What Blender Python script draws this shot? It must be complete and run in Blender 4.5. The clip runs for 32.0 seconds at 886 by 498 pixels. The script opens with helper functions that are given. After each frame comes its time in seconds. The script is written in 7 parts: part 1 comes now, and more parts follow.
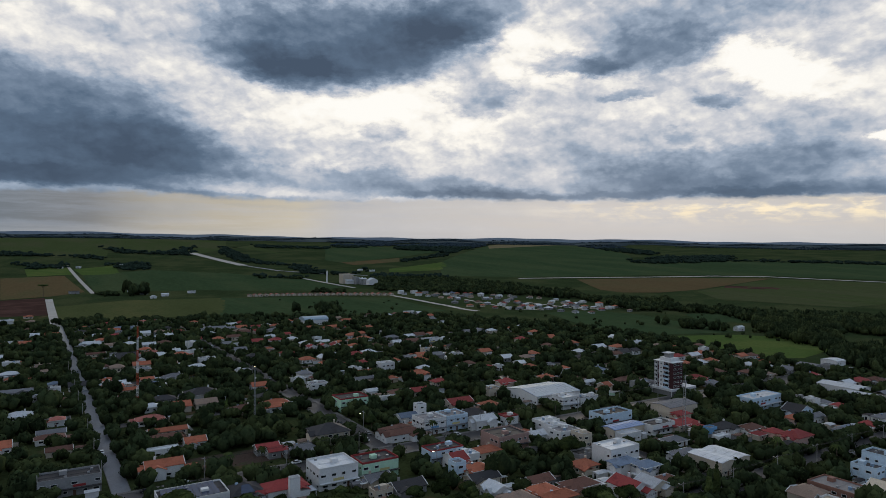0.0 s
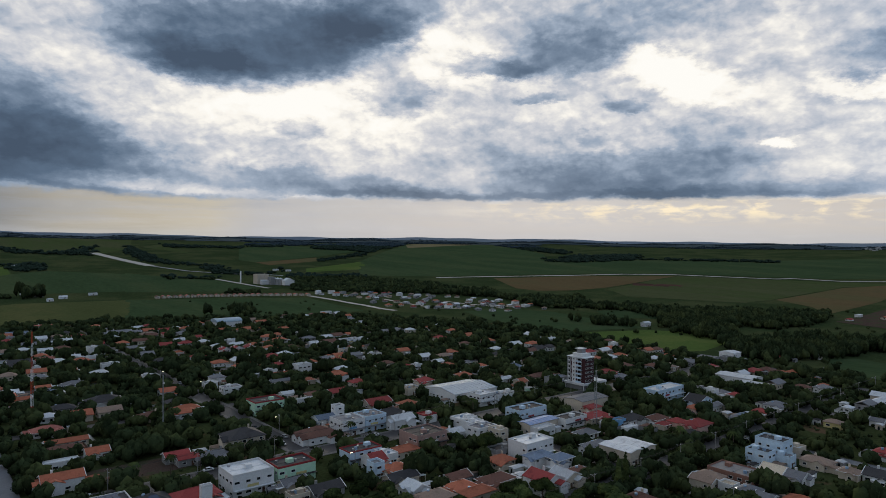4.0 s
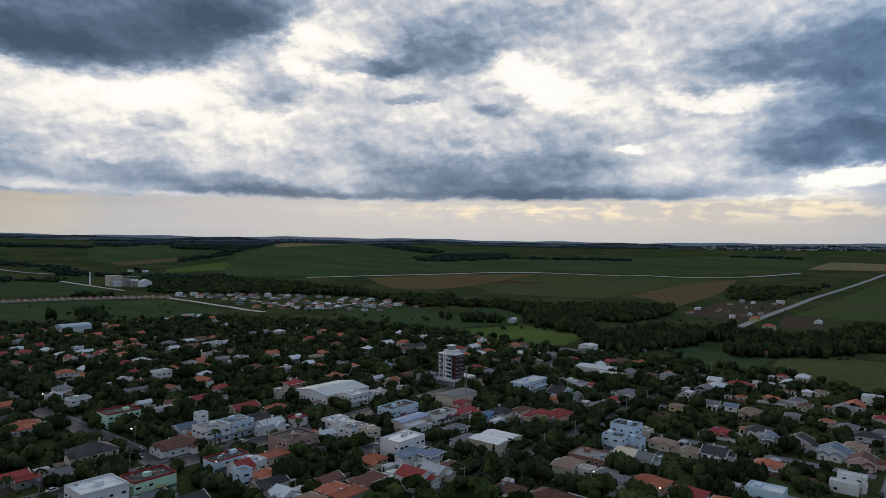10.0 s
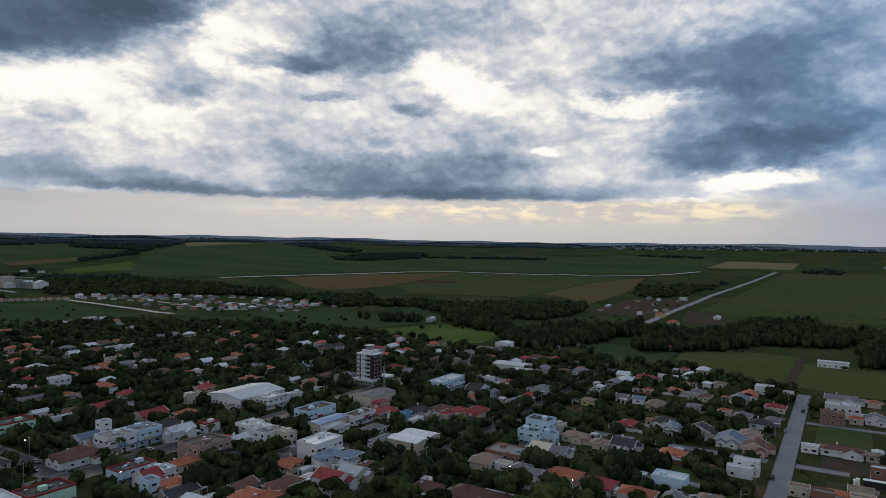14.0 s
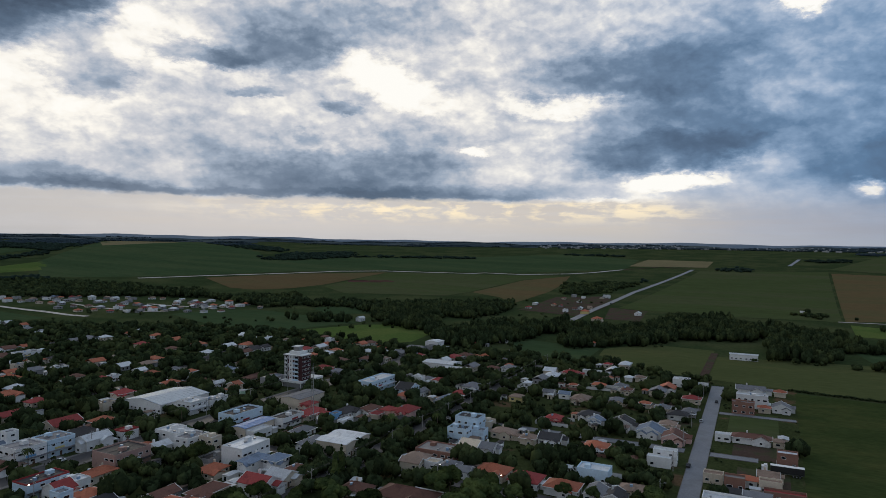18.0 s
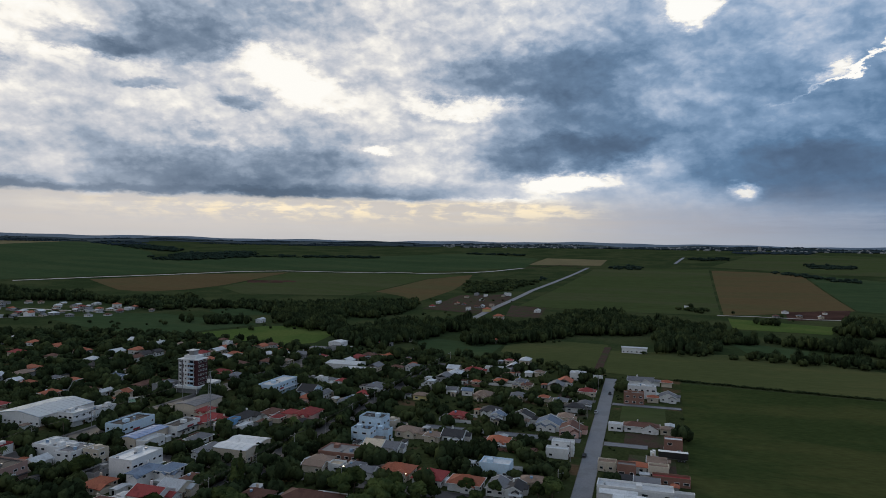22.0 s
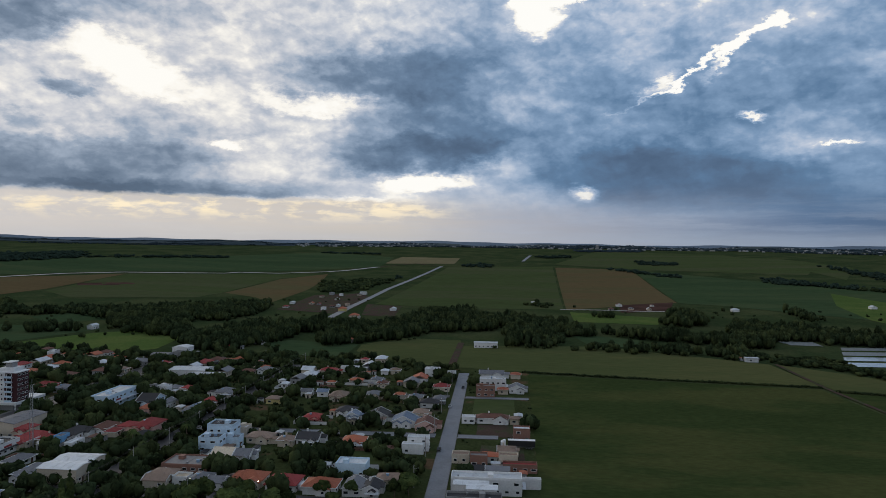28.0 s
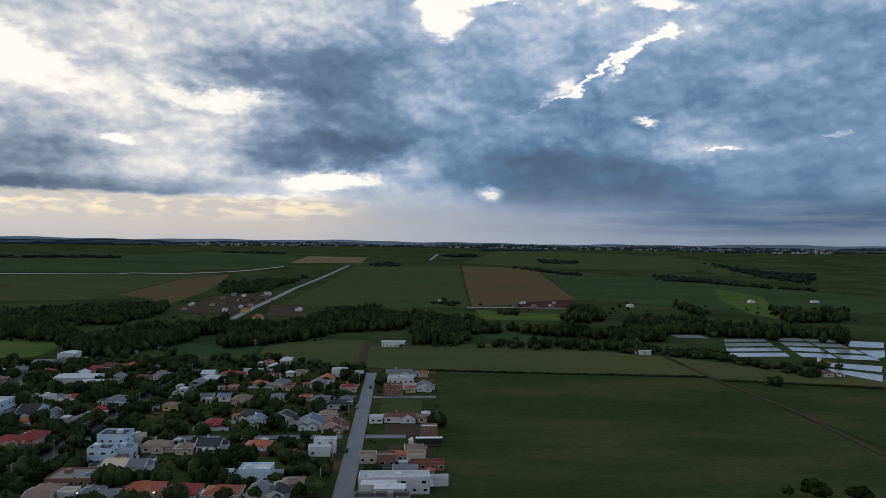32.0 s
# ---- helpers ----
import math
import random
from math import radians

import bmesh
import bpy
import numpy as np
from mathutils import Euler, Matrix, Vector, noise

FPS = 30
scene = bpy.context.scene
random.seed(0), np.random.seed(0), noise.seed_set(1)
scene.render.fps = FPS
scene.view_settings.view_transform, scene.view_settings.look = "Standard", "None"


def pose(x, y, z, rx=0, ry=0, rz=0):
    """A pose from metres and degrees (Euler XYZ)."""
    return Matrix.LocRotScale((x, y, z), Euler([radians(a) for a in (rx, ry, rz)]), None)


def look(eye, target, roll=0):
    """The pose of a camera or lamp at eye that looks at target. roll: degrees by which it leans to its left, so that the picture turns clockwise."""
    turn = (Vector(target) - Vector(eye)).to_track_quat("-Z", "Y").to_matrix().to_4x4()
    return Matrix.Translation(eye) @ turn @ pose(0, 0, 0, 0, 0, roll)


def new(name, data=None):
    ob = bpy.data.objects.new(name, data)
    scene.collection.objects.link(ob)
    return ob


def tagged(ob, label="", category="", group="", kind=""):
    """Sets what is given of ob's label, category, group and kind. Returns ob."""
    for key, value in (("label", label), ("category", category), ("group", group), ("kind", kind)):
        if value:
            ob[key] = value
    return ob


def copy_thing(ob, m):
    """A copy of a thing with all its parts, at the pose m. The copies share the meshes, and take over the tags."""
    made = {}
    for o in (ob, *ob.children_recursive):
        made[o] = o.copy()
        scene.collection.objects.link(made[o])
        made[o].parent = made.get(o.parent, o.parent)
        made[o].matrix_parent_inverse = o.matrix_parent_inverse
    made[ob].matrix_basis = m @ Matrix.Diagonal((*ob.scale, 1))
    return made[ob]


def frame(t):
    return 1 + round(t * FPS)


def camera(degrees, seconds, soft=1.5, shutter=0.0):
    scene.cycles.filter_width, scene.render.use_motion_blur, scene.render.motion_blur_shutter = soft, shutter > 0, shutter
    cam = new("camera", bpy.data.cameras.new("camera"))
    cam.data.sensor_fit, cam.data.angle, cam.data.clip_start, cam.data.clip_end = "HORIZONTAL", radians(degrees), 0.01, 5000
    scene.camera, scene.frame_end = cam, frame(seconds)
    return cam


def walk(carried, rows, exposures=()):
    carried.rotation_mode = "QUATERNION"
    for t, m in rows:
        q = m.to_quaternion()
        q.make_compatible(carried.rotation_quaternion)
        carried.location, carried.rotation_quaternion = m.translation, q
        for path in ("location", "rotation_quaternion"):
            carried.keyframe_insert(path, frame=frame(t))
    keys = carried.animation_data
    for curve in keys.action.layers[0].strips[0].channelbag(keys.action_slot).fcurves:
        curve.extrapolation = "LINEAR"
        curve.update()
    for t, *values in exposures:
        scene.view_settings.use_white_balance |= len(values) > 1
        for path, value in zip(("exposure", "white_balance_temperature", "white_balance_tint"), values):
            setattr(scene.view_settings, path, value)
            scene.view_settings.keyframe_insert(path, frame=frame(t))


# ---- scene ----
# The camera hovers 95 m over the town and turns slowly to its right.
# Its x axis and y axis run along the streets of the town.
cam = camera(68.08, 32.0, soft=0.7)
TURNS = [
    # seconds, heading, tilt, lean
    (0, -32.300, 89.625, 0.384),
    (0.5, -33.205, 89.627, 0.387),
    (1, -33.945, 89.629, 0.387),
    (1.5, -35.068, 89.623, 0.387),
    (2, -35.977, 89.619, 0.390),
    (2.5, -36.892, 89.620, 0.390),
    (3, -37.801, 89.618, 0.389),
    (3.5, -38.479, 89.619, 0.387),
    (5.5, -42.370, 89.627, 0.384),
    (6, -42.929, 89.623, 0.373),
    (6.5, -44.225, 89.613, 0.360),
    (7, -45.107, 89.621, 0.362),
    (7.5, -46.022, 89.631, 0.368),
    (8, -46.924, 89.629, 0.380),
    (8.5, -47.828, 89.625, 0.391),
    (9, -48.740, 89.626, 0.405),
    (9.5, -49.648, 89.631, 0.416),
    (10, -50.560, 89.635, 0.426),
    (10.5, -51.466, 89.644, 0.440),
    (11, -52.351, 89.654, 0.447),
    (11.5, -53.243, 89.649, 0.457),
    (12, -54.008, 89.645, 0.476),
    (12.5, -55.004, 89.646, 0.500),
    (13, -55.892, 89.640, 0.518),
    (13.5, -56.264, 89.638, 0.533),
    (14, -57.652, 89.635, 0.544),
    (14.5, -58.560, 89.621, 0.550),
    (15, -59.077, 89.617, 0.554),
    (15.5, -60.322, 89.615, 0.554),
    (17.5, -63.004, 89.611, 0.546),
    (18, -63.774, 89.613, 0.532),
    (18.5, -64.604, 89.614, 0.522),
    (19, -65.605, 89.616, 0.511),
    (19.5, -66.682, 89.618, 0.500),
    (20, -67.435, 89.614, 0.496),
    (20.5, -68.868, 89.618, 0.493),
    (21, -69.963, 89.612, 0.491),
    (21.5, -71.056, 89.617, 0.489),
    (22, -72.153, 89.621, 0.486),
    (22.5, -73.229, 89.630, 0.481),
    (23, -74.309, 89.624, 0.484),
    (23.5, -75.317, 89.623, 0.481),
    (24, -76.460, 89.629, 0.473),
    (24.5, -77.323, 89.630, 0.465),
    (25, -78.570, 89.625, 0.459),
    (25.5, -79.607, 89.625, 0.447),
    (27.5, -83.690, 89.619, 0.427),
    (28, -84.705, 89.610, 0.419),
    (28.5, -85.521, 89.609, 0.410),
    (29, -86.722, 89.604, 0.405),
    (29.5, -87.733, 89.603, 0.398),
    (30, -88.745, 89.599, 0.397),
    (30.5, -89.767, 89.591, 0.393),
    (31, -90.300, 89.585, 0.389),
    (31.5, -91.785, 89.572, 0.390),
    (32, -92.778, 89.578, 0.391),
]
walk(cam, [(t, pose(0, 0, 95, tilt, 0, turn) @ pose(0, 0, 0, 0, 0, lean)) for t, turn, tilt, lean in TURNS])

# ---- world: a broken overcast evening sky, the sun behind the clouds ----
world = bpy.data.worlds.new("evening_sky")
scene.world = world
world.use_nodes = True
wn, wl = world.node_tree.nodes, world.node_tree.links
wn.clear()


def sn(kind, **values):
    node = wn.new(kind)
    for key, value in values.items():
        setattr(node, key, value)
    return node


def put(target, value):
    if isinstance(value, bpy.types.NodeSocket):
        wl.new(value, target)
    else:
        target.default_value = value


def smath(op, a, b=0.0, c=0.0, clamp=False):
    node = sn("ShaderNodeMath", operation=op, use_clamp=clamp)
    put(node.inputs[0], a), put(node.inputs[1], b), put(node.inputs[2], c)
    return node.outputs[0]


def svec(op, a, b=(0, 0, 0)):
    node = sn("ShaderNodeVectorMath", operation=op)
    put(node.inputs[0], a), put(node.inputs[1], b)
    return node.outputs["Value" if op in ("LENGTH", "DOT_PRODUCT") else "Vector"]


def snoise(vector, scale, detail, rough, distort=0.0, lac=2.0):
    node = sn("ShaderNodeTexNoise")
    put(node.inputs["Vector"], vector)
    node.inputs["Scale"].default_value, node.inputs["Detail"].default_value = scale, detail
    node.inputs["Roughness"].default_value, node.inputs["Distortion"].default_value = rough, distort
    node.inputs["Lacunarity"].default_value = lac
    return node


def sramp(fac, stops, mode="B_SPLINE"):
    node = sn("ShaderNodeValToRGB")
    put(node.inputs[0], fac)
    node.color_ramp.interpolation = mode
    while len(node.color_ramp.elements) < len(stops):
        node.color_ramp.elements.new(0.5)
    for e, (at, rgb) in zip(node.color_ramp.elements, stops):
        e.position, e.color = at, (*rgb, 1)
    return node.outputs[0]


def smix(fac, a, b, blend="MIX"):
    node = sn("ShaderNodeMix", data_type="RGBA", blend_type=blend)
    put(node.inputs[0], fac), put(node.inputs[6], a), put(node.inputs[7], b)
    return node.outputs[2]


def sstep(value, lo, hi, a=0.0, b=1.0):
    node = sn("ShaderNodeMapRange", interpolation_type="SMOOTHSTEP")
    put(node.inputs[0], value)
    for socket, number in zip(node.inputs[1:5], (lo, hi, a, b)):
        put(socket, number)
    return node.outputs[0]


way = sn("ShaderNodeTexCoord").outputs["Generated"]
axes = sn("ShaderNodeSeparateXYZ")
turned = sn("ShaderNodeVectorRotate", rotation_type="Z_AXIS")
put(turned.inputs["Vector"], way)
turned.inputs["Angle"].default_value = radians(62)
put(axes.inputs[0], turned.outputs[0])
azimuth = smath("MULTIPLY", smath("ARCTAN2", axes.outputs[0], axes.outputs[1]), 57.29578)
elevation = smath("MULTIPLY", smath("ARCSINE", axes.outputs[2]), 57.29578)
flat = sn("ShaderNodeCombineXYZ")
put(flat.inputs[0], azimuth), put(flat.inputs[1], elevation)
# the clouds' outlines are ragged: the plane is warped by noise at three sizes, finer near the horizon
squash = svec("MULTIPLY", flat.outputs[0], (0.6, 1.25, 1))
warp_a = snoise(squash, 0.11, 3, 0.5)
warp_b = snoise(squash, 0.42, 6, 0.66)
warp_c = snoise(squash, 1.5, 5, 0.66)
near = sstep(elevation, 0.0, 9.0, 0.22, 1.0)
low = svec("MULTIPLY", svec("SUBTRACT", warp_a.outputs["Color"], (0.5, 0.5, 0.5)), (8, 4.2, 0))
high = svec("MULTIPLY", svec("SUBTRACT", warp_b.outputs["Color"], (0.5, 0.5, 0.5)), (4.2, 2.5, 0))
ragged = svec("MULTIPLY", svec("SUBTRACT", warp_c.outputs["Color"], (0.5, 0.5, 0.5)), (1.7, 1.35, 0))
shift = sn("ShaderNodeVectorMath", operation="SCALE")
put(shift.inputs[0], svec("ADD", svec("ADD", low, high), ragged)), put(shift.inputs["Scale"], near)
plane = svec("ADD", flat.outputs[0], shift.outputs[0])
thick = [0.0]


def bank(az, el, wide, tall, tilt, amount):
    """A bank of cloud (or, below nought, a break in it) at an azimuth and elevation, in degrees."""
    m = sn("ShaderNodeMapping", vector_type="TEXTURE")
    put(m.inputs["Vector"], plane)
    m.inputs["Location"].default_value = (az, el, 0)
    m.inputs["Rotation"].default_value = (0, 0, radians(tilt))
    m.inputs["Scale"].default_value = (wide * 1.6, tall * 1.6, 1)
    r = svec("LENGTH", m.outputs[0])
    if amount < 0:
        lens = sstep(r, 0.1, 1.05, amount * 0.92, 0.0)
    else:
        # a cloud is thin at its top and thick at its foot
        local = sn("ShaderNodeSeparateXYZ")
        put(local.inputs[0], m.outputs[0])
        lens = smath("MULTIPLY", sstep(r, 0.34, 0.9, amount, 0.0), smath("MULTIPLY_ADD", local.outputs[1], -0.5, 1.0))
    thick[0] = smath("ADD", thick[0], lens)


bank(-60.6, 9.0, 12.1, 4.3, -3, 0.62)  # a heavy dark bank
bank(-54.4, 8.0, 7.8, 2.2, -8, 0.35)
bank(-61.7, 5.4, 10.7, 0.9, -4, 0.45)
bank(-37.8, 17.4, 11.4, 3.5, 0, 0.75)  # a dark cloud overhead
bank(-40.7, 14.3, 5.7, 2.0, -15, 0.45)
bank(-28.1, 19.6, 6.4, 2.6, 10, 0.40)
bank(-34.4, 11.1, 9.3, 2.4, 0, -0.36)  # the bright break before the sun
bank(-25.1, 15.5, 8.8, 2.7, 10, -0.35)
bank(-26.5, 13.0, 2.8, 2.2, 0, 0.42)
bank(-34.9, 9.4, 2.4, 1.0, 10, 0.27)
bank(-18.8, 15.6, 4.3, 1.0, 0, 0.42)
bank(-12.8, 15.9, 5.0, 1.8, 0, 0.30)
bank(-14.8, 12.4, 2.0, 0.5, 5, 0.28)
bank(-7.4, 11.6, 2.1, 0.6, -6, 0.24)
bank(-9.6, 8.8, 1.4, 0.7, -10, 0.18)
bank(-3.0, 13.5, 5.2, 1.1, -14, -0.60)
bank(-8.0, 18.4, 11.1, 2.9, 0, 0.20)
bank(-33.9, 5.4, 13.8, 1.0, -3, 0.24)  # the long low cloud band
bank(-25.5, 4.4, 6.4, 0.7, 0, 0.28)
bank(-15.0, 6.9, 6.5, 2.6, 0, 0.14)
bank(-14.5, 5.2, 4.2, 1.2, 0, 0.18)
bank(-4.6, 6.1, 8.1, 2.1, -4, 0.16)
bank(-6.2, 4.8, 5.4, 0.8, 0, 0.20)
bank(-0.3, 8.0, 5.7, 2.5, 0, 0.18)
bank(-44.4, 3.9, 10.7, 0.5, -2, 0.30)
bank(-59.1, 2.8, 12.4, 1.3, 0, 0.38)  # rain veil
bank(-48.0, 2.1, 5.8, 1.2, 0, -0.18)
bank(10.4, 12.0, 4.1, 0.8, -5, -0.60)
bank(17.3, 14.5, 8.4, 2.5, 8, 0.30)  # the blue bank
bank(22.4, 14.8, 8.4, 4.4, 0, 0.16)
bank(21.7, 9.7, 7.4, 2.3, 0, 0.24)
bank(20.6, 7.6, 6.7, 1.6, 5, 0.42)
bank(4.8, 8.0, 1.2, 0.4, 0, -0.60)
bank(21.2, 5.1, 3.5, 0.6, 5, -0.60)
bank(17.0, 3.8, 3.4, 0.5, 0, -0.45)
bank(-8.3, 3.0, 24.7, 0.5, 0, -0.20)
bank(-15.2, 6.0, 29.9, 1.6, 0, 0.05)
bank(-14.2, 4.4, 28.1, 0.3, 0, 0.14)
bank(-7.4, 6.1, 4.4, 1.5, 0, 0.16)
bank(-0.4, 4.4, 12.7, 0.7, 2, 0.28)
bank(20.8, 13.9, 11.1, 2.7, 8, 0.08)
bank(23.2, 9.4, 9.5, 2.1, 4, 0.12)
bank(34.4, 4.7, 1.0, 0.6, 0, -0.85)
bank(40.2, 10.3, 10.1, 5.0, 0, 0.26)
bank(41.0, 5.6, 10.7, 2.4, -3, 0.45)
bank(30.5, 19.0, 1.6, 1.0, 0, -0.60)
bank(42.6, 13.4, 4.0, 0.2, 26, -0.80)  # the bright rift
bank(47.0, 15.2, 2.7, 0.3, 34, -0.85)
bank(49.7, 16.6, 1.1, 0.4, 20, -0.80)
bank(40.0, 12.7, 1.3, 0.5, 30, -0.45)
bank(47.5, 10.1, 1.2, 0.3, -12, -0.70)
bank(54.2, 7.6, 1.1, 0.2, 3, -0.50)
bank(61.7, 8.1, 1.0, 0.2, 0, -0.40)
bank(49.4, 19.2, 2.2, 0.6, -12, -0.70)
bank(32.9, 20.2, 4.4, 0.4, 3, -0.60)
bank(59.4, 13.0, 9.2, 5.3, 0, 0.24)
bank(55.9, 5.4, 10.6, 1.8, 2, 0.28)
bank(59.9, 2.7, 11.4, 1.4, 0, 0.34)

# broad cover and billows; behind and overhead the sky is heavily clouded
cover = smath("ADD", thick[0], sstep(azimuth, 8.0, 34.0, 0.325, 0.37))
cover = smath("ADD", cover, sstep(smath("ABSOLUTE", azimuth), 66.0, 105.0, 0.0, 0.10))
cover = smath("ADD", cover, sstep(elevation, 23.0, 46.0, 0.0, 0.05))
puffs = svec("ADD", svec("MULTIPLY", flat.outputs[0], (0.8, 1.1, 1)), svec("MULTIPLY", high, (0.10, 0.10, 0)))
billow = snoise(puffs, 0.17, 7, 0.5, 0.25)
above = snoise(svec("ADD", puffs, (0.3, 0.8, 0)), 0.17, 7, 0.5, 0.25)
tufts = snoise(svec("MULTIPLY", puffs, (1, 1.25, 1)), 0.46, 6, 0.5, 0.35)
fine = snoise(svec("MULTIPLY", flat.outputs[0], (0.6, 1.5, 1)), 0.8, 7, 0.54, 0.3)
streaks = snoise(svec("ADD", svec("MULTIPLY", flat.outputs[0], (0.09, 1.35, 1)), svec("MULTIPLY", ragged, (0.02, 0.35, 0))), 0.9, 6, 0.6, 0.1)
# the deck seen in perspective: its ripples crowd together towards the horizon
over = smath("ADD", axes.outputs[2], 0.13)
deck = sn("ShaderNodeCombineXYZ")
put(deck.inputs[0], smath("DIVIDE", axes.outputs[0], over)), put(deck.inputs[1], smath("DIVIDE", axes.outputs[1], over))
ripples = snoise(deck.outputs[0], 2.4, 6, 0.52, 0.35)


def cauliflower(vector):
    node = sn("ShaderNodeTexVoronoi", feature="SMOOTH_F1", normalize=True)
    put(node.inputs["Vector"], vector)
    node.inputs["Scale"].default_value, node.inputs["Detail"].default_value = 0.34, 4.0
    node.inputs["Roughness"].default_value, node.inputs["Smoothness"].default_value = 0.6, 0.35
    return node.outputs["Distance"]


heads = svec("ADD", svec("MULTIPLY", flat.outputs[0], (0.8, 1.15, 1)), svec("MULTIPLY", svec("ADD", high, ragged), (0.22, 0.22, 0)))
head, head_above = cauliflower(heads), cauliflower(svec("ADD", heads, (0.2, 0.55, 0)))
relief = smath("MULTIPLY", smath("SUBTRACT", billow.outputs[0], above.outputs[0]), smath("MULTIPLY", near, 1.3))
body = smath("SUBTRACT", sstep(billow.outputs[0], 0.34, 0.66), 0.5)
clots = smath("SUBTRACT", sstep(tufts.outputs[0], 0.42, 0.60), 0.5)
cover = smath("ADD", cover, smath("MULTIPLY", body, smath("MULTIPLY", near, 0.17)))
cover = smath("ADD", cover, smath("MULTIPLY", clots, smath("MULTIPLY", near, 0.11)))
cover = smath("ADD", cover, smath("MULTIPLY", smath("SUBTRACT", ripples.outputs[0], 0.5), smath("MULTIPLY", near, 0.30)))
cover = smath("ADD", cover, smath("MULTIPLY", smath("SUBTRACT", fine.outputs[0], 0.5), 0.09))
cover = smath("ADD", cover, smath("MULTIPLY", smath("SUBTRACT", head, 0.3), smath("MULTIPLY", near, 0.36)))
crest = smath("MULTIPLY", smath("SUBTRACT", head_above, head), smath("MULTIPLY", near, 0.75))
depth = smath("MULTIPLY", smath("SUBTRACT", smath("SUBTRACT", cover, smath("MULTIPLY", relief, 0.5)), crest), 0.7)
# from thin bright cloud to thick slate-blue cloud: a warm side towards the sun, a blue side away from it
warm = sramp(depth, [(0.0, (1.0, 0.98, 0.93)), (0.09, (0.96, 0.925, 0.86)), (0.16, (0.80, 0.785, 0.765)), (0.25, (0.60, 0.615, 0.66)), (0.40, (0.325, 0.395, 0.50)), (0.54, (0.18, 0.242, 0.335)), (0.72, (0.10, 0.15, 0.225)), (1.0, (0.06, 0.09, 0.14))], "LINEAR")
cold = sramp(depth, [(0.0, (1.0, 0.99, 0.95)), (0.08, (0.90, 0.88, 0.83)), (0.15, (0.54, 0.60, 0.71)), (0.26, (0.34, 0.445, 0.605)), (0.38, (0.205, 0.318, 0.485)), (0.55, (0.112, 0.205, 0.345)), (0.74, (0.09, 0.15, 0.25)), (1.0, (0.06, 0.10, 0.17))], "LINEAR")
side = smath("MULTIPLY", smath("MAXIMUM", sstep(azimuth, 2.0, 38.0), sstep(elevation, 26.0, 55.0)), smath("MULTIPLY", sstep(azimuth, 100.0, 130.0, 1.0, 0.4), sstep(elevation, 22.0, 40.0, 1.0, 0.85)))
colour = smix(side, warm, cold)
# the low strip over the horizon: cream under the cloud's edge, grey rain farther round
strip = sramp(smath("MULTIPLY_ADD", azimuth, 1 / 132, 0.5), [(0.0, (0.15, 0.18, 0.215)), (0.06, (0.21, 0.215, 0.22)), (0.10, (0.42, 0.38, 0.31)), (0.18, (0.55, 0.50, 0.41)), (0.21, (0.50, 0.49, 0.49)), (0.42, (0.62, 0.585, 0.56)), (0.64, (0.60, 0.55, 0.50)), (0.71, (0.43, 0.43, 0.47)), (0.78, (0.32, 0.345, 0.42)), (0.83, (0.21, 0.26, 0.36)), (0.90, (0.10, 0.16, 0.27)), (1.0, (0.06, 0.11, 0.20))], "LINEAR")
haze = smix(sstep(elevation, 0.2, 1.9, 0.42, 0.0), strip, (0.40, 0.44, 0.50, 1))
streaked = smix(smath("MULTIPLY", sstep(streaks.outputs[0], 0.40, 0.62), sstep(elevation, 0.5, 2.0, 0.0, 0.55)), haze, smix(0.4, strip, (0.42, 0.44, 0.50, 1)))
# slits of evening light below the cloud's foot
slit = smath("MULTIPLY", smath("MULTIPLY", sstep(elevation, 1.5, 2.9), sstep(elevation, 4.6, 3.4)), smath("MULTIPLY", sstep(azimuth, -26.0, -4.0), sstep(azimuth, 19.0, 27.0, 1.0, 0.0)))
slit = smath("MULTIPLY", slit, sstep(smath("ADD", smath("MULTIPLY", fine.outputs[0], 0.6), smath("MULTIPLY", streaks.outputs[0], 0.5)), 0.50, 0.66))
streaked = smix(slit, streaked, (1.0, 0.84, 0.58, 1))
lowered = sn("ShaderNodeSeparateXYZ")
put(lowered.inputs[0], svec("ADD", flat.outputs[0], svec("MULTIPLY", shift.outputs[0], (1, 0.45, 0))))
lower = smath("ADD", lowered.outputs[1], smath("MULTIPLY", smath("SUBTRACT", fine.outputs[0], 0.5), 1.0))
veil = smath("MULTIPLY", sstep(lower, sstep(azimuth, 17.0, 27.0, 4.15, 5.6), sstep(azimuth, 17.0, 27.0, 3.65, 1.2)), sstep(streaks.outputs[0], 0.3, 0.7, 1.0, 0.8))
colour = smix(veil, colour, streaked)
# clear sky above the clouds, seen through the thinnest of them
clear = sn("ShaderNodeTexSky", sky_type="NISHITA", sun_disc=False, sun_elevation=radians(9), sun_rotation=radians(40))
backdrop = sn("ShaderNodeBackground")
put(backdrop.inputs["Color"], clear.outputs[0])
backdrop.inputs["Strength"].default_value = 0.06
clouds = sn("ShaderNodeBackground")
put(clouds.inputs["Color"], colour)
clouds.inputs["Strength"].default_value = 1.0
both = sn("ShaderNodeMixShader")
both.inputs[0].default_value = 0.992
wl.new(backdrop.outputs[0], both.inputs[1]), wl.new(clouds.outputs[0], both.inputs[2])
wl.new(both.outputs[0], sn("ShaderNodeOutputWorld").inputs["Surface"])

# the veiled sun, low ahead
sun = new("sun", bpy.data.lights.new("sun", "SUN"))
sun.data.energy, sun.data.angle, sun.data.color = 0.75, radians(25), (1.0, 0.88, 0.70)
sun.matrix_world = look((0, 0, 300), (-300 * math.sin(radians(42)), -300 * math.cos(radians(42)), 220))

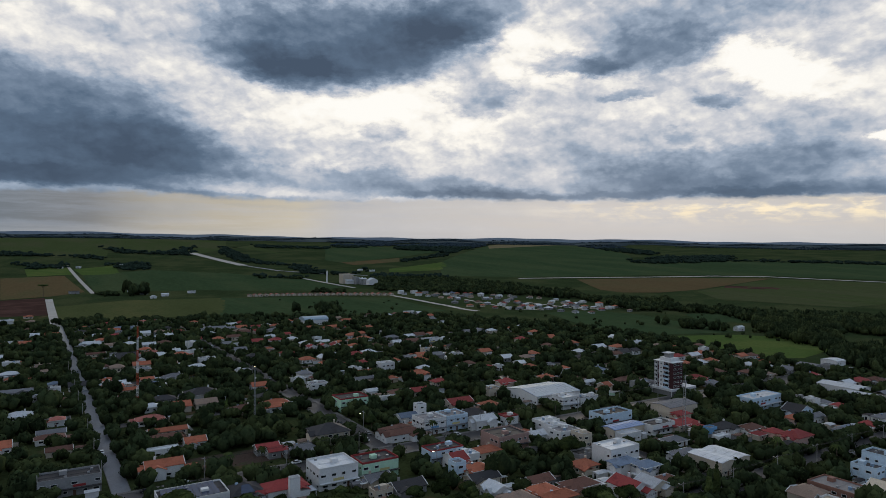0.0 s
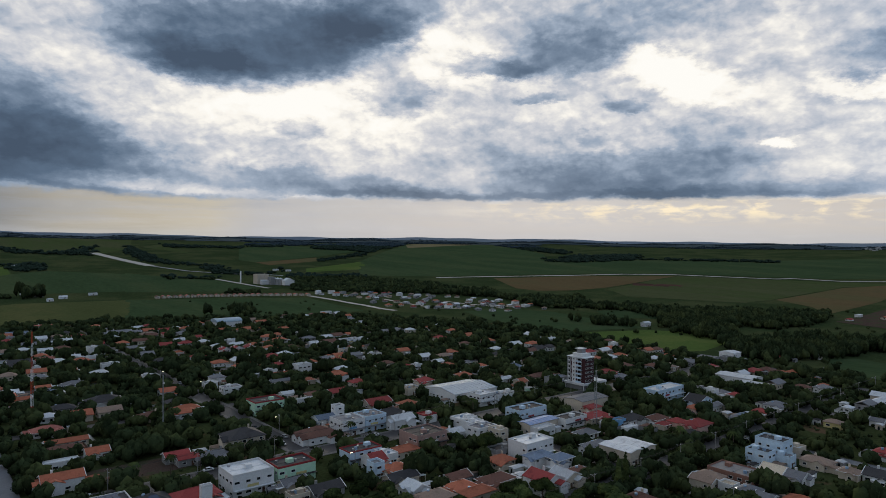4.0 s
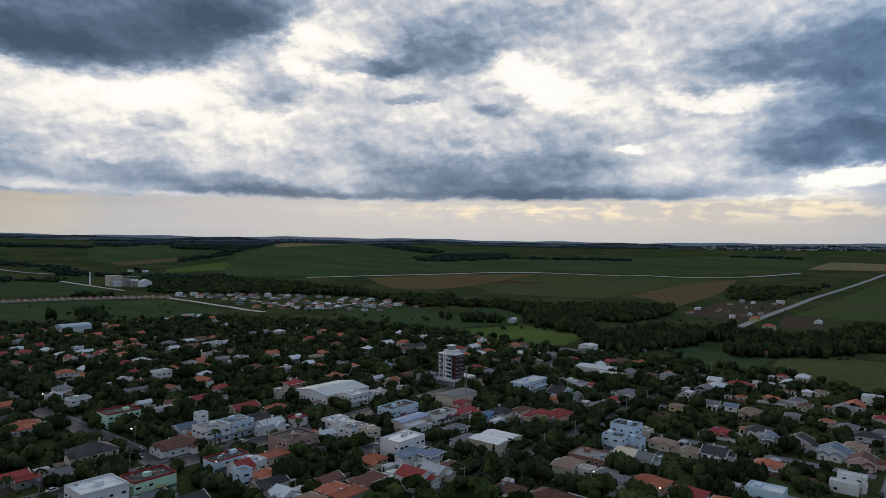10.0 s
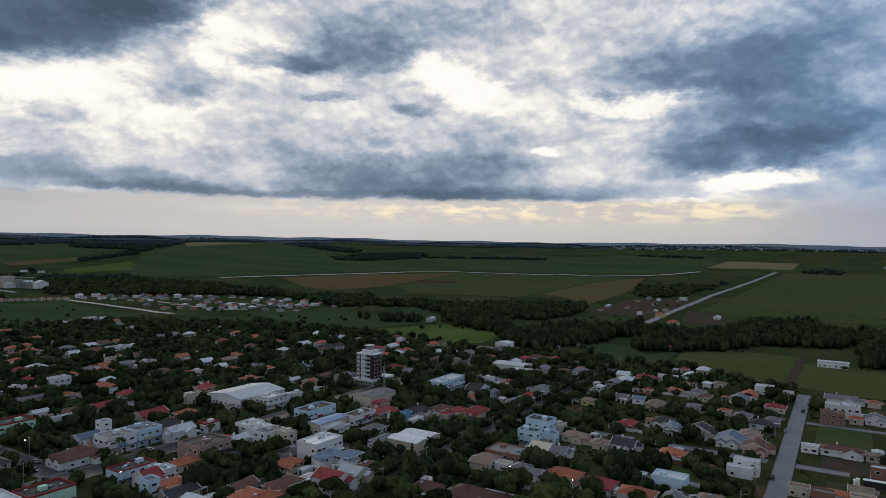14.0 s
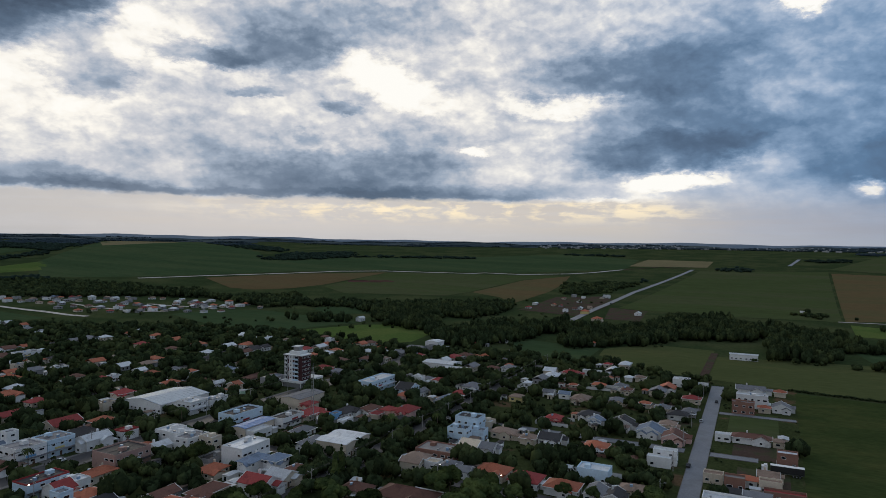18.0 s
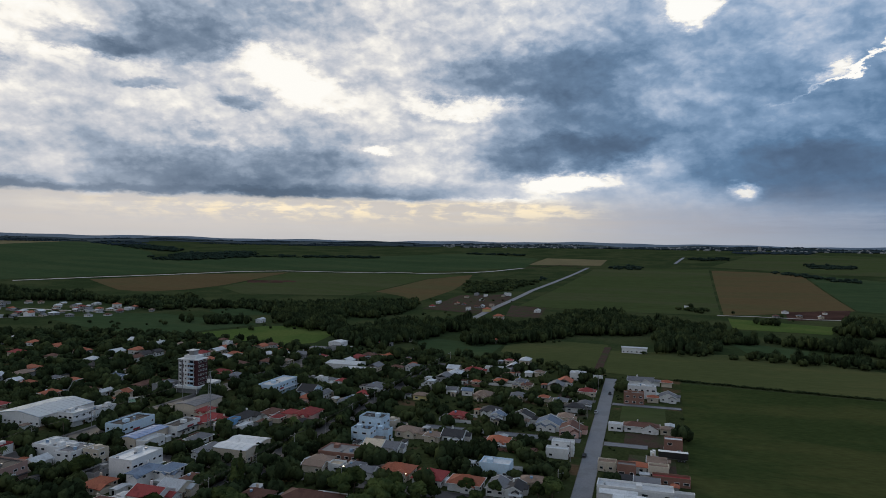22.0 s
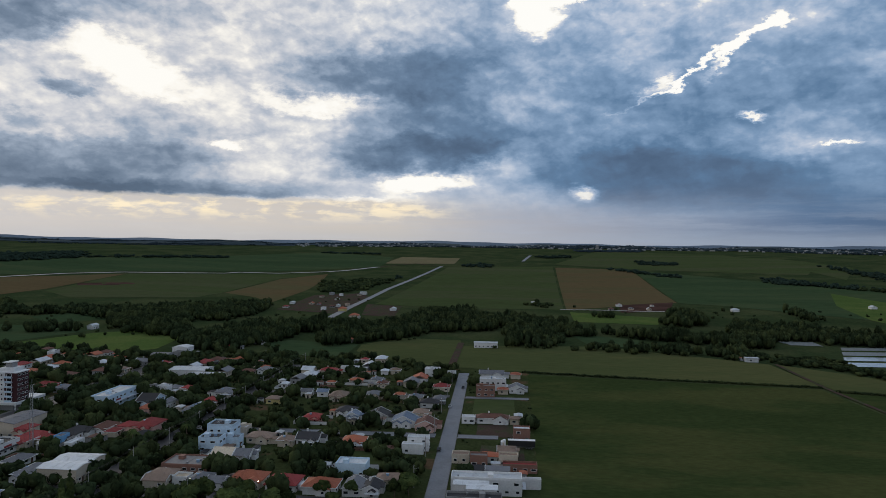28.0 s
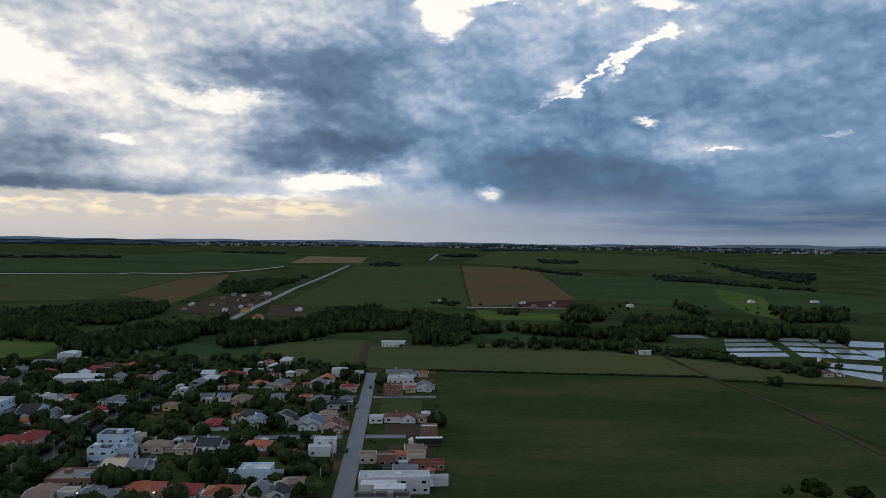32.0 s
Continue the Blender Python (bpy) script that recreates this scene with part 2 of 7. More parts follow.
# ---- materials ----
def material(name, rgb, rough=0.9, metal=0.0, vary=0.25, scale=0.3, fine=4.0, bump=0.0, spec=0.3, second=None, mix_lo=0.45, mix_hi=0.6, per_object=0.0, stretch=(1, 1, 1), island=0.0):
    """A procedural surface: a base colour varied at two scales, with an optional second colour in patches and relief."""
    m = bpy.data.materials.new(name)
    m.use_nodes = True
    n, l = m.node_tree.nodes, m.node_tree.links
    b = n["Principled BSDF"]
    b.inputs["Roughness"].default_value, b.inputs["Metallic"].default_value = rough, metal
    b.inputs["Specular IOR Level"].default_value = spec
    co = n.new("ShaderNodeTexCoord")
    mp = n.new("ShaderNodeMapping")
    mp.inputs["Scale"].default_value = stretch
    l.new(co.outputs["Object"], mp.inputs["Vector"])
    if per_object:
        # each thing has its own grain
        info = n.new("ShaderNodeObjectInfo")
        off = n.new("ShaderNodeVectorMath")
        off.operation = "SCALE"
        off.inputs[0].default_value = (40, 40, 40)
        l.new(info.outputs["Random"], off.inputs["Scale"])
        l.new(off.outputs[0], mp.inputs["Location"])
    big, small = n.new("ShaderNodeTexNoise"), n.new("ShaderNodeTexNoise")
    for node, sc, det in ((big, scale, 5), (small, fine, 3)):
        node.inputs["Scale"].default_value, node.inputs["Detail"].default_value, node.inputs["Roughness"].default_value = sc, det, 0.62
        l.new(mp.outputs[0], node.inputs["Vector"])
    colour = None
    base = n.new("ShaderNodeRGB")
    base.outputs[0].default_value = (*rgb, 1)
    colour = base.outputs[0]
    if second:
        rng = n.new("ShaderNodeMapRange")
        rng.interpolation_type = "SMOOTHSTEP"
        rng.inputs[1].default_value, rng.inputs[2].default_value = mix_lo, mix_hi
        l.new(big.outputs[0], rng.inputs[0])
        mx = n.new("ShaderNodeMix")
        mx.data_type = "RGBA"
        mx.inputs[7].default_value = (*second, 1)
        l.new(rng.outputs[0], mx.inputs[0]), l.new(colour, mx.inputs[6])
        colour = mx.outputs[2]
    add = n.new("ShaderNodeMath")
    add.operation = "ADD"
    l.new(big.outputs[0], add.inputs[0]), l.new(small.outputs[0], add.inputs[1])
    level = add.outputs[0]
    if per_object or island:
        src = n.new("ShaderNodeObjectInfo").outputs["Random"] if per_object else n.new("ShaderNodeNewGeometry").outputs["Random Per Island"]
        own = n.new("ShaderNodeMath")
        own.operation = "MULTIPLY_ADD"
        own.inputs[1].default_value, own.inputs[2].default_value = (per_object or island), -0.5 * (per_object or island)
        l.new(src, own.inputs[0])
        ad = n.new("ShaderNodeMath")
        ad.operation = "ADD"
        l.new(level, ad.inputs[0]), l.new(own.outputs[0], ad.inputs[1])
        level = ad.outputs[0]
    gain = n.new("ShaderNodeMapRange")
    gain.clamp = False
    gain.inputs[1].default_value, gain.inputs[2].default_value = 0.6, 1.4
    gain.inputs[3].default_value, gain.inputs[4].default_value = 1 - vary, 1 + vary
    l.new(level, gain.inputs[0])
    mul = n.new("ShaderNodeVectorMath")
    mul.operation = "SCALE"
    l.new(colour, mul.inputs[0]), l.new(gain.outputs[0], mul.inputs["Scale"])
    l.new(mul.outputs[0], b.inputs["Base Color"])
    if bump:
        bp = n.new("ShaderNodeBump")
        bp.inputs["Strength"].default_value, bp.inputs["Distance"].default_value = 0.6, bump
        l.new(small.outputs[0], bp.inputs["Height"]), l.new(bp.outputs[0], b.inputs["Normal"])
    return m


M = {}
M["scrub"] = material("scrub_grass", (0.036, 0.052, 0.022), vary=0.4, scale=0.012, fine=0.25, second=(0.048, 0.057, 0.025), spec=0.0)
M["yard"] = material("town_ground", (0.040, 0.050, 0.020), vary=0.5, scale=0.045, fine=0.6, second=(0.081, 0.053, 0.031), mix_lo=0.56, mix_hi=0.68, spec=0.0)
M["crop"] = material("dark_green_crop", (0.042, 0.067, 0.031), vary=0.24, scale=0.01, fine=0.2, second=(0.050, 0.069, 0.032), spec=0.0, stretch=(1, 0.25, 1))
M["crop_dull"] = material("dull_green_crop", (0.056, 0.074, 0.029), vary=0.24, scale=0.01, fine=0.2, second=(0.060, 0.068, 0.032), spec=0.0, stretch=(1, 0.25, 1))
M["crop_bright"] = material("bright_green_grass", (0.070, 0.106, 0.030), vary=0.25, scale=0.015, fine=0.3, second=(0.082, 0.108, 0.032), spec=0.0)
M["olive"] = material("ripening_crop", (0.068, 0.080, 0.032), vary=0.22, scale=0.012, fine=0.3, second=(0.079, 0.083, 0.034), spec=0.0, stretch=(1, 0.3, 1))
M["tan"] = material("dry_crop", (0.112, 0.082, 0.042), vary=0.22, scale=0.01, fine=0.25, second=(0.090, 0.078, 0.038), spec=0.0, stretch=(1, 0.3, 1))
M["soy"] = material("dark_olive_crop", (0.037, 0.052, 0.018), vary=0.34, scale=0.02, fine=0.5, second=(0.052, 0.058, 0.021), spec=0.0, stretch=(1, 0.4, 1))
M["pale"] = material("pale_stubble", (0.16, 0.135, 0.075), vary=0.2, scale=0.01, fine=0.2, spec=0.0)
M["soil"] = material("bare_red_soil", (0.060, 0.034, 0.028), vary=0.3, scale=0.03, fine=0.8, second=(0.075, 0.042, 0.034), spec=0.0)
M["dirt"] = material("bare_brown_dirt", (0.075, 0.052, 0.042), vary=0.35, scale=0.06, fine=1.2, second=(0.05, 0.055, 0.03), spec=0.0)
M["asphalt"] = material("wet_asphalt", (0.16, 0.165, 0.18), rough=0.6, vary=0.3, scale=0.08, fine=1.5, second=(0.12, 0.125, 0.135), spec=0.3)
M["asphalt_dark"] = material("dark_wet_asphalt", (0.055, 0.050, 0.050), rough=0.6, vary=0.35, scale=0.08, fine=1.5, second=(0.040, 0.036, 0.036), spec=0.3)
M["gravel"] = material("pale_gravel_road", (0.34, 0.32, 0.29), vary=0.2, scale=0.05, fine=1.0)
M["paving"] = material("concrete_paving", (0.14, 0.13, 0.12), vary=0.4, scale=0.2, fine=2.0, spec=0.2, rough=0.8)
# ponds: the pale base colour adds to the sky's reflection
M["water"] = material("sky_pale_pond_water", (0.34, 0.36, 0.36), rough=0.12, vary=0.2, scale=0.05, fine=0.4, bump=0.02, spec=0.5)
M["leaf"] = material("leaves", (0.034, 0.049, 0.018), vary=0.45, scale=0.25, fine=2.2, second=(0.051, 0.065, 0.021), spec=0.0, rough=0.7, per_object=0.9)
M["wood_leaf"] = material("far_leaves", (0.026, 0.037, 0.017), vary=0.45, scale=0.05, fine=0.8, second=(0.038, 0.048, 0.019), spec=0.0, rough=0.8, island=0.9)
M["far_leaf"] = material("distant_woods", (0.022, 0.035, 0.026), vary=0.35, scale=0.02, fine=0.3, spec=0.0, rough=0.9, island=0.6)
# far land: bluish base colour imitates the haze of distance
M["far_land"] = material("hazed_far_land", (0.045, 0.062, 0.070), vary=0.4, scale=0.003, fine=0.02, second=(0.065, 0.078, 0.078), spec=0.0)
# skyline hills: the pale blue base colour stands in for aerial haze
M["far_hill"] = material("far_hazed_hills", (0.15, 0.185, 0.225), vary=0.15, scale=0.0006, fine=0.004, second=(0.12, 0.155, 0.20), spec=0.0)
# ridge trees: bluish leaf tone with distance haze put into the colour
M["hazed_ridge_leaf"] = material("ridge_woods", (0.034, 0.050, 0.060), vary=0.3, scale=0.02, fine=0.3, spec=0.0, island=0.5)
M["bark"] = material("bark", (0.10, 0.075, 0.055), vary=0.4, scale=1.0, fine=8.0, bump=0.02)

# ---- land ----
def part(name, verts, faces, mat, parent=None, label=""):
    """Link a mesh from vertices and faces as one object, under a thing or part where one is given."""
    me = bpy.data.meshes.new(name)
    me.from_pydata(verts, [], faces)
    me.materials.append(mat)
    ob = new(name, me)
    if parent:
        ob.parent = parent
    if label:
        ob["label"] = label
    return ob


EYE = 95.0


def height(x, y):
    """Height of the land: flat under the town, rising to low ridges at the skyline."""
    dist = math.hypot(x, y)
    az = math.atan2(x, y) - 0.5637
    skyline = 0.0066 - 0.0072 * math.sin(az - 0.436)
    near_crest = EYE + 3300 * (skyline - 0.0085)
    far_crest = EYE + 4600 * (skyline - 0.0030)
    t = min(1.0, max(0.0, (dist - 850) / 2450))
    s = min(1.0, max(0.0, (dist - 3300) / 1250))
    t, s = t * t * (3 - 2 * t), s * s * (3 - 2 * s)
    z = near_crest * t + (far_crest - near_crest) * s
    roll = 7 * math.sin(x / 410 + 0.7) * math.sin(y / 530 + 1.9) + 3 * math.sin(x / 170 + y / 260)
    ridge = 5 * math.sin(az * 23 + 1) + 4 * math.sin(az * 41 + 2) + 2 * math.sin(az * 90)
    return z + 0.6 * roll * t * (1 - s) + ridge * s


def smooth(ob):
    ob.data.polygons.foreach_set("use_smooth", [True] * len(ob.data.polygons))
    return ob


STEP = 40
N_GRID = 122
axis = [STEP * i for i in range(-N_GRID, N_GRID + 1)]
verts = [(x, y, height(x, y)) for y in axis for x in axis]
wide = len(axis)
faces = [(j * wide + i, j * wide + i + 1, (j + 1) * wide + i + 1, (j + 1) * wide + i) for j in range(wide - 1) for i in range(wide - 1)]
tagged(smooth(part("ground", verts, faces, M["scrub"])), "rolling green farmland reaching to the horizon", "ground", kind="structure")


PONDS = []


def drape(name, corners, mat, lift, label, category, step=STEP):
    """A patch of land cover laid on the ground sheet along its rolls; corners in metres, in order."""
    if name == "pond":
        PONDS.append(corners)
    bm = bmesh.new()
    bm.faces.new([bm.verts.new((x, y, 0)) for x, y in corners])
    xs, ys = [c[0] for c in corners], [c[1] for c in corners]
    for lo, hi, normal in ((min(xs), max(xs), (1, 0, 0)), (min(ys), max(ys), (0, 1, 0))):
        k = math.floor(lo / step) + 1
        while k * step < hi:
            geom = bm.verts[:] + bm.edges[:] + bm.faces[:]
            bmesh.ops.bisect_plane(bm, geom=geom, plane_co=(k * step * normal[0], k * step * normal[1], 0), plane_no=normal)
            k += 1
    for f in bm.faces:
        if f.normal.z < 0:
            f.normal_flip()
    for v in bm.verts:
        v.co.z = height(v.co.x, v.co.y) + lift + 0.00022 * max(0, math.hypot(v.co.x, v.co.y) - 700)
    me = bpy.data.meshes.new(name)
    bm.to_mesh(me)
    bm.free()
    me.materials.append(mat)
    return tagged(smooth(new(name, me)), label, category, kind="structure")


def road(name, line, width, mat, lift, label, category="road"):
    """A road strip along a line of points, laid on the ground."""
    pts = []
    for (ax, ay), (bx, by) in zip(line, line[1:]):
        n = max(1, int(math.hypot(bx - ax, by - ay) / 20))
        pts += [(ax + (bx - ax) * i / n, ay + (by - ay) * i / n) for i in range(n)]
    pts.append(line[-1])
    vs, fs = [], []
    for i, (x, y) in enumerate(pts):
        (ax, ay), (bx, by) = pts[max(0, i - 1)], pts[min(len(pts) - 1, i + 1)]
        d = math.hypot(bx - ax, by - ay)
        nx, ny = -(by - ay) / d * width / 2, (bx - ax) / d * width / 2
        for s in (1, -1):
            px_, py_ = x + s * nx, y + s * ny
            vs.append((px_, py_, height(px_, py_) + lift + 0.0003 * max(0, math.hypot(x, y) - 700)))
        if i:
            fs.append((2 * i - 2, 2 * i - 1, 2 * i + 1, 2 * i))
    return tagged(smooth(part(name, vs, fs, mat)), label, category, kind="structure")


# fields, ponds and country roads
drape("field", [(-107, 3508), (248, 2980), (459, 3030), (859, 3446), (620, 2489), (704, 2079), (728, 2536), (425, 2139), (213, 2298), (175, 1987), (-66, 2168)], M["crop_dull"], 0.10, "field of dull green crop", "field")
drape("field", [(30, 1079), (127, 1135), (276, 1112), (222, 895), (83, 892), (30, 851)], M["olive"], 0.11, "ripening olive-green crop field beyond the houses", "field")
drape("field", [(271, 1121), (309, 1097), (385, 1075), (526, 998), (506, 790), (453, 790), (348, 815), (213, 882)], M["crop"], 0.11, "dark green crop field beyond the houses", "field")
drape("field", [(-47, 1566), (64, 1599), (83, 1287), (30, 1233), (-36, 1204)], M["tan"], 0.12, "dry tan crop field", "field")
drape("field", [(-36, 1193), (22, 1215), (22, 979), (-30, 986)], M["soil"], 0.12, "ploughed dark red soil", "field")
drape("field", [(-8, 1773), (79, 1819), (80, 1621), (-2, 1596)], M["crop_bright"], 0.12, "bright green pasture", "field")
drape("field", [(89, 1737), (182, 1821), (172, 1609), (97, 1605)], M["crop_bright"], 0.13, "bright green pasture beside the road", "field")
drape("field", [(98, 1592), (248, 1694), (393, 1575), (301, 1248), (185, 1264), (98, 1305)], M["crop"], 0.13, "dark green crop field", "field")
drape("field", [(386, 1601), (439, 1497), (513, 1385), (530, 1203), (458, 1164), (298, 1234)], M["crop"], 0.14, "dark green crop field", "field")
drape("field", [(926, 2278), (1189, 2500), (1311, 2049), (1014, 1863), (769, 1772), (756, 1859)], M["crop"], 0.14, "dark green crop field on the slope", "field")
drape("field", [(769, 1772), (999, 1840), (944, 1735), (772, 1686)], M["tan"], 0.14, "dry tan strip on the slope", "field")
drape("field", [(811, 1550), (1065, 1665), (937, 1464), (767, 1464)], M["crop_bright"], 0.15, "light green strip", "field")
drape("field", [(1040, 1657), (1710, 2339), (2396, 2706), (2035, 2027), (1739, 1558), (1525, 1351), (1578, 1271), (1311, 1056), (990, 1213), (836, 1331)], M["crop"], 0.15, "large dark green crop field on a rounded hill", "field")
drape("field", [(1710, 2339), (2351, 2918), (2526, 2853), (2548, 2655), (1961, 2215), (1570, 2134)], M["pale"], 0.16, "pale stubble along the hill crest", "field")
drape("field", [(1058, 1101), (1259, 1014), (1430, 859), (1297, 844), (1099, 814), (1000, 820), (943, 858), (943, 917)], M["tan"], 0.16, "dry brown crop field", "field")
drape("field", [(1293, 837), (1433, 856), (1510, 661), (1575, 429), (1436, 504), (1135, 502), (1052, 509), (1041, 537), (993, 693), (1075, 796)], M["crop_dull"], 0.16, "dull green crop field", "field")
drape("field", [(1217, 833), (1268, 737), (1218, 724), (1174, 806)], M["soil"], 0.17, "dark strip of bare soil", "field")
drape("field", [(1538, 1262), (1788, 1202), (1970, 863), (1567, 686), (1487, 893), (1294, 1062)], M["crop"], 0.17, "dark green crop field on the far slope", "field")
drape("field", [(1131, 496), (1429, 497), (1591, 433), (1403, 396), (1230, 372), (992, 363), (1073, 417)], M["tan"], 0.18, "browning crop field", "field")
drape("field", [(613, 699), (689, 689), (714, 624), (667, 438), (567, 470), (550, 550)], M["crop"], 0.18, "green pasture between woods", "field")
drape("field", [(560, 463), (648, 425), (673, 385), (631, 320), (559, 308), (514, 343)], M["crop_bright"], 0.18, "bright green meadow beside the houses", "field")
drape("field", [(771, 591), (838, 571), (832, 515), (760, 475), (724, 531)], M["crop"], 0.19, "green clearing in the woods", "field")
drape("field", [(602, 228), (627, 208), (608, 136), (551, 134), (533, 145), (550, 192)], M["crop"], 0.19, "green pasture behind the trees", "field")
drape("field", [(609, 133), (657, 102), (647, 41), (504, 40), (524, 93), (570, 129)], M["olive"], 0.20, "olive-green crop field beyond the houses", "field")
drape("field", [(613, 39), (626, -89), (550, -214), (464, -216), (480, -89), (494, -15), (506, 37)], M["olive"], 0.20, "ripening olive-green crop field with faint rows", "field")
drape("field", [(483, -18), (458, -211), (293, -221), (239, -180), (205, -104), (208, -14), (283, -15)], M["soy"], 0.20, "large dark green crop field beside the last street", "field")
drape("field", [(448, -217), (422, -317), (298, -224)], M["soy"], 0.21, "dark green crop field", "field")
drape("field", [(550, -219), (498, -274), (454, -341), (428, -322), (458, -219)], M["olive"], 0.21, "olive-green crop field by the ponds", "field")
drape("field", [(1005, 199), (1895, 161), (1981, -146), (973, -88), (970, 72)], M["crop_dull"], 0.22, "large dark green crop field beside the road", "field")
drape("field", [(1938, -150), (1877, -354), (1095, -281), (973, -92)], M["tan"], 0.22, "dry tan crop field", "field")
drape("field", [(1856, -358), (1433, -646), (1267, -754), (1072, -803), (888, -666), (863, -498), (1057, -344), (1095, -283)], M["crop"], 0.22, "dull green crop field on the slope", "field")
drape("field", [(942, -94), (913, -141), (885, -210), (807, -185), (825, -88)], M["crop_bright"], 0.23, "green pasture by the farm", "field")
drape("field", [(1965, 361), (2255, 351), (2248, 149), (2019, 151)], M["pale"], 0.23, "pale stubble field on the crest", "field")
drape("field", [(1773, 1076), (2444, 679), (2220, 374), (1850, 351), (1609, 581), (1499, 910)], M["crop"], 0.24, "dark green crop field on the crest", "field")
drape("field", [(1279, -605), (1125, -619), (906, -524), (820, -474), (893, -473), (1074, -517)], M["crop_bright"], 0.24, "light green slope", "field")
drape("field", [(2070, -156), (2753, -387), (2586, -841), (1929, -868), (1704, -752), (1851, -439)], M["crop_dull"], 0.24, "dull green far crop field", "field")
drape("field", [(2504, -814), (2387, -946), (1911, -964), (1567, -776), (1772, -798)], M["crop_dull"], 0.25, "dull green far crop field", "field")
drape("field", [(717, -70), (673, -136), (619, -123), (641, -80)], M["crop"], 0.25, "green clearing", "field")
drape("field", [(909, 324), (1126, 331), (1182, 259), (1089, 220), (872, 220)], M["dirt"], 0.26, "bare earth of a building site", "field")
drape("field", [(1004, 211), (983, 153), (847, 142), (859, 188)], M["dirt"], 0.26, "bare red earth by the sheds", "field")
drape("field", [(1049, -180), (1104, -277), (974, -240), (943, -166)], M["soil"], 0.26, "bare red earth yard of a farm", "field")
def pond_row(tl, tr, br, bl, columns, rows):
    """Ponds side by side between four corners, with earth dykes between them."""
    for j in range(rows):
        for i in range(columns):
            corners = []
            for u, v in ((i + 0.04, j + 0.16), (i + 0.96, j + 0.12), (i + 0.95, j + 0.80), (i + 0.05, j + 0.85)):
                u, v = u / columns, v / rows
                corners.append(tuple((1 - v) * ((1 - u) * tl[k] + u * tr[k]) + v * ((1 - u) * bl[k] + u * br[k]) for k in (0, 1)))
            drape("pond", corners, M["water"], 0.32, "still fish pond reflecting the pale sky", "pond")


pond_row((690, -272), (690, -309), (648, -306), (657, -276), 1, 1)
pond_row((656, -318), (660, -365), (543, -328), (544, -267), 1, 4)
pond_row((669, -377), (656, -431), (521, -391), (543, -333), 2, 4)
pond_row((532, -327), (506, -380), (436, -327), (475, -318), 1, 2)
pond_row((656, -433), (633, -475), (537, -403), (526, -391), 1, 2)
road("road", [(27, 665), (26, 780), (27, 1190)], 10, M["gravel"], 0.30, "paved road leading out of town between fields")
road("road", [(93, 1257), (79, 1833)], 7, M["gravel"], 0.31, "narrow farm road between fields")
road("road", [(442, 2212), (467, 1938), (486, 1765)], 26, M["gravel"], 0.32, "pale highway through the far fields")
road("road", [(486, 1765), (527, 1601), (610, 1475)], 10, M["asphalt"], 0.33, "highway past the grain mill")
road("road", [(519, 1401), (541, 1181)], 9, M["gravel"], 0.34, "pale access road past the grain mill")
road("road", [(543, 1025), (546, 952), (543, 848), (546, 869), (539, 795), (542, 764)], 9, M["gravel"], 0.35, "pale street of a new housing estate")
road("road", [(621, 912), (613, 832), (610, 755), (634, 727)], 6, M["gravel"], 0.36, "pale estate street")
road("road", [(682, 825), (686, 774), (694, 722)], 6, M["gravel"], 0.37, "pale estate street")
road("road", [(694, 722), (735, 699)], 6, M["gravel"], 0.38, "pale estate street")
road("road", [(761, 723), (760, 669)], 6, M["gravel"], 0.39, "pale estate street")
road("road", [(958, 1189), (1087, 1132), (1274, 1025), (1376, 971), (1456, 884), (1526, 668), (1561, 649), (1569, 551), (1652, 450), (1710, 411), (1842, 354)], 12, M["gravel"], 0.40, "pale dirt road across the slope")
road("road", [(809, 221), (964, 227), (1271, 225), (1930, 181)], 10, M["asphalt"], 0.41, "straight road across the fields")
road("road", [(1842, 354), (1991, 269), (1914, 177)], 7, M["dirt"], 0.42, "dirt track")
road("road", [(503, 40), (632, 40)], 6, M["dirt"], 0.43, "dirt track between the fields")
road("road", [(595, 238), (626, 227)], 6, M["gravel"], 0.44, "gravel lane")
road("road", [(550, -219), (458, -216), (359, -221), (287, -216)], 3, M["dirt"], 0.45, "dirt track along the crop field")
road("road", [(971, -83), (973, -135), (963, -202), (964, -231)], 6, M["gravel"], 0.46, "farm lane")
road("road", [(2160, -62), (2432, -98)], 10, M["asphalt"], 0.47, "far road over the crest")

# ---- buildings: materials and builders ----
WALL = {"white": (0.62, 0.62, 0.615), "cream": (0.50, 0.435, 0.35), "grey": (0.25, 0.25, 0.25), "green": (0.42, 0.62, 0.46), "blue": (0.48, 0.60, 0.70), "bluewall": (0.16, 0.34, 0.55), "pink": (0.60, 0.40, 0.35), "brownpink": (0.32, 0.21, 0.18), "yellow": (0.52, 0.44, 0.20), "brick": (0.24, 0.13, 0.10)}
ROOF = {"terracotta": (0.37, 0.118, 0.066), "darkred": (0.26, 0.046, 0.043), "pinkred": (0.40, 0.14, 0.11), "brown": (0.13, 0.062, 0.046), "tan": (0.24, 0.17, 0.13), "sand": (0.52, 0.43, 0.32), "dark": (0.045, 0.043, 0.045), "grey": (0.17, 0.17, 0.18), "slate": (0.15, 0.19, 0.25), "pale": (0.50, 0.52, 0.54), "metal": (0.27, 0.34, 0.40), "bluemetal": (0.13, 0.22, 0.40), "concrete": (0.24, 0.22, 0.21)}
ROOF_WORD = {"terracotta": "terracotta tile", "darkred": "dark red tile", "pinkred": "faded red tile", "brown": "brown tile", "tan": "tan tile", "sand": "sand-coloured", "dark": "dark grey", "grey": "grey tile", "slate": "blue-grey", "pale": "pale metal", "metal": "light metal", "bluemetal": "blue metal", "concrete": "bare concrete"}
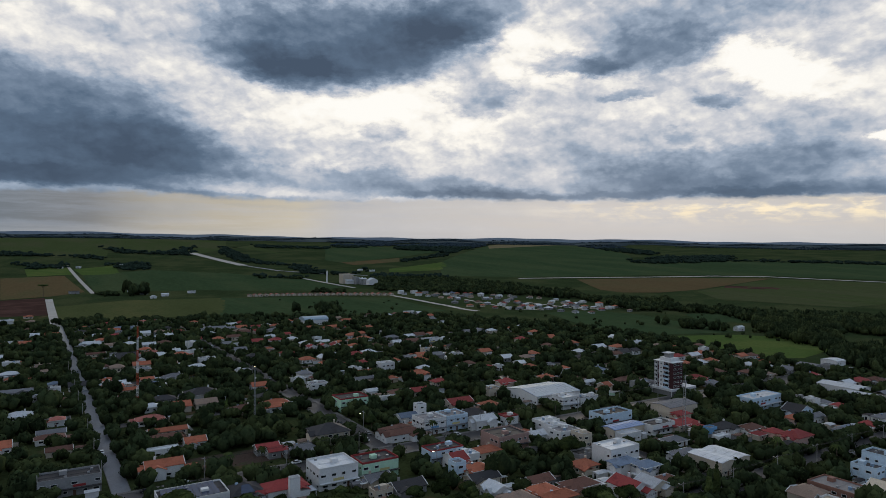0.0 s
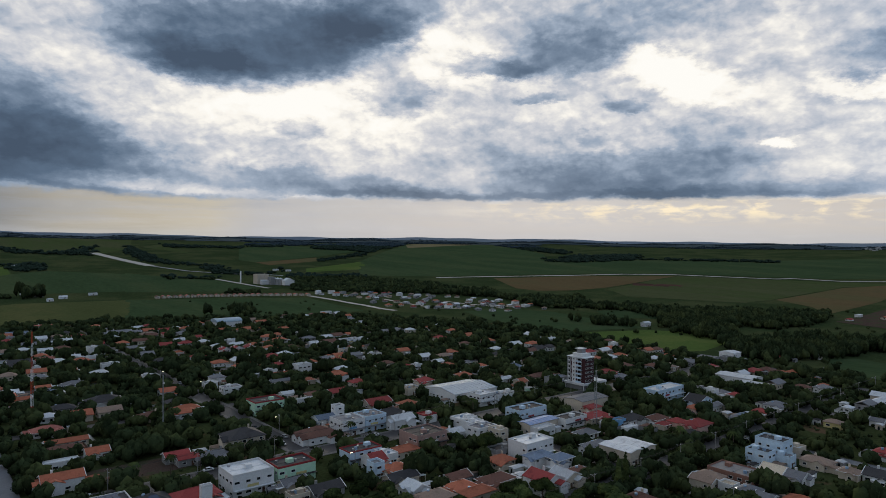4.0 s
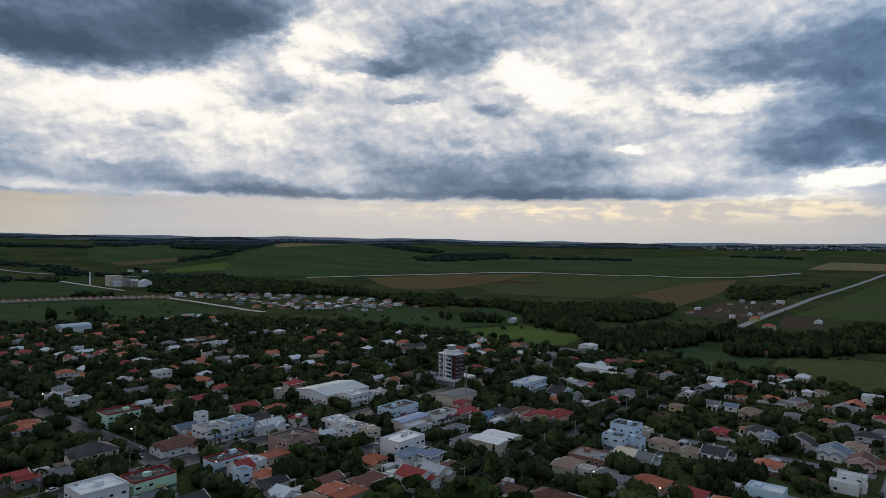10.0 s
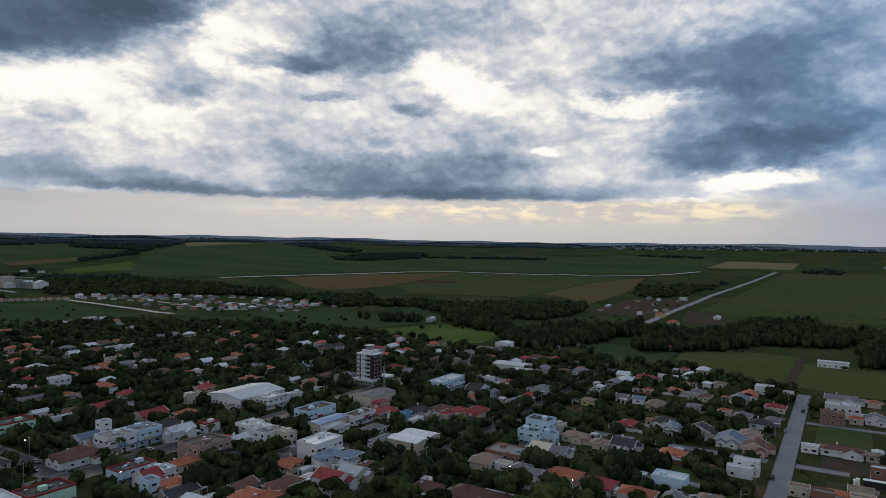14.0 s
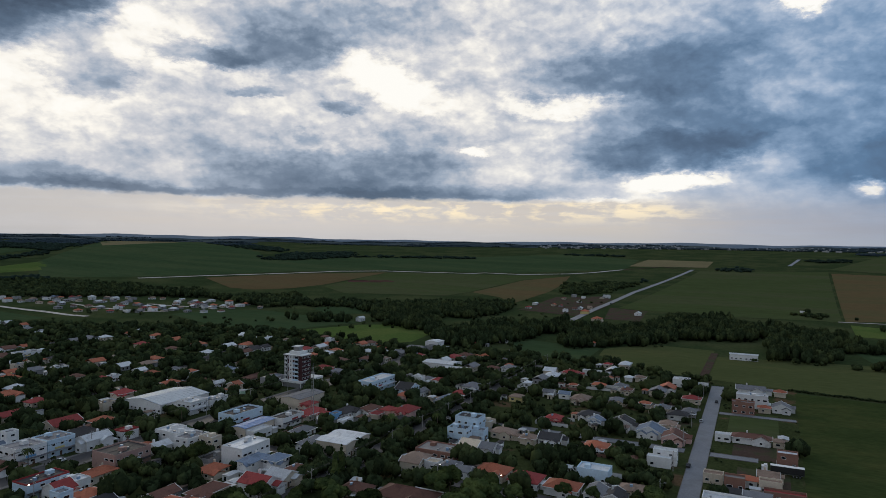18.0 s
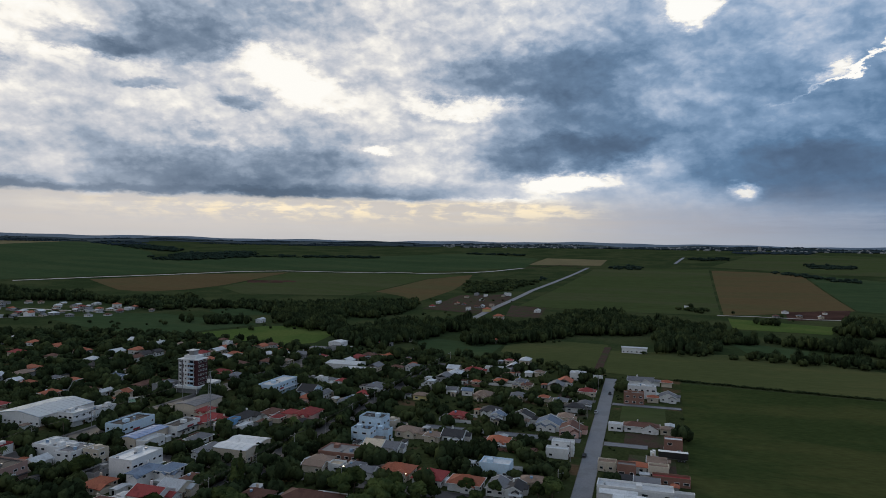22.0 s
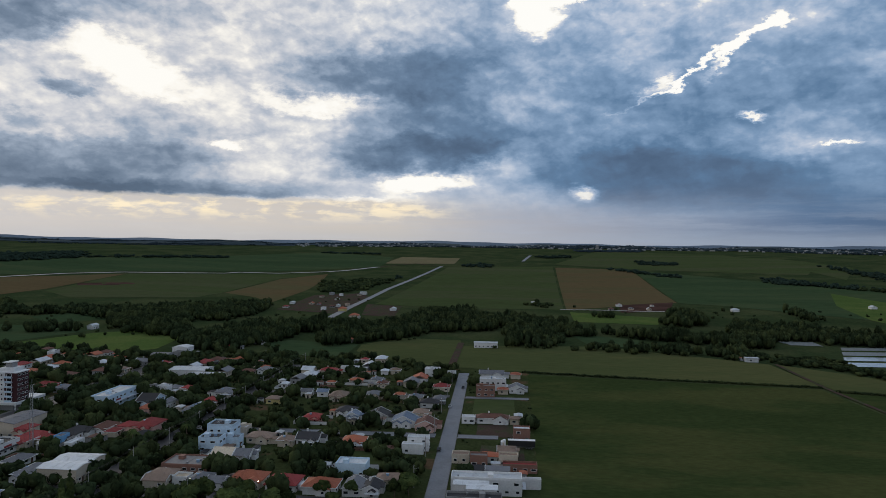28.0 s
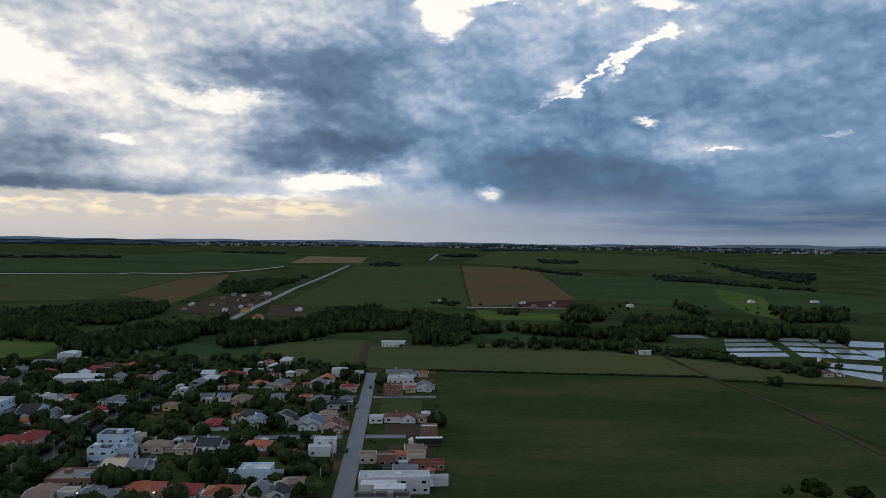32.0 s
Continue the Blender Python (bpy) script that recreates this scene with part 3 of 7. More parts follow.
WALL_WORD = {"white": "white", "cream": "cream", "grey": "grey", "green": "pale green", "blue": "pale blue", "bluewall": "bright blue", "pink": "pink", "brownpink": "brownish pink", "yellow": "ochre", "brick": "raw brick"}
for key, rgb in WALL.items():
    M["wall_" + key] = material("wall_paint_" + key, rgb, rough=0.85, spec=0.1, vary=0.16, scale=0.25, fine=1.6, per_object=0.45, second=tuple(c * 0.72 for c in rgb), mix_lo=0.55, mix_hi=0.75)
for key, rgb in ROOF.items():
    shiny = key in ("pale", "metal", "bluemetal")
    M["roof_" + key] = material("roof_" + key, rgb, rough=0.58 if shiny else 0.75, vary=0.26, scale=0.22, fine=2.2, per_object=0.6, bump=0.03, spec=0.25 if shiny else 0.15, second=tuple(c * 0.6 for c in rgb), mix_lo=0.5, mix_hi=0.72)
M["trim"] = material("white_trim", (0.66, 0.66, 0.65), vary=0.12, scale=0.5, fine=3)
M["trim_red"] = material("red_fascia", (0.26, 0.035, 0.035), vary=0.15, scale=0.5, fine=3)
M["glass"] = material("dark_window_glass", (0.012, 0.015, 0.018), rough=0.12, vary=0.2, scale=0.5, fine=1, spec=0.5)
M["door"] = material("brown_door", (0.10, 0.055, 0.035), vary=0.25, scale=1, fine=6)
M["solar"] = material("solar_panel", (0.020, 0.035, 0.075), rough=0.18, vary=0.2, scale=0.6, fine=3, spec=0.5)
M["tank"] = material("water_tank_blue", (0.20, 0.30, 0.42), rough=0.5, vary=0.2)
M["steel"] = material("galvanised_steel", (0.30, 0.31, 0.32), rough=0.45, metal=0.6, vary=0.2)
M["black"] = material("black_rubber", (0.02, 0.02, 0.02), rough=0.7)
M["pole"] = material("concrete_pole", (0.27, 0.26, 0.25), vary=0.2, scale=0.6, fine=4)


def box_mesh(x0, y0, z0, x1, y1, z1, bottom=True):
    vs = [(x0, y0, z0), (x1, y0, z0), (x1, y1, z0), (x0, y1, z0), (x0, y0, z1), (x1, y0, z1), (x1, y1, z1), (x0, y1, z1)]
    fs = [(0, 1, 5, 4), (1, 2, 6, 5), (2, 3, 7, 6), (3, 0, 4, 7), (4, 5, 6, 7)]
    return vs, fs + [(3, 2, 1, 0)] if bottom else fs


def joined(*pieces):
    vs, fs = [], []
    for v, f in pieces:
        fs += [tuple(i + len(vs) for i in p) for p in f]
        vs += v
    return vs, fs


def shared_window():
    """One window: a white frame standing proud, a dark pane set back in it. Its face looks along -y."""
    a, b = 0.62, 0.5
    frame_ = joined(box_mesh(-a, -0.06, -b, a, 0.05, -b + 0.09), box_mesh(-a, -0.06, b - 0.09, a, 0.05, b), box_mesh(-a, -0.06, -b + 0.09, -a + 0.09, 0.05, b - 0.09), box_mesh(a - 0.09, -0.06, -b + 0.09, a, 0.05, b - 0.09))
    pane = box_mesh(-a + 0.09, -0.02, -b + 0.09, a - 0.09, 0.04, b - 0.09)
    vs, fs = joined(frame_, pane)
    me = bpy.data.meshes.new("window")
    me.from_pydata(vs, [], fs)
    me.materials.append(M["trim"]), me.materials.append(M["glass"])
    for i, p in enumerate(me.polygons):
        p.material_index = 1 if i >= len(frame_[1]) else 0
    return me


def shared_door():
    vs, fs = joined(box_mesh(-0.5, -0.05, 0, 0.5, 0.05, 2.1), box_mesh(0.32, -0.10, 1.0, 0.40, -0.05, 1.1))
    me = bpy.data.meshes.new("door")
    me.from_pydata(vs, [], fs)
    me.materials.append(M["door"])
    return me


WINDOW, DOOR = shared_window(), shared_door()
FACES = {"front": (0, -1, 0), "back": (0, 1, 180), "west": (-1, 0, -90), "east": (1, 0, 90)}


def fitting(name, me, parent, side, w, d, along, z, sx=1.0, sz=1.0):
    """A window or door on one side of a block w by d, at a place along that side."""
    nx, ny, turn = FACES[side]
    ob = new(name, me)
    ob.parent = parent
    x = nx * (w / 2 + 0.03) if nx else along
    y = ny * (d / 2 + 0.03) if ny else along
    ob.matrix_basis = pose(x, y, z, 0, 0, turn) @ Matrix.Diagonal((sx, 1, sz, 1))
    return ob


def hip(w, d, h, over=0.6, slope=0.42):
    a, b = w / 2 + over, d / 2 + over
    rise = min(a, b) * slope
    if a >= b:
        top = [(-(a - b) - 0.05, 0, h + rise), (a - b + 0.05, 0, h + rise)]
    else:
        top = [(0, -(b - a) - 0.05, h + rise), (0, b - a + 0.05, h + rise)]
    low, base = h - 0.18, h - 0.02
    vs = [(-a, -b, low), (a, -b, low), (a, b, low), (-a, b, low), (-a, -b, base), (a, -b, base), (a, b, base), (-a, b, base)] + top
    fs = [(3, 2, 1, 0), (0, 1, 5, 4), (1, 2, 6, 5), (2, 3, 7, 6), (3, 0, 4, 7)]
    if a >= b:
        fs += [(4, 5, 9, 8), (6, 7, 8, 9), (5, 6, 9), (7, 4, 8)]
    else:
        fs += [(5, 6, 9, 8), (7, 4, 8, 9), (4, 5, 8), (6, 7, 9)]
    return vs, fs


def gable(w, d, h, along_x=True, over=0.5, slope=0.45, thick=0.16):
    """Two roof slabs; the ridge runs along x, or along y."""
    half, run = (d / 2, w / 2) if along_x else (w / 2, d / 2)
    e, r = half + over, run + over
    top, eave = h + half * slope, h - over * slope
    prof = [(-e, eave), (0, top), (e, eave), (e, eave + thick), (0, top + thick * 1.1), (-e, eave + thick)]
    vs = [((s * r, c, z) if along_x else (c, s * r, z)) for s in (-1, 1) for c, z in prof]
    fs = [(0, 1, 7, 6), (1, 2, 8, 7), (2, 3, 9, 8), (3, 4, 10, 9), (4, 5, 11, 10), (5, 0, 6, 11), (5, 4, 1, 0), (4, 3, 2, 1), (6, 7, 10, 11), (7, 8, 9, 10)]
    return vs, fs if not along_x else [tuple(reversed(f)) for f in fs]


def gable_wall(w, d, h, along_x=True, slope=0.45):
    vs, fs = box_mesh(-w / 2, -d / 2, -0.3, w / 2, d / 2, h, False)
    rise = (d if along_x else w) / 2 * slope
    fs = fs[:4]
    if along_x:
        vs += [(-w / 2, 0, h + rise - 0.02), (w / 2, 0, h + rise - 0.02)]
        fs += [(7, 4, 8), (5, 6, 9)]
    else:
        vs += [(0, -d / 2, h + rise - 0.02), (0, d / 2, h + rise - 0.02)]
        fs += [(4, 5, 8), (6, 7, 9)]
    return vs, fs


def bargeboards(w, d, h, along_x=True, over=0.5, slope=0.45):
    """White boards along the sloping edges of a gable roof."""
    half, run = (d / 2, w / 2) if along_x else (w / 2, d / 2)
    e, r = half + over, run + over
    top, eave = h + half * slope, h - over * slope
    for s in (-1, 1):
        for c in (-1, 1):
            p = [(q, c * f * e, (eave if f else top) + z) for z in (-0.12, 0.3) for q, f in ((s * r - 0.04, 1), (s * r + 0.14 * s + 0.04, 1), (s * r + 0.14 * s + 0.04, 0), (s * r - 0.04, 0))]
            yield p if along_x else [(b, a, z) for a, b, z in p], box_mesh(0, 0, 0, 1, 1, 1)[1]


def gutters(w, d, h, over=0.6):
    """Pale gutters round the eaves of a hip roof."""
    a, b = w / 2 + over, d / 2 + over
    return joined(*(box_mesh(x0, y0, h - 0.16, x1, y1, h + 0.05) for x0, y0, x1, y1 in ((-a - 0.14, -b - 0.14, a + 0.14, -b), (-a - 0.14, b, a + 0.14, b + 0.14), (-a - 0.14, -b, -a, b), (a, -b, a + 0.14, b))))


def at(piece, x, y, z=0.0):
    return [(a + x, b + y, c + z) for a, b, c in piece[0]], piece[1]


rng = random.Random(11)
FOOT = []


def house(kind, x, y, w, d, h, wall, roof, extra="", near=True, group=""):
    """A building of the town: walls, roof, windows and a door, with small wings and fittings."""
    root = new("house", None)
    FOOT.append((x, y, w, d))
    root.location = (x, y, height(x, y))
    mw, mr = M["wall_" + wall], M["roof_" + roof]
    if kind == "F":
        t = 0.22
        rim = 0.5 + 0.35 * rng.random()
        outer = box_mesh(-w / 2, -d / 2, -0.3, w / 2, d / 2, h, False)
        part("wall", outer[0], outer[1][:4], mw, root)
        lip = [box_mesh(-w / 2, -d / 2, h, w / 2, -d / 2 + t, h + rim), box_mesh(-w / 2, d / 2 - t, h, w / 2, d / 2, h + rim), box_mesh(-w / 2, -d / 2 + t, h, -w / 2 + t, d / 2 - t, h + rim), box_mesh(w / 2 - t, -d / 2 + t, h, w / 2, d / 2 - t, h + rim)]
        part("parapet", *joined(*lip), M["trim_red"] if extra == "redfascia" else mw, root)
        part("roof", *joined(box_mesh(-w / 2 + t, -d / 2 + t, h - 0.2, w / 2 - t, d / 2 - t, h + 0.03), box_mesh(-w / 2 + t, -0.1, h + 0.03, w / 2 - t, 0.1, h + 0.14)), mr, root)
        if near and min(w, d) > 5.5:
            bx, by = rng.uniform(-0.25, 0.25) * w, rng.uniform(-0.2, 0.25) * d
            part("roof_hatch", *box_mesh(bx - 1.3, by - 1.1, h + 0.03, bx + 1.3, by + 1.1, h + 1.5), mw, root, "plastered stair hatch")
            if rng.random() < 0.5:
                part("water_tank", *tube(0.7, 1.1, 10, (-bx * 0.8, -by * 0.8, h + 0.03)), M["tank"], root, "blue plastic water tank")
            for k in range(rng.randint(1, 3)):
                cx, cy = rng.uniform(-0.4, 0.4) * w, rng.uniform(-0.4, 0.4) * d
                part("cooling_unit", *box_mesh(cx - 0.5, cy - 0.35, h + 0.03, cx + 0.5, cy + 0.35, h + 0.75), M["steel"], root, "grey metal cooling unit")
    elif kind == "H":
        part("wall", *box_mesh(-w / 2, -d / 2, -0.3, w / 2, d / 2, h, False), mw, root)
        part("roof", *hip(w, d, h), mr, root)
        if near and wall in ("white", "cream") and rng.random() < 0.5:
            part("gutter", *gutters(w, d, h), M["trim"], root, "pale metal gutter")
        if near and min(w, d) > 6.5:
            # a lower wing or porch breaks the outline
            side = rng.choice((-1, 1))
            ww, wd = w * rng.uniform(0.35, 0.5), d * 0.30
            px_, py_ = side * (w / 2 - ww / 2 - 0.3), -d / 2 - wd / 2 + 0.2
            if rng.random() < 0.6:
                part("wing_wall", *at(box_mesh(-ww / 2, -wd / 2, -0.3, ww / 2, wd / 2, h * 0.82, False), px_, py_), mw, root)
                part("wing_roof", *at(gable(ww, wd, h * 0.82, False, 0.4), px_, py_), mr, root)
            if rng.random() < 0.5:
                part("chimney", *box_mesh(w * 0.2, d * 0.1, h, w * 0.2 + 0.7, d * 0.1 + 0.7, h + min(w, d) * 0.21 + 0.9), mw, root)
            if rng.random() < 0.35:
                part("water_tank", *tube(0.6, 1.0, 10, (-w * 0.2, d * 0.14, h + min(w, d) * 0.1)), M["tank"], root, "blue plastic water tank")
            part("ridge_cap", *box_mesh(-max(0.2, (w - d) / 2), -0.14, h + (min(w, d) / 2 + 0.6) * 0.42 - 0.06, max(0.2, (w - d) / 2), 0.14, h + (min(w, d) / 2 + 0.6) * 0.42 + 0.09) if w >= d else box_mesh(-0.14, -(d - w) / 2, h + (w / 2 + 0.6) * 0.42 - 0.06, 0.14, (d - w) / 2, h + (w / 2 + 0.6) * 0.42 + 0.09), mr, root)
    elif kind in ("Gx", "Gy", "S"):
        ax = kind == "Gx" or (kind == "S" and w >= d)
        slope = 0.14 if kind == "S" else 0.45
        part("wall", *gable_wall(w, d, h, ax, slope), mw, root)
        part("roof", *gable(w, d, h, ax, 0.4, slope), mr, root)
        if near and kind != "S":
            for board in bargeboards(w, d, h, ax, 0.4, slope):
                part("bargeboard", *board, M["trim"], root, "white bargeboard")
        if kind == "S" and near:
            # raised ribs of the sheet roof
            half, run = (d / 2, w / 2) if ax else (w / 2, d / 2)
            n = int(run * 2 / 3)
            for i in range(n + 1):
                c = -run + i * 2 * run / n
                for s in (-1, 1):
                    lo, hi = h + 0.14, h + half * slope + 0.16
                    q = [(c - 0.06, s * half, lo), (c + 0.06, s * half, lo), (c + 0.06, 0, hi), (c - 0.06, 0, hi), (c - 0.06, s * half, lo + 0.1), (c + 0.06, s * half, lo + 0.1), (c + 0.06, 0, hi + 0.1), (c - 0.06, 0, hi + 0.1)]
                    q = q if ax else [(b, a, z) for a, b, z in q]
                    part("roof_rib", q, box_mesh(0, 0, 0, 1, 1, 1)[1], mr, root)
        elif near and min(w, d) > 6:
            # a lower cross gable
            ww, wd = w * 0.45, d * 0.25
            sx = rng.choice((-1, 1)) * w * 0.22
            part("wing_wall", *at(gable_wall(ww, wd, h * 0.85, False), sx, -d / 2 - wd / 2 + 0.2), mw, root)
            part("wing_roof", *at(gable(ww, wd, h * 0.85, False, 0.4), sx, -d / 2 - wd / 2 + 0.2), mr, root)
            if rng.random() < 0.5:
                part("chimney", *box_mesh(-0.4 + sx, d * 0.12, h, 0.4 + sx, d * 0.12 + 0.8, h + min(w, d) * 0.22 + 1.0), mw, root)
    elif kind == "A":
        part("wall", *box_mesh(-w / 2, -d / 2, -0.3, w / 2, d / 2, h, False), mw, root)
        vs, fs = [], []
        n = 16
        for s in (-1, 1):
            for lift in (0.0, 0.2):
                for i in range(n + 1):
                    a = math.pi * i / n
                    vs.append((s * (w / 2 + 0.4), -math.cos(a) * (d / 2 + 0.4), h - 0.1 + math.sin(a) * 3.6 + lift))
        m = n + 1
        for i in range(n):
            fs += [(m + i, m + i + 1, 3 * m + i + 1, 3 * m + i), (i + 1, i, 2 * m + i, 2 * m + i + 1), (i, i + 1, m + i + 1, m + i), (2 * m + i + 1, 2 * m + i, 3 * m + i, 3 * m + i + 1)]
        fs += [tuple(range(m - 1, -1, -1)), tuple(range(2 * m, 3 * m))]
        part("roof", vs, fs, mr, root, "wide curved sheet-metal roof")
    if near and kind == "F" and w * d > 120:
        # shop awning and a plain signboard over the street fronts
        part("awning", *joined(box_mesh(-w / 2, -d / 2 - 1.5, 2.9, w / 2, -d / 2, 3.08)), mr, root, "thin shop awning")
        c = rng.uniform(-0.2, 0.2) * w
        part("signboard", *box_mesh(c - 2.2, -d / 2 - 0.18, 3.3, c + 2.2, -d / 2 - 0.02, 4.2), rng.choice((M["trim_red"], M["wall_bluewall"], M["trim"], M["wall_yellow"])), root, "plain coloured shop signboard")
    if near and kind in ("H", "Gx", "Gy") and min(w, d) > 6:
        if rng.random() < 0.75:
            # stepped gables on the side
            deep = w * rng.uniform(0.16, 0.26)
            for k in range(rng.choice((1, 1, 2))):
                run, hh = d * rng.uniform(0.34, 0.46), h * (0.88 - 0.1 * k)
                off = (-0.24, 0.26)[k] * d * rng.choice((1, 1, 0.6))
                part("side_wing_wall", *at(gable_wall(deep, run, hh, True, 0.55), -w / 2 - deep / 2 + 0.15, off), mw, root)
                part("side_wing_roof", *at(gable(deep, run, hh, True, 0.4, 0.55), -w / 2 - deep / 2 + 0.15, off), mr, root)
                pane = new("window", WINDOW)
                pane.parent = root
                pane.matrix_basis = pose(-w / 2 - deep + 0.12, off, 1.5, 0, 0, -90)
        if rng.random() < 0.55:
            # a lean-to of sheet metal behind
            aw, ad = w * rng.uniform(0.3, 0.55), rng.uniform(2.2, 3.6)
            ax_ = rng.uniform(-0.2, 0.2) * w
            part("annex_wall", *box_mesh(ax_ - aw / 2, d / 2, -0.3, ax_ + aw / 2, d / 2 + ad, 2.3, False), mw, root)
            part("annex_roof", [(ax_ - aw / 2 - 0.3, d / 2 - 0.1, 2.72), (ax_ + aw / 2 + 0.3, d / 2 - 0.1, 2.72), (ax_ + aw / 2 + 0.3, d / 2 + ad + 0.4, 2.3), (ax_ - aw / 2 - 0.3, d / 2 + ad + 0.4, 2.3), (ax_ - aw / 2 - 0.3, d / 2 - 0.1, 2.8), (ax_ + aw / 2 + 0.3, d / 2 - 0.1, 2.8), (ax_ + aw / 2 + 0.3, d / 2 + ad + 0.4, 2.38), (ax_ - aw / 2 - 0.3, d / 2 + ad + 0.4, 2.38)], box_mesh(0, 0, 0, 1, 1, 1)[1], rng.choice((M["roof_pale"], M["roof_grey"], M["roof_tan"])), root, "sheet-metal lean-to roof")
        if rng.random() < 0.5:
            # a carport towards the street
            cx_ = rng.choice((-1, 1)) * (w / 2 + 1.7)
            part("carport_roof", *box_mesh(cx_ - 1.6, -d / 2 - 0.5, 2.35, cx_ + 1.6, 1.5, 2.5), rng.choice((M["roof_pale"], M["wall_white"], mr)), root, "flat carport roof")
            for py_ in (-d / 2 - 0.2, 1.2):
                part("carport_post", *box_mesh(cx_ - 1.45, py_ - 0.1, -0.3, cx_ - 1.25, py_ + 0.1, 2.35), mw, root)
                part("carport_post", *box_mesh(cx_ + 1.25, py_ - 0.1, -0.3, cx_ + 1.45, py_ + 0.1, 2.35), mw, root)
    if extra == "solar":
        n = int((w - 3) / 2.1)
        if kind == "F":
            for i in range(n):
                for j in range(3):
                    cx, cy = -w / 2 + 2.4 + i * 2.05, -d / 2 + 3 + j * (d - 6) / 2
                    part("solar_panel", [(cx - 0.95, cy - 1.6, h + 0.25), (cx + 0.95, cy - 1.6, h + 0.25), (cx + 0.95, cy + 1.6, h + 0.75), (cx - 0.95, cy + 1.6, h + 0.75), (cx - 0.95, cy - 1.6, h + 0.3), (cx + 0.95, cy - 1.6, h + 0.3), (cx + 0.95, cy + 1.6, h + 0.8), (cx - 0.95, cy + 1.6, h + 0.8)], box_mesh(0, 0, 0, 1, 1, 1)[1], M["solar"], root)
        else:
            part("solar_panel", [(-w * 0.22, -d / 2, h + 0.42), (w * 0.22, -d / 2, h + 0.42), (w * 0.12, -1.5, h + 0.42 + (d / 2 - 1.5) * 0.42), (-w * 0.12, -1.5, h + 0.42 + (d / 2 - 1.5) * 0.42)], [(0, 1, 2, 3)], M["solar"], root, "dark blue solar panels")
    # windows on all sides, storey by storey, and a door
    storeys = max(1, int((h + 0.4) / 2.9))
    if kind in ("S", "A"):
        storeys = 1
    if h > 2.6 and min(w, d) > 3.4:
        for side, run in (("front", w), ("west", d), ("back", w), ("east", d)):
            n = max(1, int(run / (3.4 if near else 5.5)))
            if side in ("back", "east"):
                n = max(1, n // 2)
            for s in range(storeys):
                for i in range(n):
                    a = -run / 2 + (i + 0.5 + rng.uniform(-0.12, 0.12)) * run / n
                    if rng.random() < (0.82 if near else 0.6):
                        wide_ = rng.choice((1.0, 1.25, 1.6)) if kind != "F" else rng.choice((1.2, 1.6, 1.9))
                        fitting("window", WINDOW, root, side, w, d, a, 1.65 + s * (h / storeys), min(wide_, run / n / 1.7), rng.choice((1.0, 1.15)))
        fitting("door", DOOR, root, "front", w, d, rng.uniform(-0.3, 0.3) * w, 0.0)
    word = {"F": "flat roof", "H": "hip roof", "Gx": "gable roof", "Gy": "gable roof", "S": "low-pitched roof", "A": "arched roof"}[kind]
    size = {1: "single-storey", 2: "two-storey", 3: "three-storey"}.get(storeys, "tall")
    category = "hall" if kind in ("S", "A") else "house" if kind != "F" or w * d < 130 else "building"
    root.name = {"hall": "metal_hall", "house": "house", "building": "commercial_building"}[category]
    text = f"{size} {WALL_WORD[wall]} {'hall' if category == 'hall' else 'house' if category == 'house' else 'building'} with a {ROOF_WORD[roof]} {word}"
    if extra == "solar":
        text = f"{size} {WALL_WORD[wall]} building with dark solar panels on its roof"
    if extra == "redfascia":
        text = f"{size} {WALL_WORD[wall]} building with a red fascia and flat roof"
    return tagged(root, text, category, group)


def tube(r, length, n, at_, r2=None, axis_="z"):
    """A closed cylinder or cone standing at a place."""
    r2 = r if r2 is None else r2
    vs = []
    for rr, z in ((r, 0), (r2, length)):
        for i in range(n):
            a = 2 * math.pi * i / n
            p = (rr * math.cos(a), rr * math.sin(a), z)
            p = p if axis_ == "z" else (p[2], p[0], p[1]) if axis_ == "x" else (p[1], p[2], p[0])
            vs.append((p[0] + at_[0], p[1] + at_[1], p[2] + at_[2]))
    fs = [(i, (i + 1) % n, n + (i + 1) % n, n + i) for i in range(n)] + [tuple(range(n - 1, -1, -1)), tuple(range(n, 2 * n))]
    return vs, fs


# ---- the town's ground and streets ----
drape("town_ground", [(-60, 150), (180, -40), (252, -19), (500, -19), (560, 120), (530, 300), (560, 560), (470, 760), (210, 870), (20, 980), (-160, 900), (-160, 500)], M["yard"], 0.08, "grass, earth and garden plots between the houses", "ground")
for lx, ly, lw, ld, mat in ((390, 5, 48, 24, "crop_dull"), (335, 2, 22, 22, "dirt"), (300, 0, 20, 20, "dirt"), (285, 62, 34, 40, "crop_dull"), (345, 38, 10, 10, "crop_bright"), (262, 56, 26, 24, "crop_dull"), (420, 48, 16, 18, "dirt"), (372, 40, 12, 12, "dirt"), (75, 292, 46, 20, "dirt"), (-40, 272, 60, 36, "dirt"), (90, 400, 36, 18, "crop_bright"), (430, 262, 40, 26, "paving"), (180, 285, 10, 22, "paving")):
    drape("lot", [(lx - lw / 2, ly - ld / 2), (lx + lw / 2, ly - ld / 2), (lx + lw / 2, ly + ld / 2), (lx - lw / 2, ly + ld / 2)], M[mat], 0.13, {"dirt": "bare brown building plot", "paving": "concrete-paved yard"}.get(mat, "grassy empty plot"), "plot")


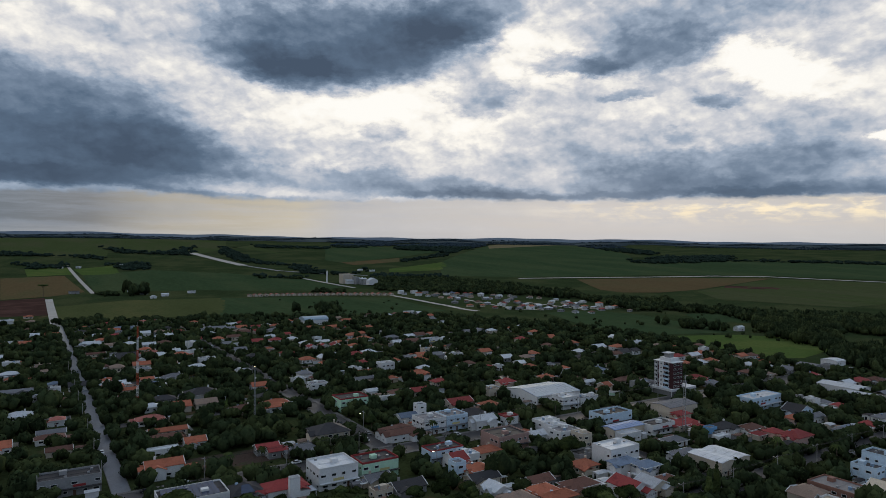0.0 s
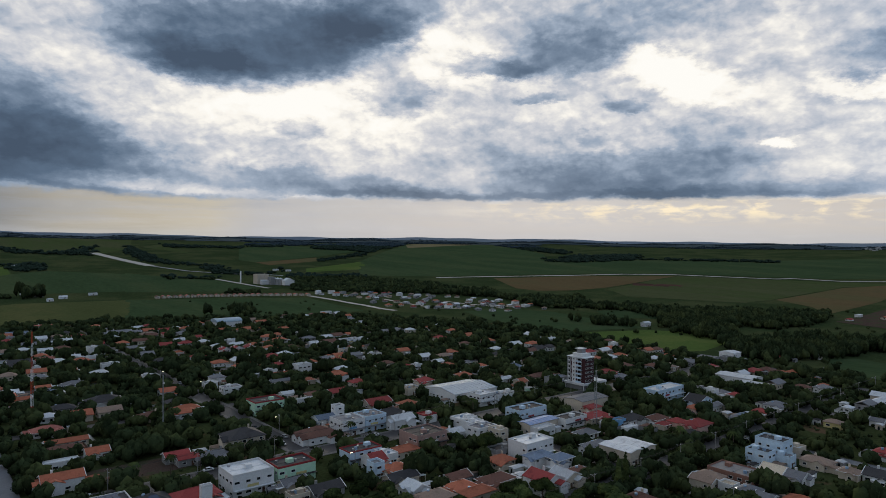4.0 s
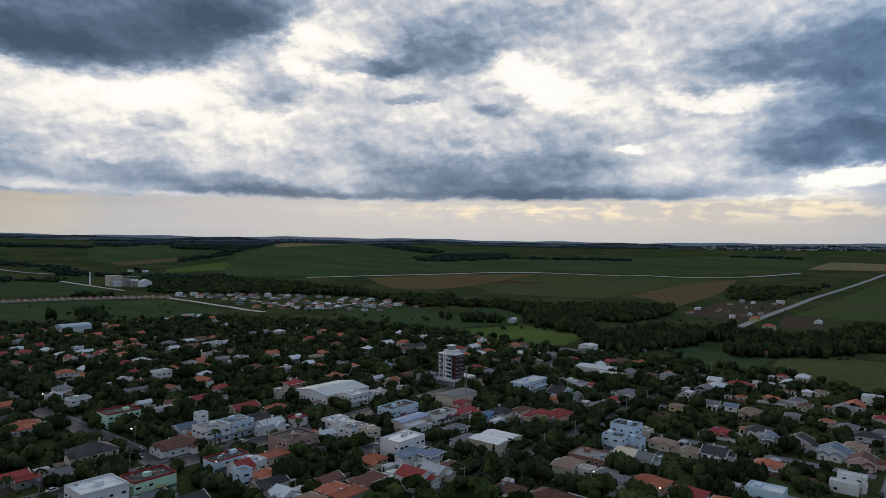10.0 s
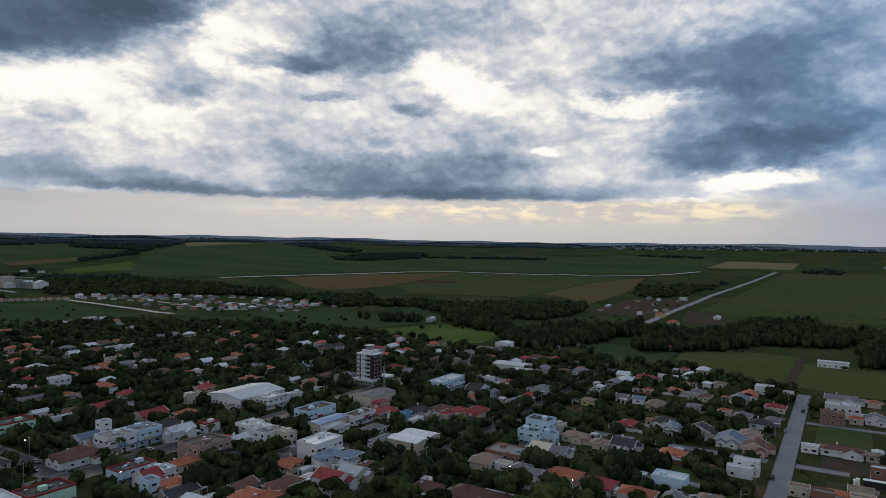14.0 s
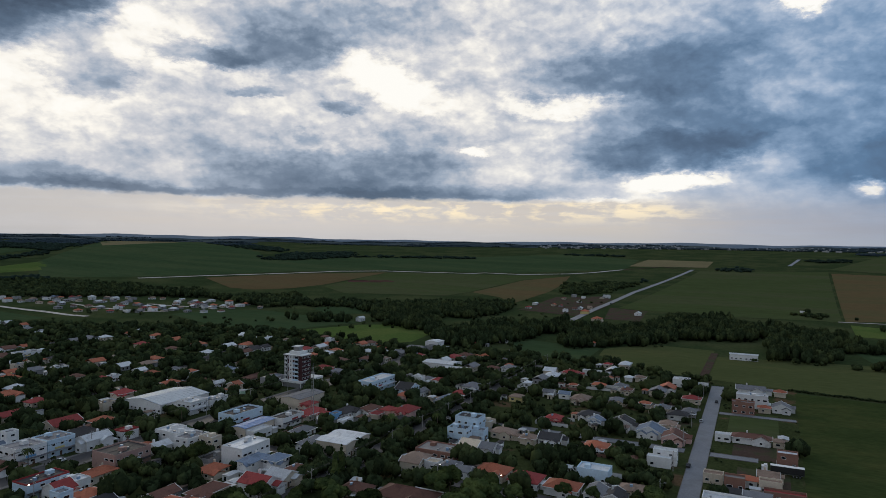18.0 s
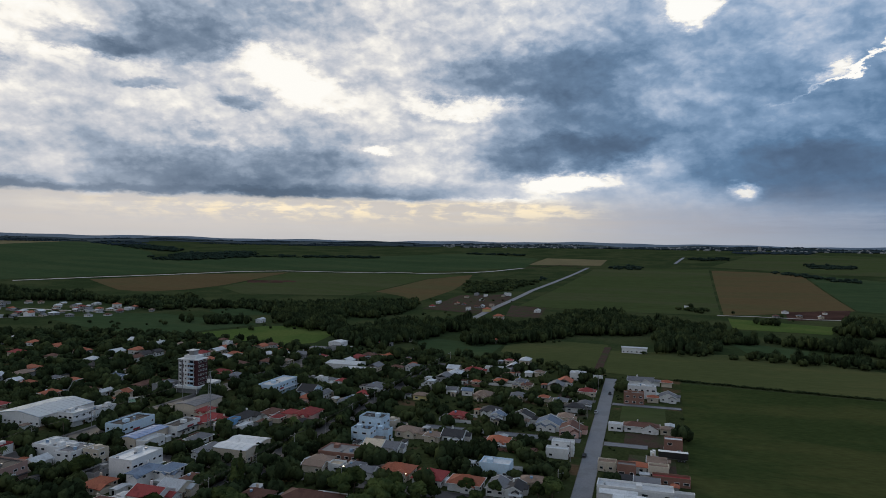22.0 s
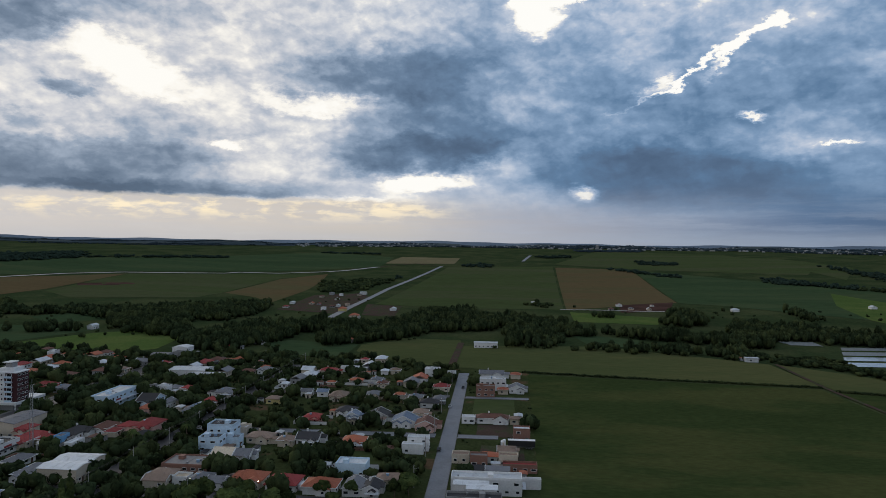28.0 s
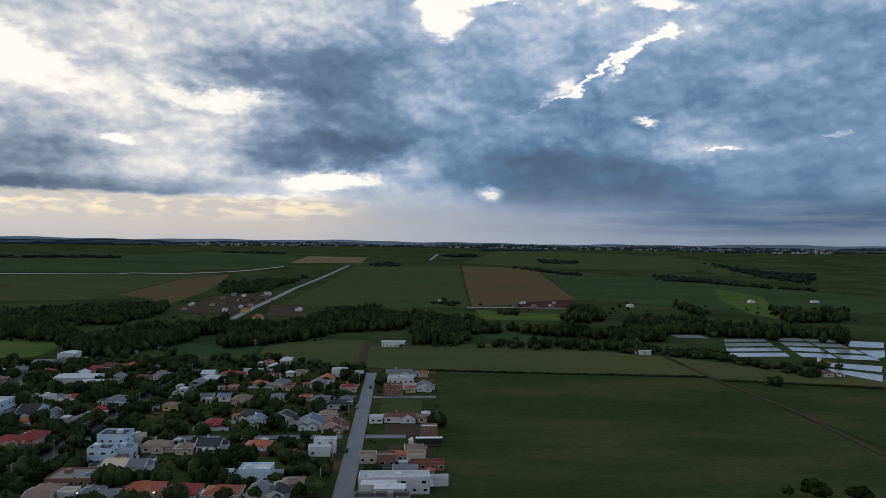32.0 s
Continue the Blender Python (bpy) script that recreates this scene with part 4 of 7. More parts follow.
def street(x0, y0, x1, y1, width, mat, label, k, walks=False):
    """A street with its kerbs and two pavements."""
    d = math.hypot(x1 - x0, y1 - y0)
    ux, uy = (x1 - x0) / d, (y1 - y0) / d
    road("street", [(x0, y0), (x1, y1)], width, M[mat], 0.17 + 0.006 * k, label, "street")
    for s in (-1, 1):
        for name, o, wd, hi, m in (("kerb", width / 2 + 0.1, 0.2, 0.34, "paving"), ("pavement", width / 2 + 1.2, 1.9, 0.31, "paving"))[:2 if walks else 1]:
            cx, cy = -uy * s * o, ux * s * o
            hw = wd / 2
            ax, ay, bx, by = x0 + cx, y0 + cy, x1 + cx, y1 + cy
            px_, py_ = -uy * hw, ux * hw
            vs = [(ax - px_, ay - py_, 0), (bx - px_, by - py_, 0), (bx + px_, by + py_, 0), (ax + px_, ay + py_, 0)]
            vs += [(a, b, hi) for a, b, _ in vs]
            tagged(part(name, vs, box_mesh(0, 0, 0, 1, 1, 1)[1], M[m]), "concrete kerb along the street" if name == "kerb" else "pale concrete pavement beside the street", name, kind="structure")


# streets run both ways and stop short of the crossings' kerbs
street(30, 272, 30, 860, 6.4, "asphalt", "long wet asphalt street", 0)
street(30, 150, 30, 262, 6.8, "asphalt", "long wet asphalt street", 0)
street(141, 272, 141, 840, 8, "asphalt_dark", "wet asphalt street", 1, True)
street(236, 165, 236, 262, 7, "asphalt_dark", "wet asphalt street", 2)
street(236, 30, 236, 155, 7, "asphalt_dark", "wet asphalt street", 2)
street(323, 33, 323, 155, 6.5, "asphalt", "narrow side street", 3)
street(323, 2, 323, 22, 6, "asphalt", "narrow side street", 3)
street(408, 33, 408, 155, 6, "asphalt_dark", "narrow side street", 4)
street(406, -16, 406, 23, 5, "asphalt", "narrow side street", 4)
street(190, 24.3, 483, 28.4, 7.4, "asphalt", "straight wet asphalt street at the town's edge", 5)
street(120, 160, 500, 160, 8, "asphalt_dark", "tree-lined wet asphalt street", 6)
street(-60, 267, 480, 267, 10, "asphalt_dark", "wide wet asphalt main street", 7, True)
street(36, 375, 330, 375, 7, "asphalt_dark", "wet asphalt cross street", 8)
street(36, 485, 400, 485, 7, "asphalt_dark", "wet asphalt cross street", 9)
street(36, 595, 420, 595, 7, "asphalt_dark", "wet asphalt cross street", 10)


# the farthest land: wooded ridges before the skyline, blue haze in their colour
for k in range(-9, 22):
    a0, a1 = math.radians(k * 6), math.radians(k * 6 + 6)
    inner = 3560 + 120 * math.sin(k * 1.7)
    drape("far_land", [(inner * math.sin(a0), inner * math.cos(a0)), (4780 * math.sin(a0), 4780 * math.cos(a0)), (4780 * math.sin(a1), 4780 * math.cos(a1)), (inner * math.sin(a1), inner * math.cos(a1))], M["far_land"], 1.2, "wooded ridges below the skyline, haze in their bluish colour", "hills", 80)

# hills beyond the horizon's edge, distance haze put into their pale blue
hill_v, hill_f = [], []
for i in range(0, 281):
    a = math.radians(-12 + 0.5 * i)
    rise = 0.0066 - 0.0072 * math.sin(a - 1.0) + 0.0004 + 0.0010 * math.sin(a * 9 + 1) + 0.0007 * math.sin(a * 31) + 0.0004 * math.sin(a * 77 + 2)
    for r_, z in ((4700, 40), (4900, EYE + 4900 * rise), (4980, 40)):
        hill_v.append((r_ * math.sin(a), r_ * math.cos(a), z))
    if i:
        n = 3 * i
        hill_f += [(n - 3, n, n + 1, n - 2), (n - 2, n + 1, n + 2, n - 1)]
tagged(smooth(part("backdrop", hill_v, hill_f, M["far_hill"])), "hills far beyond the fields, haze in their pale blue colour", "hills", kind="structure")

# ---- landmarks: the apartment tower, masts and the grain mill ----
M["maroon"] = material("maroon_render", (0.055, 0.020, 0.022), vary=0.2, scale=0.4, fine=2)
M["lamp_glow"] = material("lamp_glow", (0.8, 0.75, 0.65))
_glow = M["lamp_glow"].node_tree.nodes["Principled BSDF"]
_glow.inputs["Emission Color"].default_value, _glow.inputs["Emission Strength"].default_value = (1.0, 0.85, 0.6, 1), 7.0
M["red_paint"] = material("red_mast_paint", (0.42, 0.065, 0.03), vary=0.15, scale=0.5, fine=3)
M["orange"] = material("orange_wall", (0.55, 0.17, 0.04), vary=0.15, scale=0.5, fine=3)


def apartment_tower(x, y):
    root = new("apartment_tower", None)
    root.location = (x, y, 0)
    FOOT.append((x + 4, y, 26, 18))
    w, d, storey, base = 9.5, 14.5, 2.7, 4.6
    part("podium", *box_mesh(-7, -8.4, 3.2, 17, 8.4, base), M["wall_white"], root, "white slab over an open ground floor")
    part("podium_wall", *box_mesh(-6, -6, -0.3, 14, 7, 3.2), M["wall_grey"], root)
    for i in range(6):
        for yy in (-7.6, 7.6):
            part("pillar", *box_mesh(-6.6 + i * 4.6, yy - 0.25, -0.3, -6.1 + i * 4.6, yy + 0.25, 3.2), M["wall_white"], root)
    top = base + 6 * storey
    part("core", *box_mesh(-w / 2, -d / 2, base, w / 2, d / 2, top), M["maroon"], root, "maroon rendered walls")
    part("grey_flank", *box_mesh(-w / 2 - 0.25, d / 2 - 3.0, base, -w / 2 - 0.003, d / 2, top - 0.6), M["wall_grey"], root)
    # a white stepped band climbs the side, balconies beside it
    for s in range(6):
        z = base + s * storey
        off = 0.7 if s % 2 else 0.0
        part("white_band", *box_mesh(-w / 2 - 0.3, 0.3 - off, z, -w / 2 - 0.004, 3.2 + off * 0.5, z + storey), M["wall_white"], root)
        part("balcony", *joined(box_mesh(-w / 2 - 1.3, -4.9, z, -w / 2 - 0.01, -0.6, z + 0.18), box_mesh(-w / 2 - 1.3, -4.9, z + 0.18, -w / 2 - 1.2, -0.6, z + 1.1)), M["wall_blue"], root, "pale balcony with a solid front")
        part("side_balcony", *joined(box_mesh(-w / 2 - 1.0, 4.6, z, -w / 2 - 0.26, 6.2, z + 0.15), box_mesh(-w / 2 - 1.0, 4.6, z + 0.15, -w / 2 - 0.92, 6.2, z + 1.0)), M["wall_white"], root)
        fitting("window", WINDOW, root, "west", w + 0.2, d, -2.8, z + 1.5, 2.6, 1.7)
        fitting("window", WINDOW, root, "west", w + 0.62, d, 1.6, z + 1.6, 0.9, 1.0)
        fitting("window", WINDOW, root, "west", w + 0.6, d, 5.2, z + 1.5, 1.0, 1.4)
        for a in (-3.0, 0.0, 3.0):
            fitting("window", WINDOW, root, "front", w, d, a, z + 1.5, 1.5, 1.2)
            fitting("window", WINDOW, root, "back", w, d, a, z + 1.5, 1.5, 1.2)
            fitting("window", WINDOW, root, "east", w, d, a, z + 1.5, 1.5, 1.2)
    part("roof", *box_mesh(-w / 2 - 0.4, -d / 2 - 0.4, top, w / 2 + 0.4, d / 2 + 0.4, top + 0.5), M["wall_white"], root, "white roof slab")
    part("penthouse", *box_mesh(-3.5, -4.5, top + 0.5, 4.2, 4.0, top + 2.6), M["wall_white"], root)
    part("lift_tower", *box_mesh(-1.5, -2.0, top + 2.6, 2.5, 2.0, top + 5.4), M["wall_grey"], root)
    part("lift_tower_roof", *box_mesh(-3.2, -2.6, top + 5.4, 3.0, 2.6, top + 5.8), M["wall_white"], root)
    return tagged(root, "seven-storey apartment tower, white and maroon, with balconies", "building")


apartment_tower(349.5, 279.5)


def lattice_mast(x, y, tall, wide, banded, label):
    """A slim lattice mast: three legs, rungs and diagonals, section by section."""
    root = new("radio_mast", None)
    root.location = (x, y, 0)
    n = int(tall / 2.2)
    legs = [(wide * math.cos(a), wide * math.sin(a)) for a in (0.3, 2.4, 4.5)]
    for i in range(n):
        z0, z1 = i * tall / n, (i + 1) * tall / n
        f0, f1 = 1 - 0.55 * i / n, 1 - 0.55 * (i + 1) / n
        bits = []
        for k in range(3):
            (ax, ay), (bx, by) = legs[k], legs[(k + 1) % 3]
            bits.append(limb((ax * f0, ay * f0, z0), (ax * f1, ay * f1, z1), 0.09, 0.09, 5))
            bits.append(limb((ax * f0, ay * f0, z0), (bx * f1, by * f1, z1), 0.05, 0.05, 4))
            bits.append(limb((ax * f1, ay * f1, z1), (bx * f1, by * f1, z1), 0.05, 0.05, 4))
        mat = M["steel"] if not banded else M["red_paint"] if int(i / n * 7) % 2 == 0 else M["trim"]
        part("mast_section", *stack(bits), mat, root)
    part("antenna", *tube(0.06, 2.5, 6, (0, 0, tall)), M["steel"], root)
    part("dish", *tube(0.5, 0.25, 12, (wide * 0.5, -0.3, tall * 0.86), 0.35, "y"), M["trim"], root)
    return tagged(root, label, "mast")


def limb(a, b, r0, r1, n=6):
    a, b = Vector(a), Vector(b)
    t = (b - a).normalized()
    u = t.orthogonal().normalized()
    w = t.cross(u)
    vs = [p + (u * math.cos(2 * math.pi * i / n) + w * math.sin(2 * math.pi * i / n)) * r for p, r in ((a, r0), (b, r1)) for i in range(n)]
    return np.array([v[:] for v in vs]), [(i, (i + 1) % n, n + (i + 1) % n, n + i) for i in range(n)]


def stack(pieces):
    vs, fs, n = [], [], 0
    for v, f in pieces:
        vs.append(np.asarray(v))
        fs += [tuple(int(i) + n for i in p) for p in f]
        n += len(v)
    return [tuple(p) for p in np.concatenate(vs)], fs


lattice_mast(53, 411, 47, 0.85, True, "tall red and white banded lattice radio mast")
lattice_mast(100, 341, 29, 0.5, False, "thin grey lattice mast among the trees")
lattice_mast(283, 216, 29, 1.1, False, "grey lattice telephone mast between houses")


def grain_mill():
    root = new("grain_mill", None)
    root.location = (575, 1262, height(575, 1262))
    part("mill_block", *box_mesh(-22, 2, -2, 2, 22, 20), M["wall_cream"], root, "tall cream concrete block")
    part("silo_house", *box_mesh(-2, -18, -2, 6, -2, 15), M["wall_grey"], root)
    for i in range(4):
        part("silo", *tube(4.2, 13, 14, (6 + 2 * i, -6 - 9 * i, -2)), M["steel"], root, "round steel silo")
        part("silo_cap", *tube(4.5, 3.2, 14, (6 + 2 * i, -6 - 9 * i, 11), 0.4), M["roof_pale"], root)
    part("conveyor", *stack([limb((-2, -2, 19), (14, -40, 18), 0.7, 0.7, 6)]), M["steel"], root)
    part("shed_wall", *gable_wall(34, 20, 6, True, 0.3), M["wall_white"], root)
    part("shed_roof", *gable(34, 20, 6, True, 0.5, 0.3), M["roof_pale"], root)
    part("side_shed_wall", *at(gable_wall(20, 14, 9, False, 0.5), 20, -50), M["wall_white"], root)
    part("side_shed_roof", *at(gable(20, 14, 9, False, 0.5, 0.5), 20, -50), M["roof_pale"], root)
    chimney = (-40, 44, -2)
    part("chimney", *tube(1.7, 28, 12, chimney, 1.3), M["wall_white"], root, "tall pale chimney")
    return tagged(root, "grain mill with cream block, steel silos and chimney", "mill")


grain_mill()


# ---- cars ----
def car(x, y, turn, paint, label):
    root = new("car", None)
    root.matrix_basis = pose(x, y, 0.2, 0, 0, turn)
    prof = [(-2.1, 0.35), (-2.15, 0.8), (-1.3, 0.92), (-0.7, 1.42), (0.9, 1.45), (1.6, 0.98), (2.1, 0.88), (2.12, 0.35)]
    low = [p if p[1] < 0.95 else (p[0], 0.95) for p in prof]

    def slab(points, half):
        n = len(points)
        return [(s * half, a, z) for s in (-1, 1) for a, z in points], [tuple(range(n)), tuple(range(2 * n - 1, n - 1, -1))] + [(i, i + n, (i + 1) % n + n, (i + 1) % n) for i in range(n)]
    part("body", *slab([(-2.1, 0.35), (-2.15, 0.82), (-1.3, 0.94), (1.6, 0.98), (2.1, 0.88), (2.12, 0.35)], 0.86), paint, root)
    part("cabin", *slab([(-1.3, 0.94), (-0.75, 1.38), (0.9, 1.40), (1.6, 0.98)], 0.74), M["glass"], root, "dark tinted windows")
    part("roof", *slab([(-0.75, 1.38), (-0.7, 1.46), (0.85, 1.48), (0.9, 1.40)], 0.72), paint, root)
    for sx in (-0.86, 0.7):
        for sy in (-1.35, 1.35):
            wheel = part("wheel", *tube(0.32, 0.16, 12, (sx, sy, 0.32), None, "x"), M["black"], root)
            part("rim", *tube(0.18, 0.19, 8, (sx - 0.015, sy, 0.32), None, "x"), M["steel"], wheel)
    for sx in (-0.6, 0.6):
        part("headlight", *box_mesh(sx - 0.18, -2.17, 0.62, sx + 0.18, -2.1, 0.76), M["trim"], root)
    return tagged(root, label, "car", "cars in the streets")


CAR_PAINT = {"white": M["trim"], "silver": M["steel"], "black": M["black"], "red": M["trim_red"]}
for x, y, turn, paint in ((98, 272, 90, "white"), (114, 284, 15, "white"), (138, 286, 0, "white"), (143.6, 296, 180, "silver"), (52, 272, 90, "white"), (38, 270, 90, "black"), (234, 115, 0, "white"), (311, 157, 90, "white"), (325, 83, 0, "white"), (153, 334, 60, "silver"), (339, 217, 20, "white"), (143, 621, 0, "white"), (139, 580, 0, "silver"), (139, 320, 0, "black"), (141, 261, 90, "silver"), (120, 263, 90, "red"), (180, 271, 90, "white"), (222, 263, 90, "silver"), (139, 432, 0, "white"), (143, 452, 0, "silver"), (28, 330, 0, "white"), (33, 500, 0, "white"), (380, 30.5, 90, "silver"), (432, 26, 90, "black"), (300, 29, 90, "black"), (420, 258, 0, "white"), (424, 258, 0, "silver"), (431, 258, 0, "white"), (438, 258, 0, "black"), (442, 266, 10, "white")):
    car(x, y, turn, CAR_PAINT[paint], f"{paint} family car standing on the wet asphalt")


def lorry(x, y, turn):
    """A lorry with a long box trailer."""
    root = new("lorry", None)
    root.matrix_basis = pose(x, y, 0.15, 0, 0, turn)
    part("trailer", *box_mesh(-1.25, -1.5, 1.15, 1.25, 11.0, 3.9), M["black"], root, "long black tarpaulin-sided trailer")
    part("trailer_roof", *box_mesh(-1.3, -1.55, 3.9, 1.3, 11.05, 4.02), M["trim"], root, "white trailer roof")
    part("chassis", *box_mesh(-0.5, -4.6, 0.75, 0.5, 10.6, 1.12), M["steel"], root)
    cab = part("cab", *box_mesh(-1.2, -4.9, 0.6, 1.2, -2.6, 3.2), M["trim"], root, "white driver's cab")
    part("windscreen", *box_mesh(-1.05, -4.95, 1.9, 1.05, -4.88, 2.8), M["glass"], cab)
    part("wind_deflector", *box_mesh(-1.0, -4.0, 3.2, 1.0, -2.7, 3.8), M["trim"], cab)
    for sy in (-4.0, -0.6, 7.0, 8.2, 9.4):
        for sx in (-1.25, 0.95):
            wheel = part("wheel", *tube(0.5, 0.3, 12, (sx, sy, 0.5), None, "x"), M["black"], root)
            part("rim", *tube(0.26, 0.33, 8, (sx - 0.015, sy, 0.5), None, "x"), M["steel"], wheel)
    return tagged(root, "white lorry with a long black trailer parked on a side street", "lorry")


lorry(307.4, -4.2, 180)


# ---- street poles, wires and lamps ----
def street_pole(x, y, turn, lit=False):
    root = new("utility_pole", None)
    root.matrix_basis = pose(x, y, 0, 0, 0, turn)
    part("pole", *tube(0.17, 9.4, 8, (0, 0, -0.3), 0.11), M["pole"], root)
    part("crossarm", *box_mesh(-1.1, -0.07, 8.2, 1.1, 0.07, 8.36), M["bark"], root)
    for k in (-1.0, -0.35, 0.35, 1.0):
        part("insulator", *tube(0.06, 0.2, 6, (k, 0, 8.36)), M["trim"], root)
    arm = part("lamp_arm", *stack([limb((0, 0.05, 7.4), (0, 1.7, 7.9), 0.05, 0.04, 5)]), M["steel"], root)
    part("lamp_head", *box_mesh(-0.14, 1.5, 7.8, 0.14, 2.1, 7.94), M["lamp_glow"] if lit else M["steel"], root, "lit street lamp" if lit else "")
    return tagged(root, "concrete utility pole with street lamp " + ("alight" if lit else "unlit"), "utility pole", "utility poles")


LIT = {(146.2, 307), (134, 463), (146.2, 415), (230.5, 115), (230.5, 89), (146.2, 235)}
for x, y in LIT:
    street_pole(x, y, 90 if x > 140 and x < 200 else -90, True)
for k in range(9):
    street_pole(60 + 34 * k, 273.2, 180)
for k in range(12):
    street_pole(172 + 30 * k, 154.4, 0)
for k in range(8):
    street_pole(24.6, 290 + 36 * k, -90)
for k in range(7):
    street_pole(215 + 38 * k, 34.2, 180)


def wire(points, label):
    """A sagging cable from pole to pole."""
    bits = []
    for a, b in zip(points, points[1:]):
        last = Vector(a)
        for i in range(1, 9):
            f = i / 8
            p = Vector(a).lerp(Vector(b), f) - Vector((0, 0, 4 * 0.7 * f * (1 - f)))
            bits.append(limb(last, p, 0.022, 0.022, 4))
            last = p
    return tagged(part("power_line", *stack(bits), M["black"]), label, "cable", "power lines")


for off in (-1.0, -0.35, 0.35, 1.0):
    wire([(172 + 30 * k, 154.4 + off * 0.5, 8.55) for k in range(12)], "black power line sagging from pole to pole")
    wire([(60 + 34 * k, 273.2 + off * 0.5, 8.55) for k in range(9)], "black power line sagging from pole to pole")

# ---- signs ----
sign = tagged(new("billboard", None), "white and green roadside billboard on two posts", "billboard")
sign.matrix_basis = pose(306, 284, 0, 0, 0, -52)
part("panel", *box_mesh(-4, -0.15, 2.6, 4, 0.15, 5.6), M["trim"], sign)
part("green_print", *box_mesh(-3.7, -0.17, 2.9, 1.5, -0.151, 4.4), M["wall_green"], sign)
for sx in (-2.6, 2.6):
    part("post", *box_mesh(sx - 0.12, -0.12, -0.3, sx + 0.12, 0.12, 2.6), M["steel"], sign)
oval = tagged(new("oval_sign", None), "white oval sign on a post by the street", "sign")
oval.matrix_basis = pose(155, 322, 0, 0, 0, -25)
part("disc", *tube(1.0, 0.2, 20, (0, -0.1, 3.6), None, "y"), M["trim"], oval)
part("post", *tube(0.1, 2.9, 8, (0, 0, -0.3)), M["steel"], oval)

# ---- new estate and farms in the valley ----
estate = random.Random(9)
for x, y in ((651, 895), (694, 914), (708, 891), (610, 833), (620, 810), (600, 764), (656, 766), (712, 798), (648, 733), (757, 775), (749, 730), (731, 691), (752, 667), (655, 1003), (662, 967), (676, 943), (690, 720), (625, 747), (634, 990), (572, 1047), (597, 1043), (584, 1004), (613, 1030), (606, 985), (630, 960)):
    house(estate.choice(("H", "Gx", "F")), x, y, estate.uniform(8, 12), estate.uniform(7, 9), estate.choice((2.8, 3.2, 4.8)), estate.choice(("white", "white", "grey")), estate.choice(("pale", "grey", "slate", "terracotta")), near=False, group="houses of the new estate")
for i in range(26):
    f = i / 25
    x = 318 + 226 * f
    y = 1117 - 28 * f - 57 * f * f
    house("Gy", x, y, 6.5, 8, 3.2, "cream", "pinkred" if i % 3 else "brown", near=False, group="row of small estate houses")
for kind, x, y, w, d, h, wall, roof in (("Gx", 679, 447, 16, 9, 5, "white", "pale"), ("F", 1141, 303, 14, 10, 5, "grey", "pale"), ("F", 1128, 283, 10, 8, 4, "white", "pale"), ("S", 1155, 249, 10, 16, 6, "white", "pale"), ("F", 914, 255, 12, 8, 5, "white", "grey"), ("S", 990, 325, 18, 8, 4, "white", "pale"), ("Gx", 922, 156, 12, 12, 4, "white", "pale"), ("H", 905, 225, 13, 15, 5, "yellow", "terracotta"), ("F", 1055, -49, 8, 14, 4, "white", "pale"), ("Gx", 1031, -177, 10, 12, 4, "white", "brown"), ("H", 981, -333, 10, 14, 4, "white", "pale"), ("Gx", 1033, -549, 12, 12, 4, "white", "pale"), ("S", 562, -204, 7, 14, 4, "white", "pale"), ("S", 65, 1267, 22, 12, 5, "grey", "dark"), ("H", 151, 1263, 14, 10, 5, "white", "pale"), ("Gx", 194, 1783, 14, 12, 6, "white", "pale"), ("S", 63, 1764, 16, 8, 4, "white", "pale"), ("S", 100, 1768, 16, 8, 4, "white", "pale"), ("S", 167, 1223, 18, 10, 4, "grey", "pale"), ("H", 172, 1152, 13, 9, 4, "white", "pale"), ("Gx", 194, 1180, 16, 10, 4, "white", "pale"), ("S", 243, 1214, 18, 10, 4, "white", "pale"), ("S", 722, 1541, 18, 10, 4, "white", "pale"), ("S", 740, 1508, 18, 10, 4, "white", "pale"), ("H", 465, -304, 9, 11, 4, "cream", "brown"), ("S", 1029, -652, 10, 16, 4, "white", "pale"), ("H", 622, 148, 9, 10, 4, "white", "terracotta"), ("F", 511, -328, 3, 3, 6, "white", "pale")):
    house(kind, x, y, w * 0.72, d * 0.72, h * 0.85, wall, roof, near=False, group="farm buildings")
# the town's houses, shops and halls, street by street
house("F", 13.3, 286.2, 21.1, 10.6, 6.4, "grey", "dark")
house("Gx", 46.8, 286.5, 14.3, 8.3, 5.0, "white", "terracotta")
house("H", 57.2, 284.4, 5.0, 5.5, 2.7, "white", "terracotta")
house("F", 50.3, 312.7, 14.4, 4.8, 3.4, "white", "pale")
house("F", 49.2, 243.2, 22.7, 14.4, 6.6, "white", "dark", "solar")
house("H", 67.0, 241.4, 11.4, 11.0, 5.0, "white", "dark", "solar")
house("H", 81.1, 238.2, 15.2, 9.3, 5.0, "white", "darkred")
house("F", 82.6, 231.7, 3.8, 2.4, 9.0, "white", "pale")
house("Gx", 91.4, 293.0, 10.1, 6.0, 3.3, "grey", "darkred")
house("H", 88.6, 411.3, 18.4, 13.8, 5.0, "white", "dark")
house("H", 67.8, 416.1, 12.9, 8.3, 2.9, "grey", "dark")
house("H", 101.6, 368.5, 12.9, 9.2, 2.9, "cream", "brown")
house("H", 119.3, 364.5, 10.1, 7.3, 3.3, "white", "terracotta")
house("Gx", 47.7, 476.6, 12.9, 7.4, 2.9, "white", "pale")
house("Gx", 53.6, 453.1, 9.2, 5.5, 2.9, "cream", "terracotta")
house("Gx", 50.0, 431.5, 9.2, 5.5, 2.7, "white", "pinkred")
